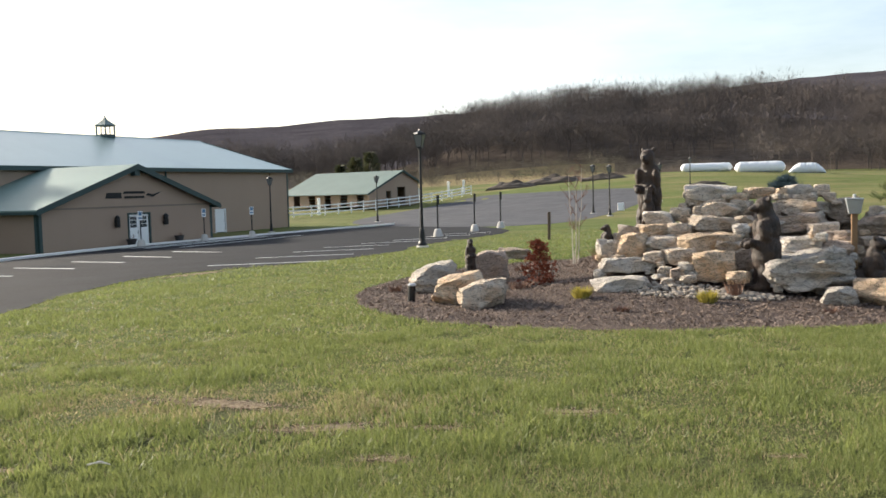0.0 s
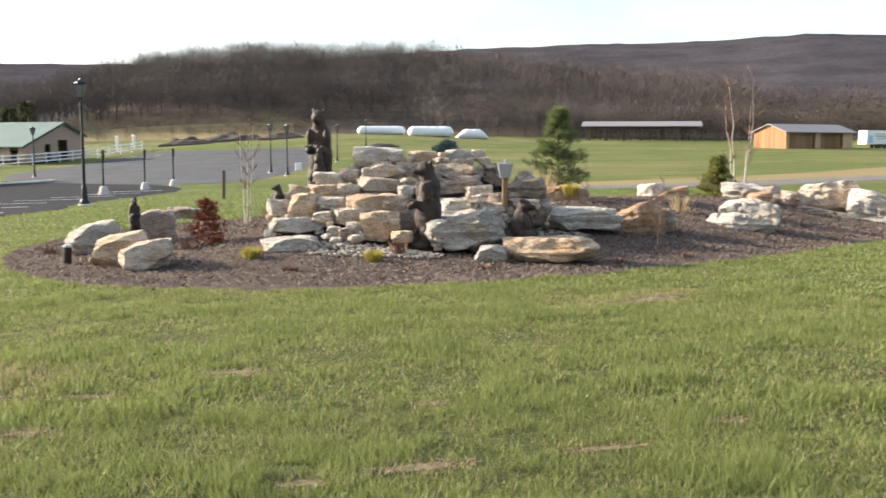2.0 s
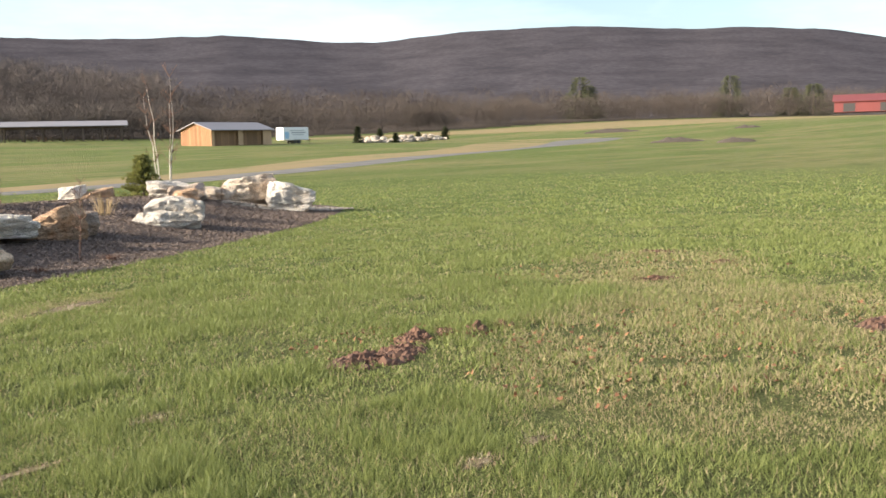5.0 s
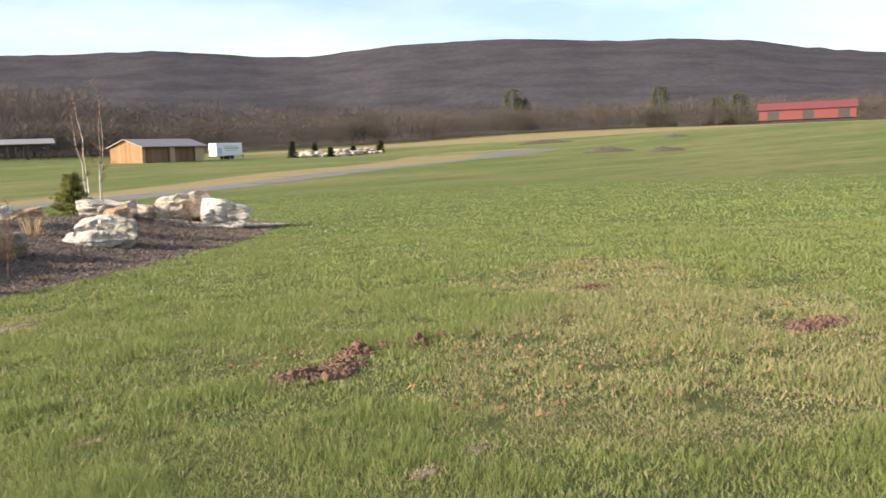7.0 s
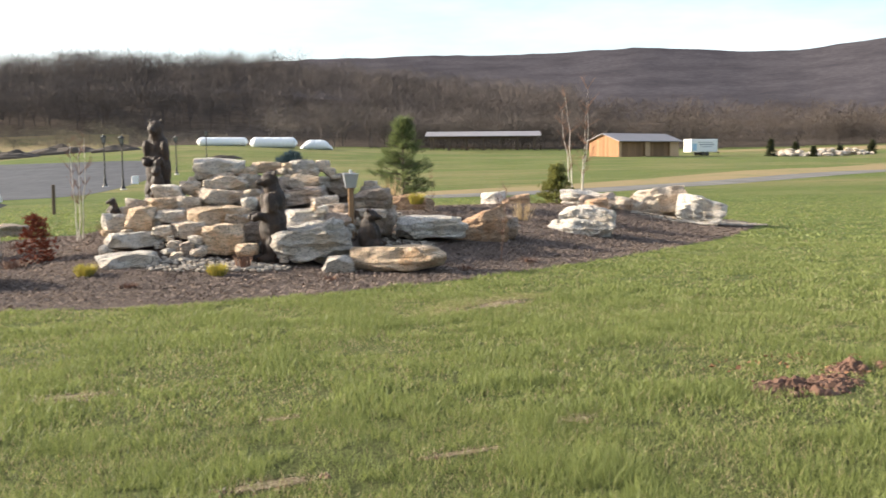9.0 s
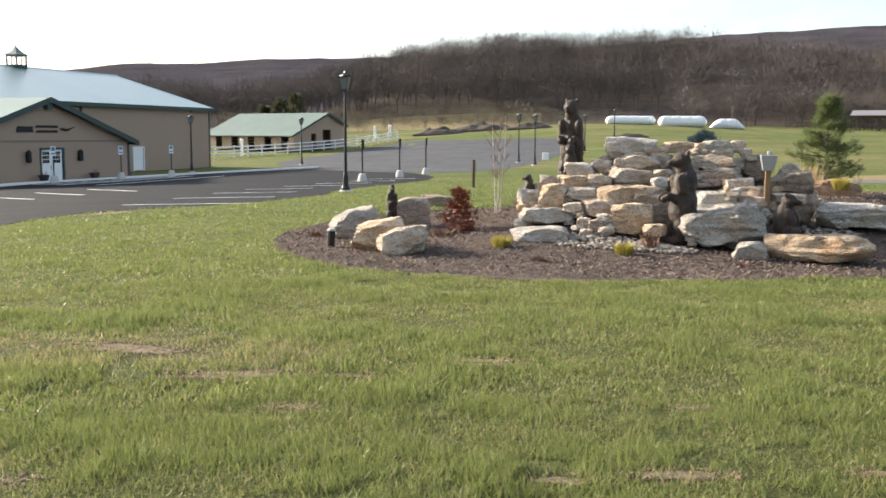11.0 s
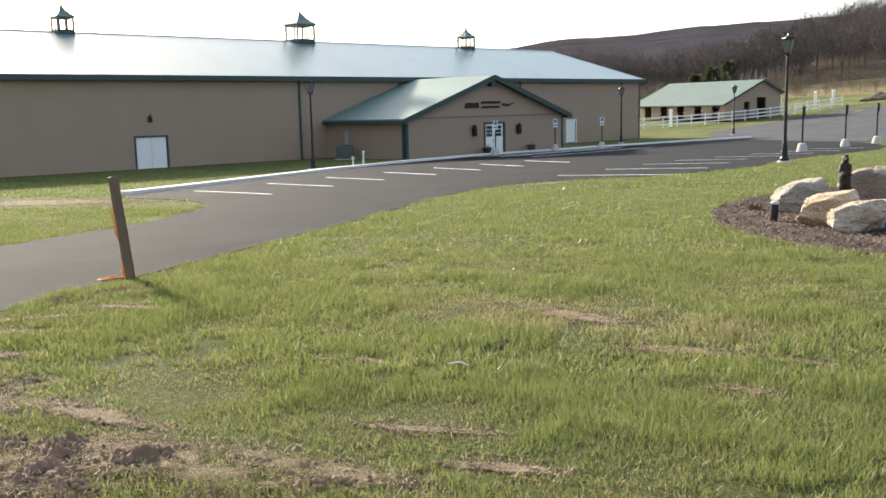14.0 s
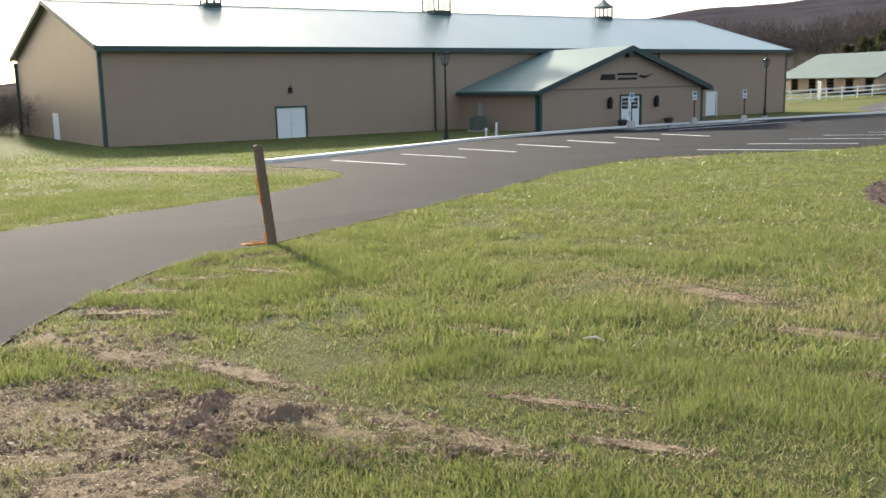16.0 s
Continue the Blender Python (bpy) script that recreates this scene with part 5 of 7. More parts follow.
boulder(M_STONE_WHITE, 6.76, 20.21, 0.05, 1.19, 0.80, 0.62, -19, 1.6)
boulder(M_STONE_WHITE, 8.74, 26.00, 0.28, 1.42, 0.85, 0.54, -19, slope=-.3)
boulder(M_STONE_RUST, 8.66, 24.92, 0.16, 0.70, 0.52, 0.43, -19, slope=.2)
boulder(M_STONE, 10.05, 26.59, 0.09, 0.64, 0.48, 0.44, -21)
boulder(M_STONE, 11.10, 26.59, 0.18, 1.57, 0.85, 0.96, -23, slope=.38)
boulder(M_STONE_WHITE, 12.03, 25.58, -0.05, 1.33, 0.85, 0.95, -25, slope=-.35)
boulder(M_STONE_WHITE, 6.47, 28.49, 0.08, 0.78, 0.59, 0.71, -13)
boulder(M_STONE_RUST, 7.14, 28.27, 0.10, 0.95, 0.60, 0.48, -14, slope=.2)
boulder(M_STONE_DARK, 8.89, 25.77, 0.21, 0.97, 0.73, 0.47, -19)
# by the car park
boulder(M_STONE_WHITE, -5.99, 16.18, -0.01, 0.85, 0.64, 0.51, 20, slope=.25)
boulder(M_STONE_TAN, -4.98, 14.36, -0.02, 0.76, 0.57, 0.45, 19, slope=.3)
boulder(M_STONE, -4.35, 13.74, -0.02, 0.78, 0.58, 0.40, 18, slope=.3)
boulder(M_STONE_DARK, -5.25, 17.08, 0.04, 0.74, 0.55, 0.67, 17)
boulder(M_STONE_DARK, -7.34, 26.89, -0.42, 0.89, 0.67, 0.44, 15)
# dark stones added behind the gaps to fill the heart of the pile
boulder(M_STONE_DARK, -1.1, 17.95, 0.6, 1.1, 0.8, 1.2, 10)
boulder(M_STONE_DARK, -1.8, 17.35, 0.35, 0.9, 0.7, 0.8, 5)
boulder(M_STONE_DARK, 0.45, 18.2, 0.6, 1.1, 0.7, 1.1, -6)
boulder(M_STONE_DARK, -0.3, 17.95, 0.55, 0.9, 0.7, 1.2, 0)
boulder(M_STONE_DARK, 1.2, 18.1, 0.4, 0.8, 0.6, 0.8, -4)
boulder(M_STONE_DARK, -1.2, 16.75, 0.2, 1.3, 0.6, 0.6, 6)
boulder(M_STONE_DARK, 0.5, 16.95, 0.25, 1.2, 0.7, 0.6, -3)
boulder(M_STONE_DARK, 1.7, 17.9, 0.35, 0.8, 0.6, 0.5, -8)
boulder(M_STONE_DARK, -2.3, 16.75, 0.2, 0.8, 0.6, 0.5, 8)


def chinking():
    """Small stones wedged between the stacked blocks."""
    rng = random.Random(77)
    pile = [o for o in bpy.data.objects if o.name.startswith("boulder") and -2.9 < o.location.x < 2.1 and 15.2 < o.location.y < 18.4]
    for o in pile:
        lo, hi = [Vector([f(v.co[i] for v in o.data.vertices) for i in range(3)]) for f in (min, max)]
        for side in (-1, 1):
            if rng.random() < .75:
                boulder(rng.choice((M_STONE, M_STONE, M_STONE_TAN, M_STONE_WHITE)), o.location.x + side * hi.x * rng.uniform(.55, 1.05), o.location.y + lo.y * rng.uniform(.55, .8),
                        o.location.z + lo.z * rng.uniform(.5, 1.0), rng.uniform(.10, .20), rng.uniform(.12, .2), rng.uniform(.07, .14), rng.uniform(-40, 40))


chinking()

# ---- carved bears ----
def ball(bm, x, y, z, rx, ry, rz, tilt=0.0, turn=0.0, lean=0.0):
    m = pose(x, y, z, tilt, lean, turn) @ Matrix.Diagonal((rx, ry, rz, 1))
    bmesh.ops.create_icosphere(bm, subdivisions=3, radius=1, matrix=m)


def bear(name, label, shape, m, voxel=.022):
    """One carved bear: rounded masses melted into one skin, then rough-hewn."""
    bm = bmesh.new()
    shape(bm)
    ob = part(name, bm, M_BEAR, None, smooth=True)
    ob.matrix_world = m
    r = ob.modifiers.new("skin", "REMESH")
    r.mode, r.voxel_size, r.use_smooth_shade = "VOXEL", voxel, True
    s = ob.modifiers.new("ease", "SMOOTH")
    s.factor, s.iterations = .5, 3
    tex = bpy.data.textures.new(name + "_chips", "CLOUDS")
    tex.noise_scale = .07
    d = ob.modifiers.new("chips", "DISPLACE")
    d.texture, d.strength, d.mid_level = tex, .03, .5
    tagged(ob, label, "statue", "carved bear statues")
    return ob


def standing_bear(bm, H, cub=False):
    """Upright bear of height H that faces -y."""
    k = H / 1.3
    first = len(bm.verts)
    ball(bm, 0, .02 * k, .52 * k, .225 * k, .22 * k, .36 * k)             # belly
    ball(bm, 0, .03 * k, .84 * k, .195 * k, .18 * k, .24 * k)             # chest
    ball(bm, 0, -.02 * k, 1.04 * k, .12 * k, .13 * k, .14 * k)           # neck
    ball(bm, 0, -.06 * k, 1.15 * k, .125 * k, .14 * k, .12 * k)          # head
    ball(bm, 0, -.19 * k, 1.11 * k, .06 * k, .10 * k, .055 * k)          # muzzle
    for s in (-1, 1):
        ball(bm, s * .10 * k, .0, 1.25 * k, .045 * k, .03 * k, .05 * k)  # ears
        ball(bm, s * .13 * k, .0, .18 * k, .115 * k, .14 * k, .24 * k)   # legs
        ball(bm, s * .14 * k, -.09 * k, .05 * k, .10 * k, .17 * k, .06 * k)
        ball(bm, s * .165 * k, -.06 * k, .80 * k, .07 * k, .10 * k, .18 * k, 22)
        ball(bm, s * .13 * k, -.18 * k, .64 * k, .055 * k, .14 * k, .06 * k, -18, s * 18)
        ball(bm, s * .10 * k, -.30 * k, .62 * k, .055 * k, .07 * k, .06 * k)
    if cub:
        ball(bm, .10 * k, -.30 * k, .30 * k, .12 * k, .11 * k, .18 * k)
        ball(bm, .10 * k, -.33 * k, .50 * k, .085 * k, .085 * k, .08 * k)
        ball(bm, .10 * k, -.41 * k, .48 * k, .04 * k, .05 * k, .035 * k)
        ball(bm, .04 * k, -.31 * k, .57 * k, .03 * k, .02 * k, .03 * k)
        ball(bm, .16 * k, -.31 * k, .57 * k, .03 * k, .02 * k, .03 * k)
        ball(bm, .06 * k, -.36 * k, .14 * k, .06 * k, .09 * k, .06 * k)
        ball(bm, .17 * k, -.36 * k, .14 * k, .06 * k, .09 * k, .06 * k)
    bm.verts.ensure_lookup_table()
    for v in bm.verts[first:]:
        v.co.x *= .86
        v.co.y *= .88


def sitting_cub(bm, H):
    k = H / .58
    ball(bm, 0, 0, .17 * k, .145 * k, .14 * k, .19 * k)
    ball(bm, 0, -.01 * k, .33 * k, .10 * k, .10 * k, .12 * k)
    ball(bm, 0, -.05 * k, .46 * k, .09 * k, .10 * k, .085 * k)
    ball(bm, 0, -.15 * k, .44 * k, .042 * k, .07 * k, .04 * k)
    for s in (-1, 1):
        ball(bm, s * .07 * k, -.02 * k, .54 * k, .03 * k, .02 * k, .035 * k)
        ball(bm, s * .11 * k, -.12 * k, .07 * k, .065 * k, .13 * k, .065 * k)
        ball(bm, s * .10 * k, -.10 * k, .24 * k, .045 * k, .06 * k, .13 * k, -20)


bear("bear_statue", "tall carved dark brown bear with a cub, on the rock pile", lambda bm: standing_bear(bm, 1.55, True), pose(-2.24, 17.7, .76, rz=-14))
bear("bear_statue", "carved dark brown bear standing upright against the rock pile", lambda bm: standing_bear(bm, 1.50), pose(-.2, 15.2, -.10, rx=-3, rz=-74))
bear("bear_cub_statue", "small carved black bear cub sitting on a pale boulder", lambda bm: sitting_cub(bm, .42), pose(-2.84, 16.62, .52, rz=-60), .016)
bear("bear_cub_statue", "carved dark brown bear cub sitting behind a long tan boulder", lambda bm: sitting_cub(bm, .68), pose(1.36, 15.06, .10, rz=70), .018)
bear("bear_cub_statue", "carved black bear cub climbing over pale boulders", lambda bm: standing_bear(bm, .66), pose(-5.25, 16.05, .06, rx=-6, rz=35), .016)


# ---- small fittings in the bed ----
def path_light(x, y):
    ob = empty("path_light", pose(x, y, h(x, y) - .02, ry=4), "short black cylinder path light with a pale rim", "lamp")
    bm = bmesh.new()
    turned(bm, [(.065, 0), (.065, .30), (.06, .305)], 14)
    part("body", bm, M_BLACK, ob)
    bm = bmesh.new()
    turned(bm, [(.075, .306), (.075, .325), (.05, .345)], 14)
    part("cap", bm, M_STEEL, ob)


path_light(-5.88, 14.62)


def box_lantern():
    x, y = 1.17, 16.1
    ob = empty("post_lantern", pose(x, y, .18), "pale box lantern on a wooden post", "lantern")
    bm = bmesh.new()
    box(bm, -.045, -.045, 0, .045, .045, .92, .008)
    part("post", bm, M_BOARD_DIM, ob)
    bm = bmesh.new()
    vs = []
    for s, z in ((.085, .88), (.125, 1.10)):
        vs.append([bm.verts.new((a * s, b * s, z)) for a, b in ((-1, -1), (1, -1), (1, 1), (-1, 1))])
    for i in range(4):
        j = (i + 1) % 4
        bm.faces.new((vs[0][i], vs[0][j], vs[1][j], vs[1][i]))
    bm.faces.new(list(reversed(vs[0])))
    bm.faces.new(vs[1])
    part("box", bm, M_STEEL, ob, "pale weathered box")
    bm = bmesh.new()
    box(bm, -.135, -.135, 1.105, .135, .135, 1.125, .006)
    rod(bm, (0, 0, 1.13), (0, 0, 1.19), .025)
    part("lid", bm, M_STEEL, ob)


box_lantern()


def bucket(x, y):
    ob = empty("utility_box", pose(x, y, h(x, y) - .02), "white utility pedestal at the edge of the car park", "utility box")
    bm = bmesh.new()
    box(bm, -.28, -.2, 0, .28, .2, .75, .04)
    part("cover", bm, M_WHITE, ob)


bucket(-13.7, 89.5)


# ---- plants ----
def needles(bm, p, d, n, length, width, rng):
    """A tuft of flat needle blades about a point."""
    for _ in range(n):
        v = (Vector(d) + Vector((rng.gauss(0, .55), rng.gauss(0, .55), rng.gauss(0, .45)))).normalized() * length * rng.uniform(.6, 1.1)
        s = v.orthogonal().normalized() * width
        q = Vector(p) + Vector((rng.gauss(0, .25), rng.gauss(0, .25), rng.gauss(0, .2))) * length
        a, b, c = bm.verts.new(q - s), bm.verts.new(q + s), bm.verts.new(q + v)
        bm.faces.new((a, b, c))


def conifer(name, label, x, y, z, tall, wide, leaf, seed, whorls=9, open_=True, tuft=14, size=.13, low=.18, thin=.012):
    rng = random.Random(seed)
    ob = empty(name, pose(x, y, z), label, "tree")
    bm = bmesh.new()
    rod(bm, (0, 0, -.1), (.02, 0, tall * .5), .045 * tall / 2, .028 * tall / 2, 8)
    rod(bm, (.02, 0, tall * .5), (0, .01, tall * .93), .028 * tall / 2, .008, 7)
    part("trunk", bm, M_BARK, ob)
    bl = bmesh.new()
    bc = bmesh.new()
    for w in range(whorls):
        f = low + (1 - low) * w / (whorls - .5)
        z0 = tall * f
        reach = wide / 2 * (1 - f) ** .75 * 1.15 + .05 * wide
        for k in range(6 if open_ else 9):
            a = rng.uniform(0, 6.28)
            L = reach * rng.uniform(.6, 1.12)
            d = Vector((math.cos(a), math.sin(a), rng.uniform(.05, .45) if open_ else rng.uniform(-.05, .3)))
            p0 = Vector((0, 0, z0 - .1 * L))
            p1 = p0 + d * L
            rod(bl, p0, p1, .012 * tall / 2, .004, 4)
            for q in ((.35, .55, .75, .9, 1.0) if open_ else (.3, .5, .7, .85, 1.0)):
                needles(bc, p0.lerp(p1, q) + Vector((rng.gauss(0, .04), rng.gauss(0, .04), rng.gauss(0, .03))), d + Vector((0, 0, .5)), tuft, size, thin, rng)
    needles(bc, (0, 0, tall * .97), (0, 0, 1), tuft * 2, size, thin, rng)
    tagged(part("limbs", bl, M_BARK, ob), kind="stuff")
    tagged(part("crown", bc, leaf, ob), kind="stuff")


conifer("pine_tree", "young dark green pine with open tufted branches", 2.99, 23.5, h(2.99, 23.5) - .05, 2.3, 1.5, M_NEEDLE, 4, 15, True, 17, .16, .20, .009)
conifer("arborvitae", "small rounded yellow-green evergreen in the mulch", 8.5, 28.4, h(8.5, 28.4) - .05, 1.48, 1.3, M_ARBOR, 8, 16, False, 12, .12, .03, .014)
conifer("blue_spruce", "low spreading blue-grey spruce behind the rock pile", .2, 20.1, 1.22, .42, .85, M_SPRUCE, 11, 6, False, 18, .11, .12, .011)
conifer("dead_shrub", "dead rust-red evergreen shrub in the mulch", -3.95, 15.9, h(-3.95, 15.9) - .05, .80, .58, M_DEAD, 13, 9, False, 7, .065, .05, .010)


def bare_tree(name, label, x, y, z, tall, stems, bark, seed, twig=None, spread_=.25, r0=.022):
    rng = random.Random(seed)
    ob = empty(name, pose(x, y, z), label, "tree")
    bw = bmesh.new()
    for s in range(stems):
        a = rng.uniform(0, 6.28)
        base = Vector((.05 * stems * math.cos(a) * .5, .05 * stems * math.sin(a) * .5, -.1))
        tip = base + Vector((spread_ * tall * math.cos(a) * rng.uniform(.3, 1), spread_ * tall * math.sin(a) * rng.uniform(.3, 1), tall * rng.uniform(.82, 1.02)))
        bt = bmesh.new()
        prev, n = base, 7
        for i in range(1, n + 1):
            f = i / n
            q = base.lerp(tip, f) + Vector((rng.gauss(0, .015), rng.gauss(0, .015), 0)) * tall * .5
            rod(bt, prev, q, max(.004, r0 * (1 - (i - 1) / n)), max(.003, r0 * (1 - f)), 6)
            if f > .3:
                for _ in range(4):
                    b = rng.uniform(0, 6.28)
                    L = tall * .22 * rng.uniform(.4, 1) * (1.15 - f * .6)
                    e = q + Vector((math.cos(b) * .6, math.sin(b) * .6, rng.uniform(.35, .9))) * L
                    rod(bw, q, e, .006 * tall / 2, .002, 3)
                    for _ in range(3):
                        g = q.lerp(e, rng.uniform(.4, 1))
                        b2 = rng.uniform(0, 6.28)
                        rod(bw, g, g + Vector((math.cos(b2) * .5, math.sin(b2) * .5, rng.uniform(.3, .9))) * L * .4, .003 * tall / 2, .0012, 3)
            prev = q
        part("trunk" if stems == 1 else "stem", bt, bark, ob)
    tagged(part("twigs", bw, twig or M_TWIG, ob), kind="stuff")


bare_tree("birch_tree", "young clump birch with bare white stems", -3.76, 18.1, h(-3.76, 18.1) - .03, 2.25, 3, M_BIRCH, 21, M_TWIG, .12, .015)
bare_tree("birch_tree", "slender bare birch with pale stems behind the boulders", 9.5, 29.3, h(9.5, 29.3) - .03, 4.1, 4, M_BIRCH, 22, M_TWIG, .12, .028)
bare_tree("sapling", "thin bare reddish sapling in the mulch", 3.74, 15.8, h(3.74, 15.8) - .03, 1.65, 1, M_TWIG, 23, M_TWIG, .05, .011)
bare_tree("sapling", "thin bare sapling in the mulch", 4.5, 19.2, h(4.5, 19.2) - .03, .95, 1, M_TWIG, 24, M_TWIG, .05, .008)
bare_tree("sapling", "thin bare reddish sapling at the back of the bed", 4.25, 26.5, h(4.25, 26.5) - .03, 1.5, 1, M_TWIG, 25, M_TWIG, .05, .009)
bare_tree("sapling", "thin bare sapling beside pale boulders", 9.85, 25.6, h(9.85, 25.6) - .03, .75, 2, M_TWIG, 26, M_TWIG, .2, .008)


def tuft(name, label, x, y, tall, wide, leaf, seed, n=160, cat="grass tuft", z=None):
    rng = random.Random(seed)
    bm = bmesh.new()
    for _ in range(n):
        a, r = rng.uniform(0, 6.28), wide / 2 * math.sqrt(rng.random()) * .6
        p = Vector((r * math.cos(a), r * math.sin(a), -.03))
        v = Vector((math.cos(a) * wide * .4 * rng.random(), math.sin(a) * wide * .4 * rng.random(), tall * rng.uniform(.55, 1.05)))
        s = Vector((-math.sin(a + rng.uniform(-1, 1)), math.cos(a), 0)) * .008
        m1 = p + v * .55 + Vector((0, 0, tall * .08))
        q = [bm.verts.new(c) for c in (p - s, p + s, m1 + s * .8, m1 - s * .8, p + v)]
        bm.faces.new(q[:4])
        bm.faces.new((q[3], q[2], q[4]))
    ob = part(name, bm, leaf, None)
    ob.matrix_world = pose(x, y, h(x, y) if z is None else z)
    tagged(ob, label, cat)


for i, (x, y, tall, wide) in enumerate(((-2.87, 14.2, .22, .34), (-.96, 14.05, .22, .32), (2.98, 20.9, .26, .42))):
    tuft("low_shrub", "low yellow-green shrub in the rock bed", x, y, tall, wide, M_YELLOW, 40 + i, 320, "shrub", h(x, y) + (.25 if i == 2 else 0))
for i, (x, y, tall, wide) in enumerate(((5.5, 21.1, .60, .62), (2.0, 15.6, .34, .3), (2.5, 22.6, .85, .75), (2.1, 22.2, .7, .6))):
    tuft("dry_grass", "clump of dry straw-coloured ornamental grass", x, y, tall, wide, M_DRY, 50 + i, 130 if i else 55, "ornamental grass")
for i, (x, y, tall, wide) in enumerate(((-4.2, 15.5, .22, .45), (-6.9, 16.4, .2, .35), (-2.1, 13.2, .12, .3), (.7, 13.6, .12, .3), (2.9, 14.6, .14, .3), (-.6, 14.6, .3, .35), (4.2, 15.6, .14, .4), (-5.2, 19.5, .2, .5), (-3.2, 18.0, .3, .5))):
    tuft("withered_perennial", "withered reddish-brown perennial in the mulch", x, y, tall, wide, M_TWIG, 60 + i, 70, "plant")


# ---- loose stuff: pebbles, chips ----
def scatter_stones(name, label, spots, material, seed, lo, hi, heap=0.0):
    rng = random.Random(seed)
    bm0 = bmesh.new()
    bmesh.ops.create_icosphere(bm0, subdivisions=1, radius=1)
    base = np.array([v.co[:] for v in bm0.verts])
    tri = np.array([[v.index for v in f.verts] for f in bm0.faces])
    bm0.free()
    V, Fc, c = [], [], 0
    for x, y, rx, ry, n in spots:
        for _ in range(n):
            a, r = rng.uniform(0, 6.28), math.sqrt(rng.random())
            px, py = x + rx * r * math.cos(a), y + ry * r * math.sin(a)
            s = rng.uniform(lo, hi) * rng.uniform(.6, 1)
            jit = np.array([rng.uniform(.8, 1.25) for _ in range(len(base))])[:, None]
            sc = np.array([s * rng.uniform(.7, 1.4), s * rng.uniform(.7, 1.4), s * rng.uniform(.45, .8)])
            V.append(base * jit * sc + np.array([px, py, h(px, py) + .02 + s * .2 + heap * rng.random() * (1 - r)]))
            Fc.append(tri + c)
            c += len(base)
    ob = mesh_object(name, np.vstack(V), np.vstack(Fc).tolist(), material)
    tagged(ob, label, "gravel", kind="stuff")


scatter_stones("pebbles", "loose pale river pebbles round the rock pile", [(-1.3, 14.7, 1.0, .45, 330), (-.5, 14.6, .6, .3, 160), (.2, 15.9, .6, .3, 80), (2.1, 17.3, .7, 1.1, 300), (2.5, 19.4, .7, 1.1, 240), (13.0, 26.6, 1.6, .9, 520), (10.9, 25.6, 1.1, .7, 200)], M_PEBBLE, 3, .025, .065)


def scatter_chips():
    """Shredded bark lying on the bed."""
    rng = np.random.default_rng(5)
    n = 60000
    x, y = rng.uniform(-8.5, 14.8, n * 2), rng.uniform(11.8, 26, n * 2)
    keep = inside(x, y, BED) > .03
    x, y = x[keep][:n], y[keep][:n]
    z = top(x, y) + .026
    a, L, w = rng.uniform(0, 6.28, len(x)), rng.uniform(.010, .034, len(x)), rng.uniform(.004, .009, len(x))
    t1, t2 = rng.normal(0, .009, len(x)), rng.normal(0, .006, len(x))
    dx, dy = np.cos(a) * L, np.sin(a) * L
    nx, ny = -np.sin(a) * w, np.cos(a) * w
    P = np.stack([np.stack([x - dx - nx, y - dy - ny, z - t1], 1), np.stack([x + dx - nx, y + dy - ny, z + t1 + t2], 1),
                  np.stack([x + dx + nx, y + dy + ny, z + t1], 1), np.stack([x - dx + nx, y - dy + ny, z - t1 + t2 + .01], 1)], 1).reshape(-1, 3)
    fast_mesh("bark_chips", P, 4, M_CHIP, "shredded bark chips over the planting bed", "mulch")


def fast_mesh(name, P, k, material, label, category):
    """One mesh of many loose polygons of k corners."""
    me = bpy.data.meshes.new(name)
    n = len(P) // k
    me.vertices.add(len(P))
    me.vertices.foreach_set("co", np.asarray(P, np.float32).ravel())
    me.loops.add(len(P))
    me.loops.foreach_set("vertex_index", np.arange(len(P), dtype=np.int32))
    me.polygons.add(n)
    me.polygons.foreach_set("loop_start", np.arange(0, len(P), k, dtype=np.int32))
    me.update(calc_edges=True)
    me.materials.append(material)
    ob = new(name, me)
    tagged(ob, label, category, kind="stuff")
    return ob


M_CHIP = make_leaf("bark_chip", (0.068, 0.049, 0.040), (0.319, 0.240, 0.193), .95)
scatter_chips()


# ---- bare patches and dug soil ----
PATCHES, ROUGH, WORN = [], [], []


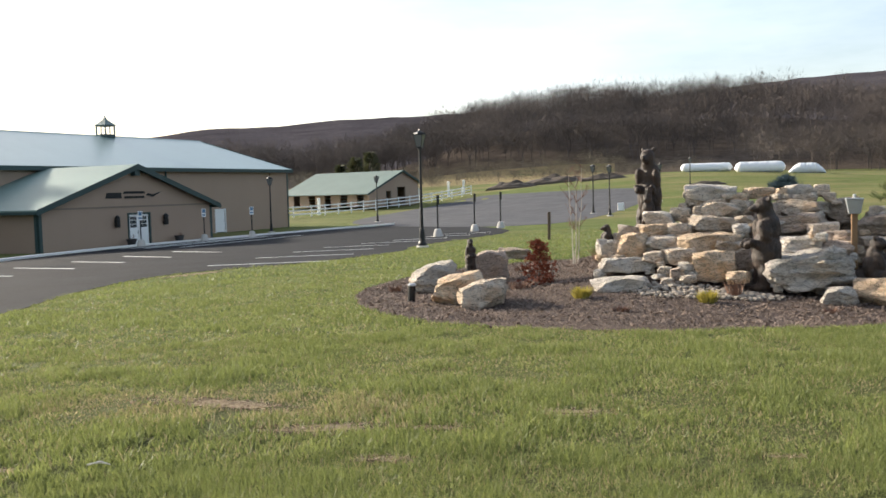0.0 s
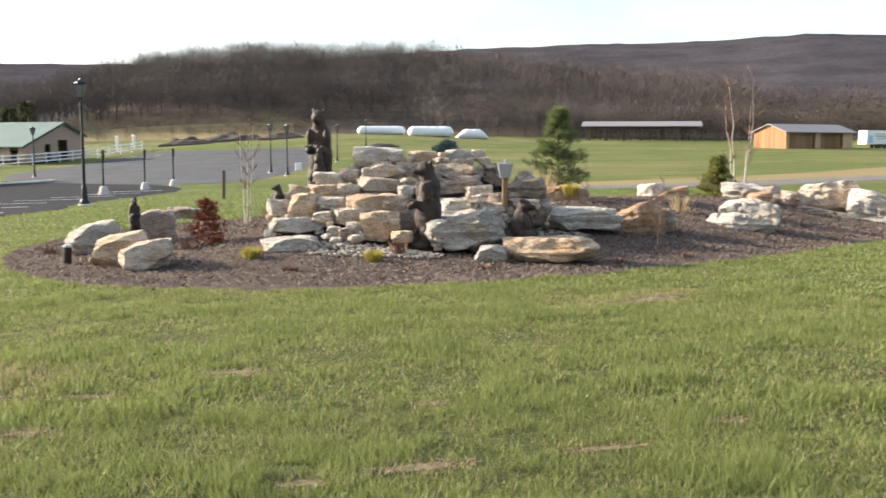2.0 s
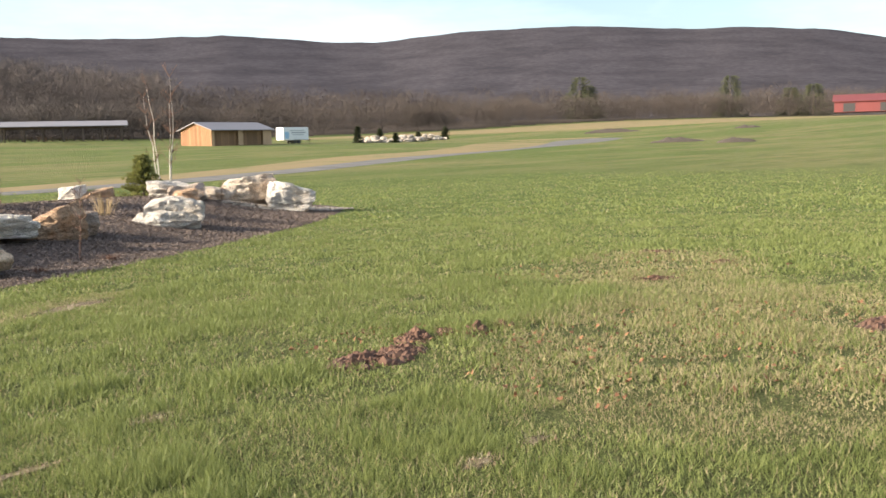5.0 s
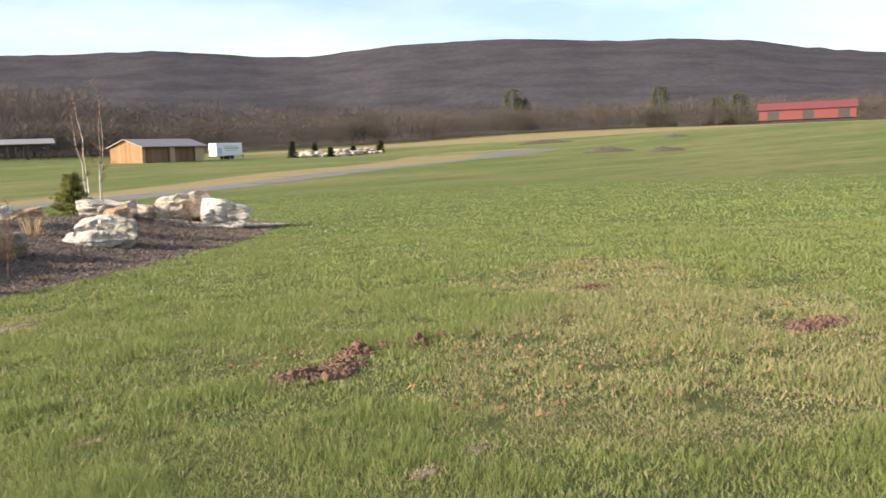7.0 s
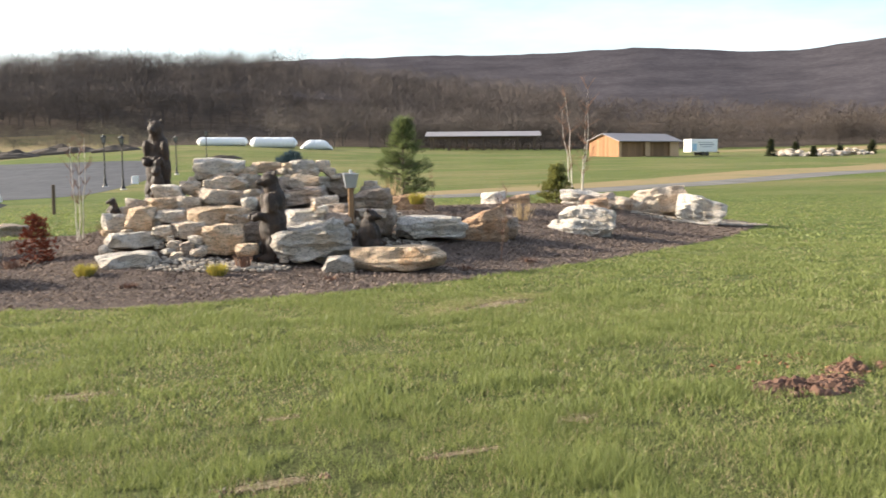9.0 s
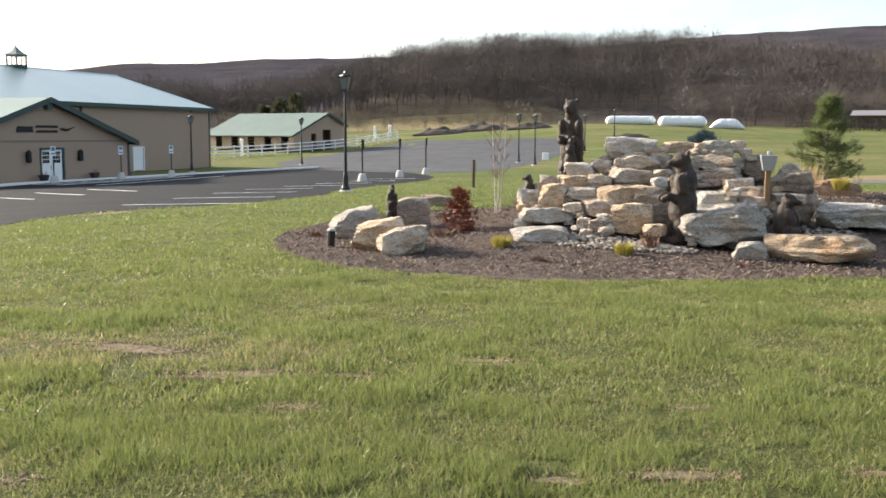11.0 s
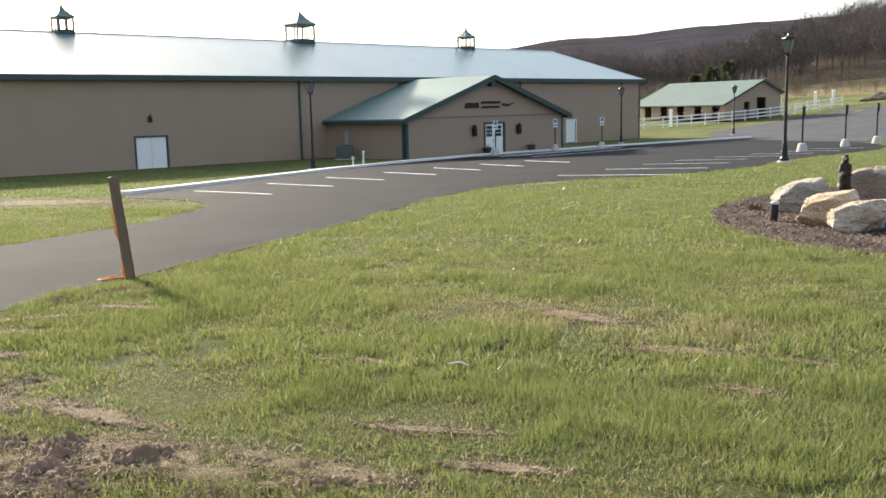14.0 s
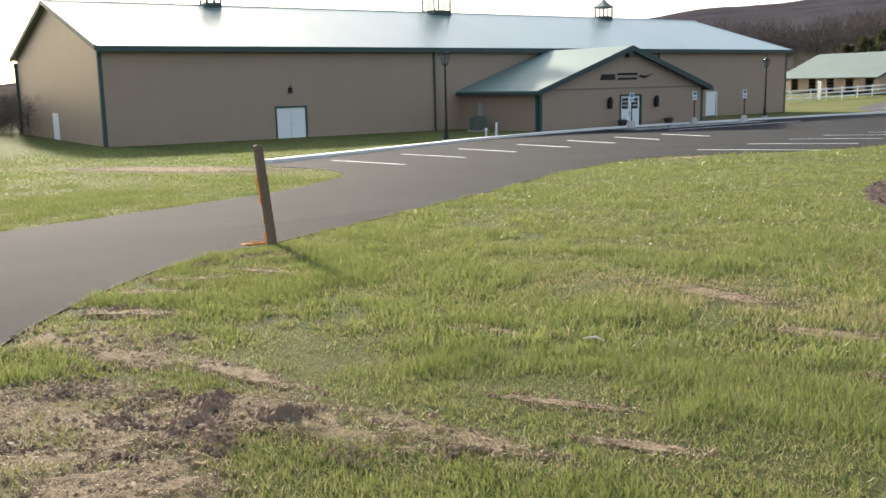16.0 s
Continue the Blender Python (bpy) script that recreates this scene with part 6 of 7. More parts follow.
def blotch(name, cx, cy, rx, ry, turn, material, label, rough=.010):
    """A bare patch in the lawn: a fine sheet that frays out at its rim."""
    c, s = math.cos(radians(turn)), math.sin(radians(turn))
    rx, ry = rx * 1.5, ry * 1.6
    nu, nv = max(8, int(rx / .09)), max(6, int(ry / .09))
    U, V = np.meshgrid(np.linspace(-1, 1, nu), np.linspace(-1, 1, nv), indexing="ij")
    X, Y = cx + U * rx * c - V * ry * s, cy + U * rx * s + V * ry * c
    rim = np.clip(1 - np.sqrt(U * U + V * V), 0, 1)
    bumps = np.array([noise.noise(Vector((x * 6, y * 6, 0))) for x, y in zip(X.ravel(), Y.ravel())]).reshape(X.shape)
    Z = top(X, Y) + .006 + rough * np.clip(bumps + .35, 0, 1.2) * np.clip(rim * 2.2 - .1, 0, 1)
    verts = list(zip(X.ravel(), Y.ravel(), Z.ravel()))
    road = inside(X, Y, DRIVE)
    faces = [(i * nv + j, (i + 1) * nv + j, (i + 1) * nv + j + 1, i * nv + j + 1) for i in range(nu - 1) for j in range(nv - 1)
             if rim[i:i + 2, j:j + 2].max() > 0 and road[i:i + 2, j:j + 2].max() < -.02]
    ob = mesh_object(name, verts, faces, material, smooth=True)
    ob.data.attributes.new("rim", "FLOAT", "POINT").data.foreach_set("value", rim.ravel().astype(np.float32))
    PATCHES.append(np.array([(cx + rx * .72 * math.cos(a) * c - ry * .72 * math.sin(a) * s, cy + rx * .72 * math.cos(a) * s + ry * .72 * math.sin(a) * c) for a in [k * .3927 for k in range(16)]]))
    ROUGH.append(rough)
    return tagged(ob, label, "soil", kind="structure")


blotch("bare_patch", -4.45, 6.55, .85, .20, -4, M_BAREPATCH, "strip of bare dry soil in the lawn")
blotch("bare_patch", -3.15, 5.95, .55, .17, 20, M_BAREPATCH, "strip of bare dry soil in the lawn")
blotch("bare_patch", 2.5, 10.65, .75, .18, 38, M_BAREPATCH, "strip of bare dry soil in the lawn")
blotch("bare_patch", -1.5, 6.85, .3, .10, 10, M_BAREPATCH, "small bare patch in the lawn")
blotch("bare_patch", -2.4, 5.25, .2, .08, 10, M_BAREPATCH, "small bare patch in the lawn")
for cx, cy, rx, ry in (
    (-1.49, 6.71, 0.22, 0.07),
    (-0.04, 4.63, 0.30, 0.09),
    (-0.56, 4.41, 0.22, 0.07),
    (-2.38, 6.12, 0.30, 0.09),
    (1.04, 4.96, 0.30, 0.06),
    (0.01, 5.91, 0.18, 0.05),
    (1.82, 5.48, 0.12, 0.05),
    (-4.78, 6.65, 0.20, 0.09),
    (-1.52, 6.86, 0.25, 0.06),
    (-2.68, 7.13, 0.20, 0.05),
    (-2.39, 5.29, 0.16, 0.06),
    (-4.72, 4.46, 0.20, 0.06),
    (-5.03, 4.28, 0.15, 0.06),
    (1.88, 5.52, 0.15, 0.06),
    (2.94, 3.60, 0.14, 0.08),
    (3.38, 3.69, 0.12, 0.06),
    (5.21, 4.02, 0.12, 0.06),
):
    blotch("bare_patch", cx, cy, rx, ry, 14, M_BAREPATCH, "small bare patch in the lawn")
blotch("bare_patch", -3.5, 2.85, .75, .13, 12, M_STRAWSOIL, "strip of straw and soil in the lawn")
blotch("bare_patch", -3.4, 3.6, .45, .07, 25, M_STRAWSOIL, "strip of straw and soil in the lawn")
blotch("bare_patch", -2.75, 3.4, .35, .08, 25, M_STRAWSOIL, "strip of straw and soil in the lawn")
blotch("bare_verge", -6.75, 2.15, 1.05, .36, 38, M_STRAWSOIL, "bare verge with straw beside the drive", .03)
blotch("bare_verge", -5.0, 1.6, .85, .55, 12, M_STRAWSOIL, "bare verge with straw beside the drive", .03)
blotch("bare_verge", -4.2, 1.35, .8, .45, 25, M_STRAWSOIL, "bare verge with straw beside the drive", .03)
blotch("bare_verge", -5.9, 2.35, .55, .2, 20, M_STRAWSOIL, "bare verge with straw beside the drive", .03)
blotch("bare_verge", -4.35, 2.35, .6, .3, 20, M_STRAWSOIL, "rutted bare verge beside the drive", .04)
blotch("bare_verge", -7.95, 3.3, .45, .16, 48, M_STRAWSOIL, "bare verge with straw beside the drive", .02)
blotch("bare_verge", -5.25, 2.62, .85, .12, 10, M_STRAWSOIL, "band of pale straw and soil beside the verge", .03)
blotch("bare_verge", -3.85, 2.45, .55, .16, 18, M_STRAWSOIL, "band of pale straw and soil beside the verge", .03)
blotch("bare_verge", -8.35, 3.75, .55, .13, 50, M_STRAWSOIL, "bare verge with straw beside the drive", .03)
blotch("bare_verge", -7.35, 2.75, .7, .16, 40, M_STRAWSOIL, "bare verge with straw beside the drive", .03)
blotch("bare_verge", -8.05, 4.6, .5, .12, 20, M_BAREPATCH, "strip of bare soil beside the marker post")
blotch("bare_verge", -8.85, 5.05, .45, .2, 55, M_BAREPATCH, "bare soil at the drive edge")
blotch("bare_verge", -15.5, 22.3, 1.6, .35, 80, M_BAREPATCH, "dry soil at the drive edge")
blotch("bare_verge", -20.5, 15.4, 2.2, .8, 20, M_BAREPATCH, "dry soil at the end of the car park")
blotch("bare_verge", -27, 12.4, 5.5, 1.5, 14, M_BAREPATCH, "worn dry strip in the lawn beside the drive")
for cx, cy, rx, ry, turn in ((6.6, 4.8, 3.4, 2.2, 30), (-27, 11.5, 9, 1.6, 14), (-4.3, 6.5, 2.0, .9, 8), (2.4, 10.8, 1.6, .5, 38), (-19.8, 15.2, 2.6, 1.0, 25), (9.5, 8.5, 2.5, 1.6, 40)):
    c, s = math.cos(radians(turn)), math.sin(radians(turn))
    WORN.append(rounded([(cx + rx * math.cos(a) * c - ry * math.sin(a) * s, cy + rx * math.cos(a) * s + ry * math.sin(a) * c) for a in [k * .5236 for k in range(12)]], 1))


def soil_mound(x, y, rx, ry, tall, seed, material, turn=0.0):
    rng = random.Random(seed)
    bm = bmesh.new()
    n = 30
    off = Vector((rng.uniform(0, 50), rng.uniform(0, 50), 0))
    g = [[None] * (n + 1) for _ in range(n + 1)]
    for i in range(n + 1):
        for j in range(n + 1):
            u, v = -1 + 2 * i / n, -1 + 2 * j / n
            f = max(0.0, 1 - (u * u + v * v))
            lump = noise.noise(Vector((u * rx * 7, v * ry * 7, 0)) + off) * .5 + noise.noise(Vector((u * rx * 18, v * ry * 18, 3)) + off) * .5 + noise.noise(Vector((u * rx * 45, v * ry * 45, 6)) + off) * .35
            g[i][j] = bm.verts.new((u * rx, v * ry, -.03 + tall * math.sqrt(f) * max(.05, .75 + lump) * (1 if f > 0 else 0)))
    for i in range(n):
        for j in range(n):
            bm.faces.new((g[i][j], g[i + 1][j], g[i + 1][j + 1], g[i][j + 1]))
    for _ in range(60):
        a, r = rng.uniform(0, 6.28), rng.uniform(.2, 1.25)
        s = rng.uniform(.006, .020)
        bmesh.ops.create_icosphere(bm, subdivisions=1, radius=s, matrix=Matrix.Translation((rx * r * math.cos(a), ry * r * math.sin(a), tall * .5 * max(0, 1 - r) + s * .3)))
    ob = part("soil_mound", bm, material, None)
    ob.matrix_world = pose(x, y, h(x, y), rz=turn)
    tagged(ob, "fresh reddish heap of crumbly dug soil on the lawn" if material is M_SOIL else "crumbly brown dug soil at the drive edge", "soil heap", "dug soil heaps")


for i, (x, y, rx, ry, tall) in enumerate(((3.65, 6.0, .42, .26, .10), (4.05, 6.15, .26, .2, .09), (4.38, 6.5, .22, .17, .11), (4.75, 6.55, .15, .12, .08), (5.0, 6.47, .2, .15, .10), (5.3, 6.45, .17, .12, .08),
                                          (10.8, 9.75, .34, .26, .08), (8.6, 7.7, .28, .2, .06), (10.5, 8.25, .18, .12, .06), (7.9, 4.3, .5, .25, .09))):
    soil_mound(x, y, rx, ry, tall, 70 + i, M_SOIL, 20 * i)
for i, (x, y, rx, ry, tall) in enumerate(((-4.4, 2.0, .26, .2, .08), (-4.75, 1.75, .22, .16, .07), (-4.25, 2.42, .2, .13, .12), (-5.5, 1.75, .2, .14, .05), (-7.5, 2.9, .2, .1, .04), (-4.15, 2.0, .16, .12, .07), (-5.0, 2.1, .16, .12, .05), (-5.9, 2.0, .16, .1, .04), (-9.0, 5.0, .35, .14, .07), (-8.9, 4.3, .3, .12, .06), (-4.7, 2.25, .2, .14, .10), (-3.6, 2.35, .15, .1, .06), (-3.25, 2.75, .13, .09, .05))):
    soil_mound(x, y, rx, ry, tall, 90 + i, M_BROWN, 33 * i)


def stick_on_lawn():
    bm = bmesh.new()
    rod(bm, (-.08, 0, .02), (0, .015, .035), .006, .008, 6)
    rod(bm, (0, .015, .035), (.07, -.01, .025), .008, .004, 6)
    ob = part("stick", bm, M_BIRCH, None)
    ob.matrix_world = pose(-4.03, 4.59, h(-4.03, 4.59) + .03, rz=20)
    tagged(ob, "short pale dry stick lying on the lawn", "stick")


stick_on_lawn()


def scatter_litter():
    """Straw and crumbs of earth that lie on the bare patches."""
    rng = np.random.default_rng(31)
    straw, crumbs = [], []
    for p, rough in zip(PATCHES, ROUGH):
        lo, hi = p.min(0), p.max(0)
        near = min(1.0, 6.0 / max(1.0, float(np.hypot(*p.mean(0)))))
        n = int(np.prod(hi - lo) * 560 * near * near)
        x, y = rng.uniform(lo[0], hi[0], n), rng.uniform(lo[1], hi[1], n)
        keep = (inside(x, y, p) > -.08) & (inside(x, y, DRIVE) < 0)
        x, y = x[keep], y[keep]
        z, n = top(x, y) + .012 + rough * .55 * np.clip(inside(x, y, p) * 4, 0, 1), keep.sum()
        a, L, w = rng.uniform(0, 6.28, n), rng.uniform(.012, .045, n), rng.uniform(.0014, .0036, n)
        dx, dy, up = np.cos(a) * L, np.sin(a) * L, rng.uniform(0, .03, n)
        straw.append(np.stack([np.stack([x - np.sin(a) * w, y + np.cos(a) * w, z], 1), np.stack([x + np.sin(a) * w, y - np.cos(a) * w, z], 1), np.stack([x + dx, y + dy, z + up], 1)], 1).reshape(-1, 3))
        k = rng.random(n) < .45
        x, y, z = x[k], y[k], z[k] - .012
        s = rng.uniform(.005, .02, len(x)) * np.where(rng.random(len(x)) < .12, 1.8, 1)
        jit = rng.uniform(.6, 1.3, (len(x), 5))
        t = rng.uniform(0, 6.28, len(x))
        ring = [np.stack([x + np.cos(t + i * 1.571) * s * jit[:, i], y + np.sin(t + i * 1.571) * s * jit[:, i], z], 1) for i in range(4)]
        tip = np.stack([x, y, z + s * jit[:, 4] * .45 + .008], 1)
        for i in range(4):
            crumbs.append(np.stack([ring[i], ring[(i + 1) % 4], tip], 1).reshape(-1, 3))
    fast_mesh("straw_litter", np.vstack(straw), 3, M_LITTER, "loose pale straw on the bare patches", "straw")
    fast_mesh("earth_crumbs", np.vstack(crumbs), 3, M_CRUMB, "loose crumbs of brown earth on the bare patches", "soil")


M_LITTER = make_leaf("straw_litter", (0.30, 0.24, 0.15), (0.66, 0.56, 0.40), .8, .2)
M_CRUMB = make_leaf("earth_crumb", (0.10, 0.06, 0.042), (0.30, 0.20, 0.135), 1.0)


def scatter_leaves():
    """Reddish crumbs of soil and leaf over the thin turf."""
    rng = np.random.default_rng(33)
    P = []
    for cx, cy, rx, ry, n in ((6.4, 4.6, 2.6, 1.6, 420), (9.5, 8.6, 2.6, 1.5, 200), (4.3, 6.6, 1.2, .5, 120)):
        a, r = rng.uniform(0, 6.28, n), np.sqrt(rng.random(n))
        x, y = cx + rx * r * np.cos(a), cy + ry * r * np.sin(a)
        z, s, t = top(x, y) + .035, rng.uniform(.008, .026, n), rng.uniform(0, 6.28, n)
        c = [np.stack([x + np.cos(t + k) * s, y + np.sin(t + k) * s * .7, z + rng.normal(0, .01, n)], 1) for k in (0, 1.57, 3.14, 4.71)]
        P.append(np.stack(c, 1).reshape(-1, 3))
    fast_mesh("soil_crumbs", np.vstack(P), 4, M_RUST, "reddish crumbs of soil and leaf on the thin lawn", "soil")


M_RUST = make_leaf("rusty_crumb", (0.14, 0.065, 0.035), (0.32, 0.16, 0.085), .95)
scatter_litter()
scatter_leaves()

# ---- bare woods on the rise and along the fields ----
def tree_form(seed, twiggy=1.0):
    """Limb segments (p, q, r, s) of a bare broadleaf tree of unit height."""
    rng = random.Random(seed)
    seg = []

    def grow(p, d, L, r, depth):
        q = p + d * L
        seg.append((p, q, r, r * .62))
        if depth == 0:
            return
        n = 3 if depth > 1 else int(3 * twiggy)
        for _ in range(n):
            e = (d + Vector((rng.gauss(0, .62), rng.gauss(0, .62), rng.gauss(.12, .34)))).normalized()
            grow(p.lerp(q, rng.uniform(.6, 1.0)), e, L * rng.uniform(.52, .78), r * .55, depth - 1)

    trunk = rng.uniform(.14, .30)
    seg.append((Vector((0, 0, -.05)), Vector((0, 0, trunk)), .009, .008))
    for _ in range(3):
        grow(Vector((0, 0, trunk * rng.uniform(.75, 1))), Vector((rng.gauss(0, .32), rng.gauss(0, .32), 1)).normalized(), .25, .0065, 3)
    return seg


def form_arrays(seg):
    out = []
    for p, q, r, s in seg:
        d = (q - p).normalized()
        a = d.orthogonal().normalized()
        b = d.cross(a)
        if r < .0022:
            out += [p - a * r, p + a * r, q + a * s, q - a * s]
            continue
        ring = [(a * math.cos(t) + b * math.sin(t)) for t in (0, 2.094, 4.189)]
        for i in range(3):
            j = (i + 1) % 3
            out += [p + ring[i] * r, p + ring[j] * r, q + ring[j] * s, q + ring[i] * s]
    return np.array([v[:] for v in out])


def wood(name, spots, forms, label, material, seed, corners=4):
    rng = np.random.default_rng(seed)
    P = []
    for x, y, z, tall, wide in spots:
        f = forms[rng.integers(len(forms))]
        a = rng.uniform(0, 6.28)
        c, s = math.cos(a), math.sin(a)
        P.append(np.stack([x + (f[:, 0] * c - f[:, 1] * s) * wide, y + (f[:, 0] * s + f[:, 1] * c) * wide, z + f[:, 2] * tall], 1))
    return fast_mesh(name, np.vstack(P), corners, material, label, "woods")


def puff_form(seed, n, low, up=.8, fine=1.0):
    """A haze of twigs: thin slivers through a rounded crown of unit height; low is its foot."""
    rng = random.Random(seed)
    out = []
    lumps = [(Vector((rng.gauss(0, .19), rng.gauss(0, .19), rng.uniform(low + .18, .80))), rng.uniform(.13, .25)) for _ in range(8)]
    for _ in range(n):
        d = Vector((rng.gauss(0, 1), rng.gauss(0, 1), rng.gauss(0, 1))).normalized()
        c, big = lumps[rng.randrange(8)]
        p = c + d * rng.random() ** .4 * big
        p.z = max(p.z, low * rng.random())
        v = (d * 1.3 + Vector((rng.gauss(0, .5), rng.gauss(0, .5), up))).normalized() * rng.uniform(.05, .15)
        s = v.orthogonal().normalized()
        s.rotate(Matrix.Rotation(rng.uniform(0, 6.28), 3, v))
        s *= rng.uniform(.0013, .0034) * fine
        out += [p - s, p + s, p + v]
    return np.array([q[:] for q in out])


def plant_woods():
    forms = [form_arrays(tree_form(s)) for s in range(7)]
    crowns = [puff_form(s, 360, .22, .9) for s in range(6)]
    bushes = [puff_form(s + 20, 300, .0, .8, 1.2) for s in range(6)]
    rng = np.random.default_rng(11)

    def spot(az, r, tall, wide):
        x, y = r * math.sin(radians(az)), r * math.cos(radians(az))
        return (x, y, float(land(x, y)), tall, wide)

    # crown of the rise
    bare, hazy = [], []
    for k in range(1500):
        az = rng.uniform(-33, 18)
        r = 352 - (94 if az < -1 else 140) * rng.random() ** 1.1
        tall = rng.uniform(9, 16) * (0.7 if r < 250 else 1)
        if k % 2 == 0:
            bare.append(spot(az, r, tall * 1.04, tall * rng.uniform(.75, 1.15)))
        hazy.append(spot(az + rng.normal(0, .1), r, tall, tall * rng.uniform(.8, 1.2)))
    for az in np.arange(-34, 17, .24):
        r, tall = rng.uniform(330, 372), rng.uniform(8, 15) + 4.5 * rng.random() ** 4
        bare.append(spot(az, r, tall, tall * rng.uniform(.7, 1.1)))
        hazy.append(spot(az, r, tall, tall * rng.uniform(.7, 1.1)))
    wood("woods_on_rise", bare, forms, "dense bare grey-brown broadleaf woods on the rise", M_TREE, 1)
    wood("twigs_on_rise", hazy, crowns, "fine grey-brown twigs of the woods on the rise", M_TREE, 5, 3)
    # along the far field edge and up the slope behind it
    bare, hazy = [], []
    for k in range(2300):
        az = rng.uniform(5, 74)
        edge = float(np.interp(az, [5, 24, 34, 41, 48, 74], [222, 224, 242, 276, 296, 300]))
        r = edge + 260 * rng.random() ** 2.2
        tall = rng.uniform(4.5, 8.5) * (1 if r < edge + 40 else 1.45)
        hazy.append(spot(az, r, tall, tall * rng.uniform(1.0, 1.7)))
        if k % 6 == 0:
            tall *= 1.15
            bare.append(spot(az, r, tall, tall * rng.uniform(.8, 1.2)))
    wood("field_edge_woods", bare, forms, "bare trees along the far field edge", M_BRUSH, 2)
    wood("field_edge_brush", hazy, bushes, "hazy bare brush along the far field edge", M_BRUSH, 6, 3)
    bare, hazy = [], []
    for k in range(420):
        az, r = rng.uniform(-37, -3), 165 + 90 * rng.random() ** .7
        tall = rng.uniform(2.0, 5.5) * (1 if az < -8 else .6)
        hazy.append(spot(az, r, tall, tall * rng.uniform(1.0, 1.7)))
        if k % 4 == 0:
            bare.append(spot(az, r, tall * 1.2, tall * rng.uniform(.9, 1.3)))
    wood("scrub_trees", bare, forms, "bare small trees behind the car park", M_BRUSH, 3)
    wood("brush_belt", hazy, bushes, "bare scrub behind the car park", M_SCRUB, 7, 3)
    bare = []
    for k in range(900):
        az, r, tall = rng.uniform(-68, -34), rng.uniform(230, 420), rng.uniform(8, 14)
        if k > 120:
            az, r, tall = rng.uniform(-88, -72.6), rng.uniform(70, 130), rng.uniform(2.4, 3.4)
        bare.append(spot(az, r, tall, tall * rng.uniform(.8, 1.3)))
    wood("distant_woods", bare, forms, "bare woods beyond the long hall", M_TREE, 4)
    wood("distant_brush", bare, bushes, "fine twigs of the woods beyond the long hall", M_TREE, 8, 3)


M_SCRUB = make_leaf("pale_scrub", (0.12, 0.10, 0.072), (0.21, 0.175, 0.125), .95)
M_BRUSH = make_leaf("bare_brush", (0.052, 0.043, 0.038), (0.094, 0.077, 0.066), .95, 0.0, 0.09)
plant_woods()


# paler copy of the evergreen colour, with distance haze put into it
M_FARGREEN = make_leaf("hazy_evergreen", (0.045, 0.052, 0.026), (0.105, 0.105, 0.055), 0.9, 0.25)


def evergreen(x, y, tall, wide, seed):
    z = float(land(x, y))
    rng = random.Random(seed)
    ob = empty("evergreen_tree", pose(x, y, z - .2), "dark evergreen tree at the edge of the woods", "tree", "evergreens in the woods")
    bm = bmesh.new()
    rod(bm, (0, 0, 0), (0, 0, tall * .8), .2, .06, 6)
    part("trunk", bm, M_BARK, ob)
    bm = bmesh.new()
    for _ in range(1900):
        f = rng.random() ** 1.3
        a = rng.uniform(0, 6.28)
        r = wide / 2 * (1.15 - f) ** .6 * rng.uniform(.3, 1) * (1 + .3 * math.sin(3 * a + 9 * f + seed))
        p = Vector((r * math.cos(a), r * math.sin(a), tall * (.02 + .98 * f)))
        v = Vector((math.cos(a), math.sin(a), rng.uniform(-.2, .7))).normalized() * rng.uniform(.4, .9)
        s = v.orthogonal().normalized() * rng.uniform(.12, .3)
        bm.faces.new([bm.verts.new(c) for c in (p - s, p + s, p + v)])
    part("crown", bm, M_FARGREEN, ob)


for az, r, tall, wide in ((-24.8, 200, 7.5, 4.5), (-23.9, 205, 8.5, 5), (-25.7, 203, 6, 3.5), (42.4, 318, 14, 12), (42.9, 320, 11, 10), (51.1, 312, 13, 10), (54.4, 322, 9, 9), (55.6, 320, 10, 10)):
    evergreen(r * math.sin(radians(az)), r * math.cos(radians(az)), tall, wide, int(az * 10))


# ---- the far rock garden and spoil in the field ----
M_RUBBLE = make_leaf("pale_rubble", (0.20, 0.16, 0.125), (0.66, 0.57, 0.46), 0.9)
scatter_stones("far_stones", "heap of pale boulders in the field", [(81.5, 140.2, 4.2, 1.6, 150), (87.5, 140.8, 4, 1.6, 130), (94, 144, 4, 1.5, 60)], M_RUBBLE, 9, .22, .7, 1.3)
for i, (x, y, tall) in enumerate(((76.4, 138.3, 2.7), (83, 136.9, 1.5), (99.6, 146.3, 2.3), (94, 147, 1.4), (84, 144, 2.2))):
    conifer("small_evergreen", "small dark evergreen planted by the far stones", x, y, h(x, y), tall, tall * .55, M_EVERGREEN, 200 + i, 8, False, 6, .35, .05, .06)


def spoil_heap(x, y, rx, ry, tall, seed, turn=0.0):
    rng = random.Random(seed)
    bm = bmesh.new()
    n = 20
    off = Vector((rng.uniform(0, 50), rng.uniform(0, 50), 0))
    g = []
    for i in range(n + 1):
        row = []
        for j in range(n + 1):
            u, v = -1 + 2 * i / n, -1 + 2 * j / n
            f = max(0.0, 1 - (u * u + v * v))
            row.append(bm.verts.new((u * rx, v * ry, -.3 + tall * f * (.8 + .7 * noise.noise(Vector((u * 3, v * 3, 0)) + off)) + (.3 if f > 0 else 0))))
        g.append(row)
    for i in range(n):
        for j in range(n):
            bm.faces.new((g[i][j], g[i + 1][j], g[i + 1][j + 1], g[i][j + 1]))
    ob = part("earth_mound", bm, M_SPOIL, None)
    ob.matrix_world = pose(x, y, h(x, y), rz=turn)
    tagged(ob, "low heap of brown earth and brush at the field edge", "earth heap", "earth heaps")


M_SPOIL = plain("spoil_earth", (0.072, 0.058, 0.047), 1.0, grain=2, vary=.4, bump=.9, local=False)
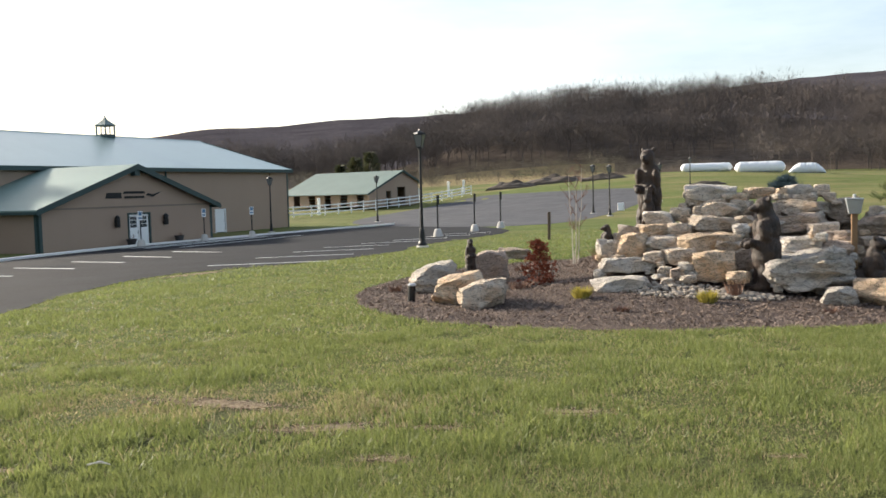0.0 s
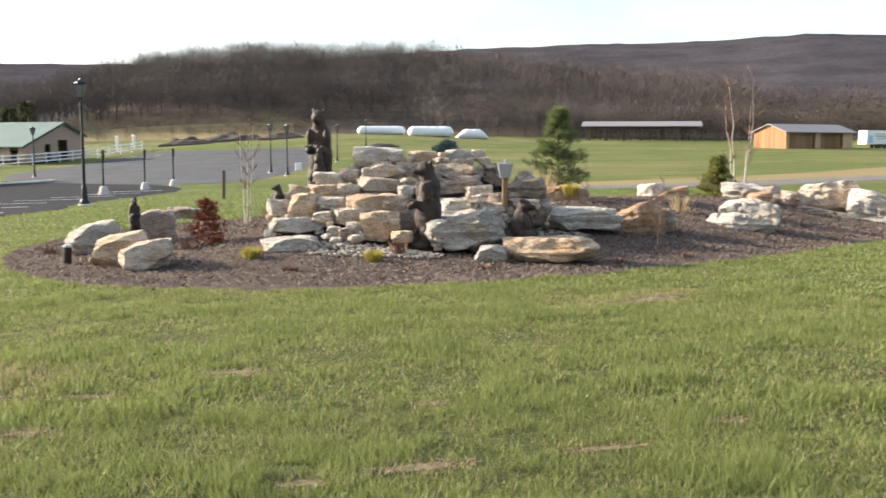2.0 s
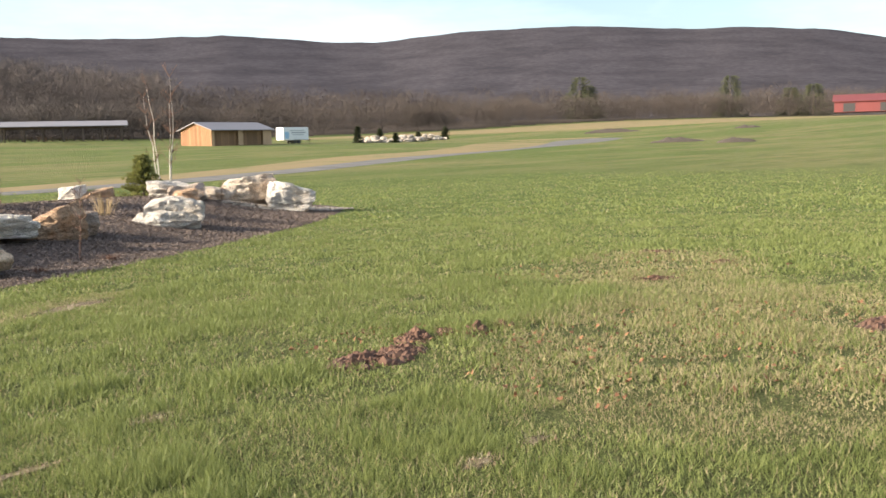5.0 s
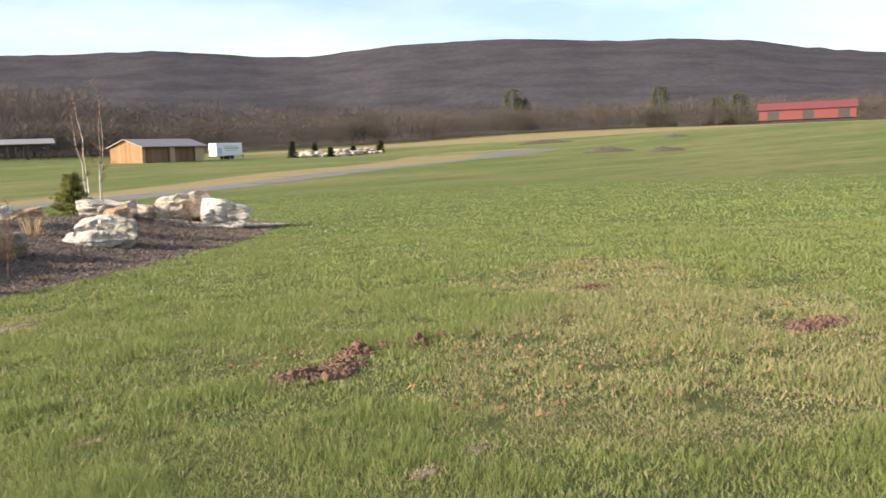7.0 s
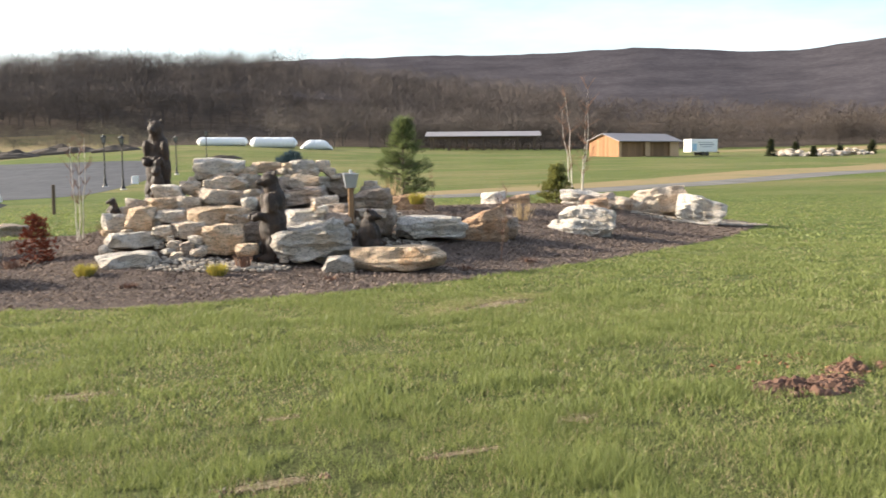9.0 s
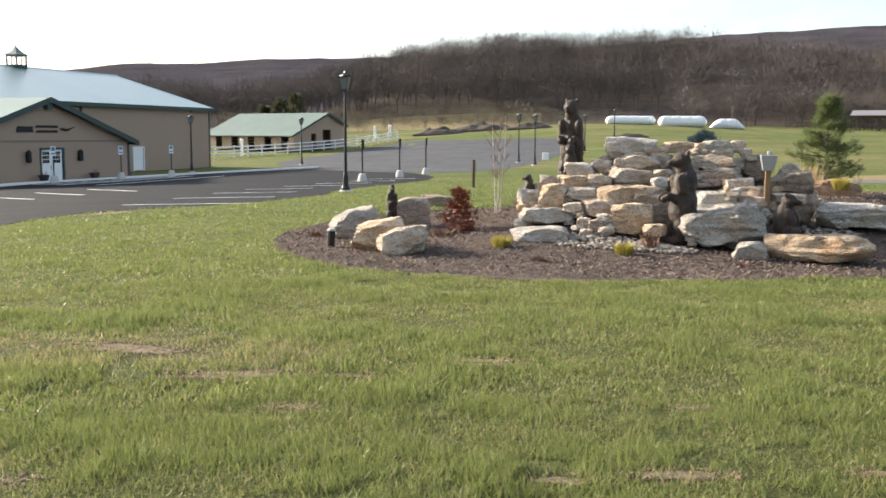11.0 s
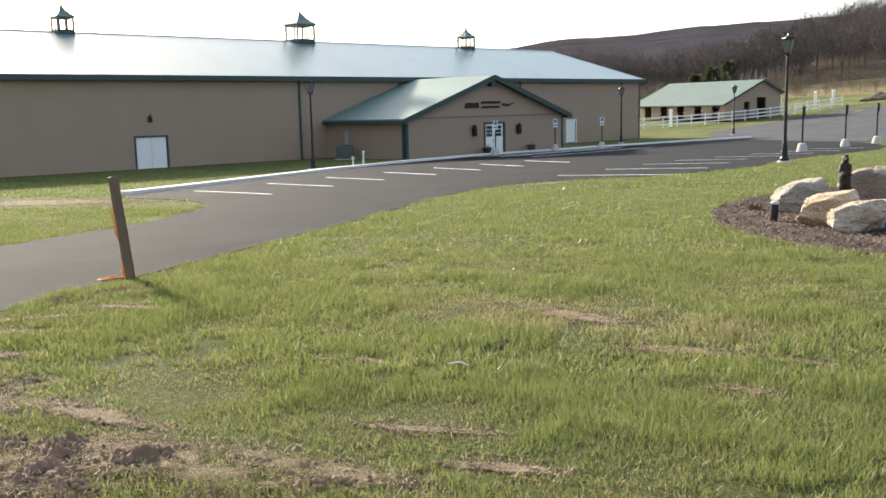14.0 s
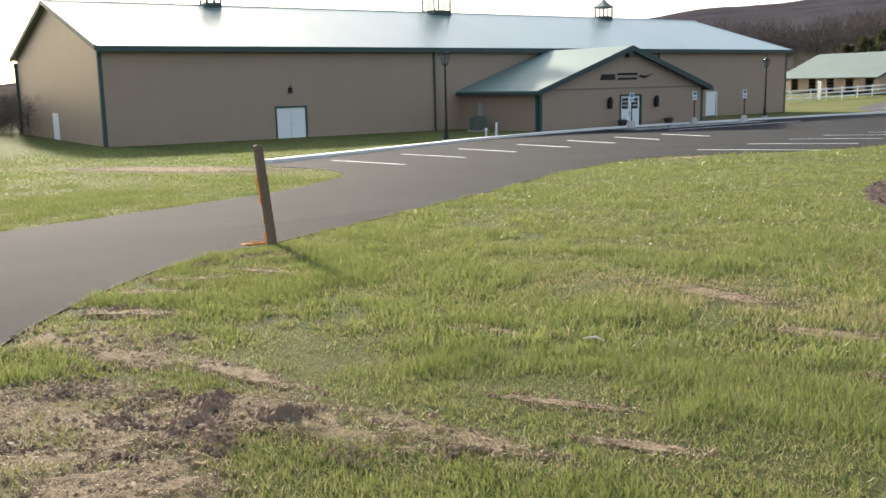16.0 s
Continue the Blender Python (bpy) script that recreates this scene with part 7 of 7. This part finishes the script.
for i, (x, y, rx, ry, tall) in enumerate(((-39.7, 146.5, 4.5, 2, 1.1), (-32.7, 149.6, 6, 2.2, 1.3), (-24.5, 145.7, 4, 1.6, .9), (93.1, 83.2, 3.8, .7, .6), (92.0, 73.0, 2.6, .7, .6), (127.5, 130, 6, .9, .7), (139, 108, 2.6, .8, .5), (-8, 128, 2.5, .9, .5))):
    spoil_heap(x, y, rx, ry, tall, 300 + i, -35 if x > 50 else 0)


# ---- grass blades ----
def soft_noise(x, y, size, seed):
    """Smooth random field between -1 and 1, with cells of the given size."""
    table = np.random.default_rng(seed).uniform(-1, 1, (64, 64))
    u, v = x / size, y / size
    i, j = np.floor(u).astype(int), np.floor(v).astype(int)
    a, b = u - i, v - j
    a, b = a * a * (3 - 2 * a), b * b * (3 - 2 * b)
    t = lambda p, q: table[p % 64, q % 64]
    return (t(i, j) * (1 - a) + t(i + 1, j) * a) * (1 - b) + (t(i, j + 1) * (1 - a) + t(i + 1, j + 1) * a) * b


def grow_grass():
    rng = np.random.default_rng(21)
    sets = {"green": [], "straw": []}
    for r0, r1, per, wide, tall, az0, az1 in ((1.9, 6.0, 9000, .0030, .056, -84, 70), (6.0, 12.0, 4300, .0055, .059, -84, 70), (12.0, 24.0, 1350, .0092, .056, -84, 70), (24.0, 62.0, 130, .022, .062, -84, 70),
                                              (0.0, 1.9, 3000, .005, .056, -84, 276), (1.9, 9.0, 700, .008, .056, 70, 276)):
        area = .5 * radians(az1 - az0) * (r1 * r1 - r0 * r0)
        n = int(area * per)
        r = np.sqrt(rng.uniform(r0 * r0, r1 * r1, n))
        az = np.radians(rng.uniform(az0, az1, n))
        x, y = r * np.sin(az), r * np.cos(az)
        fade = np.clip((60 - r) / 34, 0, 1) if az0 < 0 else np.clip((9 - r) / 5, 0, 1)
        clump = .7 * soft_noise(x, y, .75, 1) + .5 * soft_noise(x, y, .22, 2) + .25 * soft_noise(x, y, 2.6, 3)
        if r0 == 12.0:
            fade = fade * (1 - .62 * (r - 12) / 12)
        keep = rng.random(n) < np.clip(.75 + clump * .45, .3, 1) * fade
        x, y, clump = x[keep], y[keep], clump[keep]
        keep = (inside(x, y, BED) < -.02 + .08 * rng.random(len(x))) & (inside(x, y, DRIVE) < .06 * rng.random(len(x)) - .03) & (inside(x, y, LOT) < 0)
        thin, worn = np.ones(len(x)), np.zeros(len(x))
        for p, rough in zip(PATCHES, ROUGH):
            box_in = (x > p[:, 0].min()) & (x < p[:, 0].max()) & (y > p[:, 1].min()) & (y < p[:, 1].max())
            if box_in.any():
                d = inside(x[box_in], y[box_in], p)
                bunch = soft_noise(x[box_in], y[box_in], .38, 6) + .5 * soft_noise(x[box_in], y[box_in], .15, 7) > .02
                thin[box_in] = np.where(d > 0, np.where(bunch & (rough > .02), .95, np.clip(.72 - d * 4.0, .12, .72)), thin[box_in])
                worn[box_in] = np.where(d > 0, np.where(bunch, .15, .5), worn[box_in])
        for p in WORN:
            box_in = (x > p[:, 0].min()) & (x < p[:, 0].max()) & (y > p[:, 1].min()) & (y < p[:, 1].max())
            if box_in.any():
                d = inside(x[box_in], y[box_in], p)
                worn[box_in] = np.maximum(worn[box_in], np.clip(d * 1.0, 0, .45))
        hollow = np.clip((soft_noise(x, y, .15, 4) + .8 * soft_noise(x, y, .38, 5) + .35 * soft_noise(x, y, 1.3, 8) - .72) * 2.6, 0, .85)
        tread = soft_noise(x, y, .55, 9) + .7 * soft_noise(x + .6 * y, y * 2.2, .9, 10)
        keep &= rng.random(len(x)) < thin * (1 - hollow)
        x, y, clump, worn, tread = x[keep], y[keep], clump[keep], worn[keep], tread[keep]
        n = len(x)
        z = top(x, y) - .004
        hgt = tall * rng.uniform(.45, 1.3, n) * np.clip(.97 + clump * .55, .5, 1.7) * np.clip(1.05 + .35 * tread, .55, 1.5) * (1 - .4 * worn)
        a = rng.uniform(0, 6.28, n)
        lean = rng.uniform(.1, .9, n) * hgt
        w = wide * rng.uniform(.6, 1.3, n)
        b = rng.uniform(0, 6.28, n)
        lx, ly = np.cos(a) * lean, np.sin(a) * lean
        wx, wy = np.cos(b) * w, np.sin(b) * w
        P = np.stack([np.stack([x - wx, y - wy, z], 1), np.stack([x + wx, y + wy, z], 1),
                      np.stack([x + lx, y + ly, z + hgt * (1 - .25 * lean / hgt)], 1)], 1)
        dry = rng.random(n) < np.clip(.09 - clump * .2 - .10 * tread, .02, .5) + worn
        sets["green"].append(P[~dry].reshape(-1, 3))
        sets["straw"].append(P[dry].reshape(-1, 3))
    fast_mesh("lawn_grass", np.vstack(sets["green"]), 3, M_BLADE, "green spring lawn grass", "grass")
    fast_mesh("dry_lawn_grass", np.vstack(sets["straw"]), 3, M_STRAW, "straw-coloured dry blades in the lawn", "grass")


grow_grass()
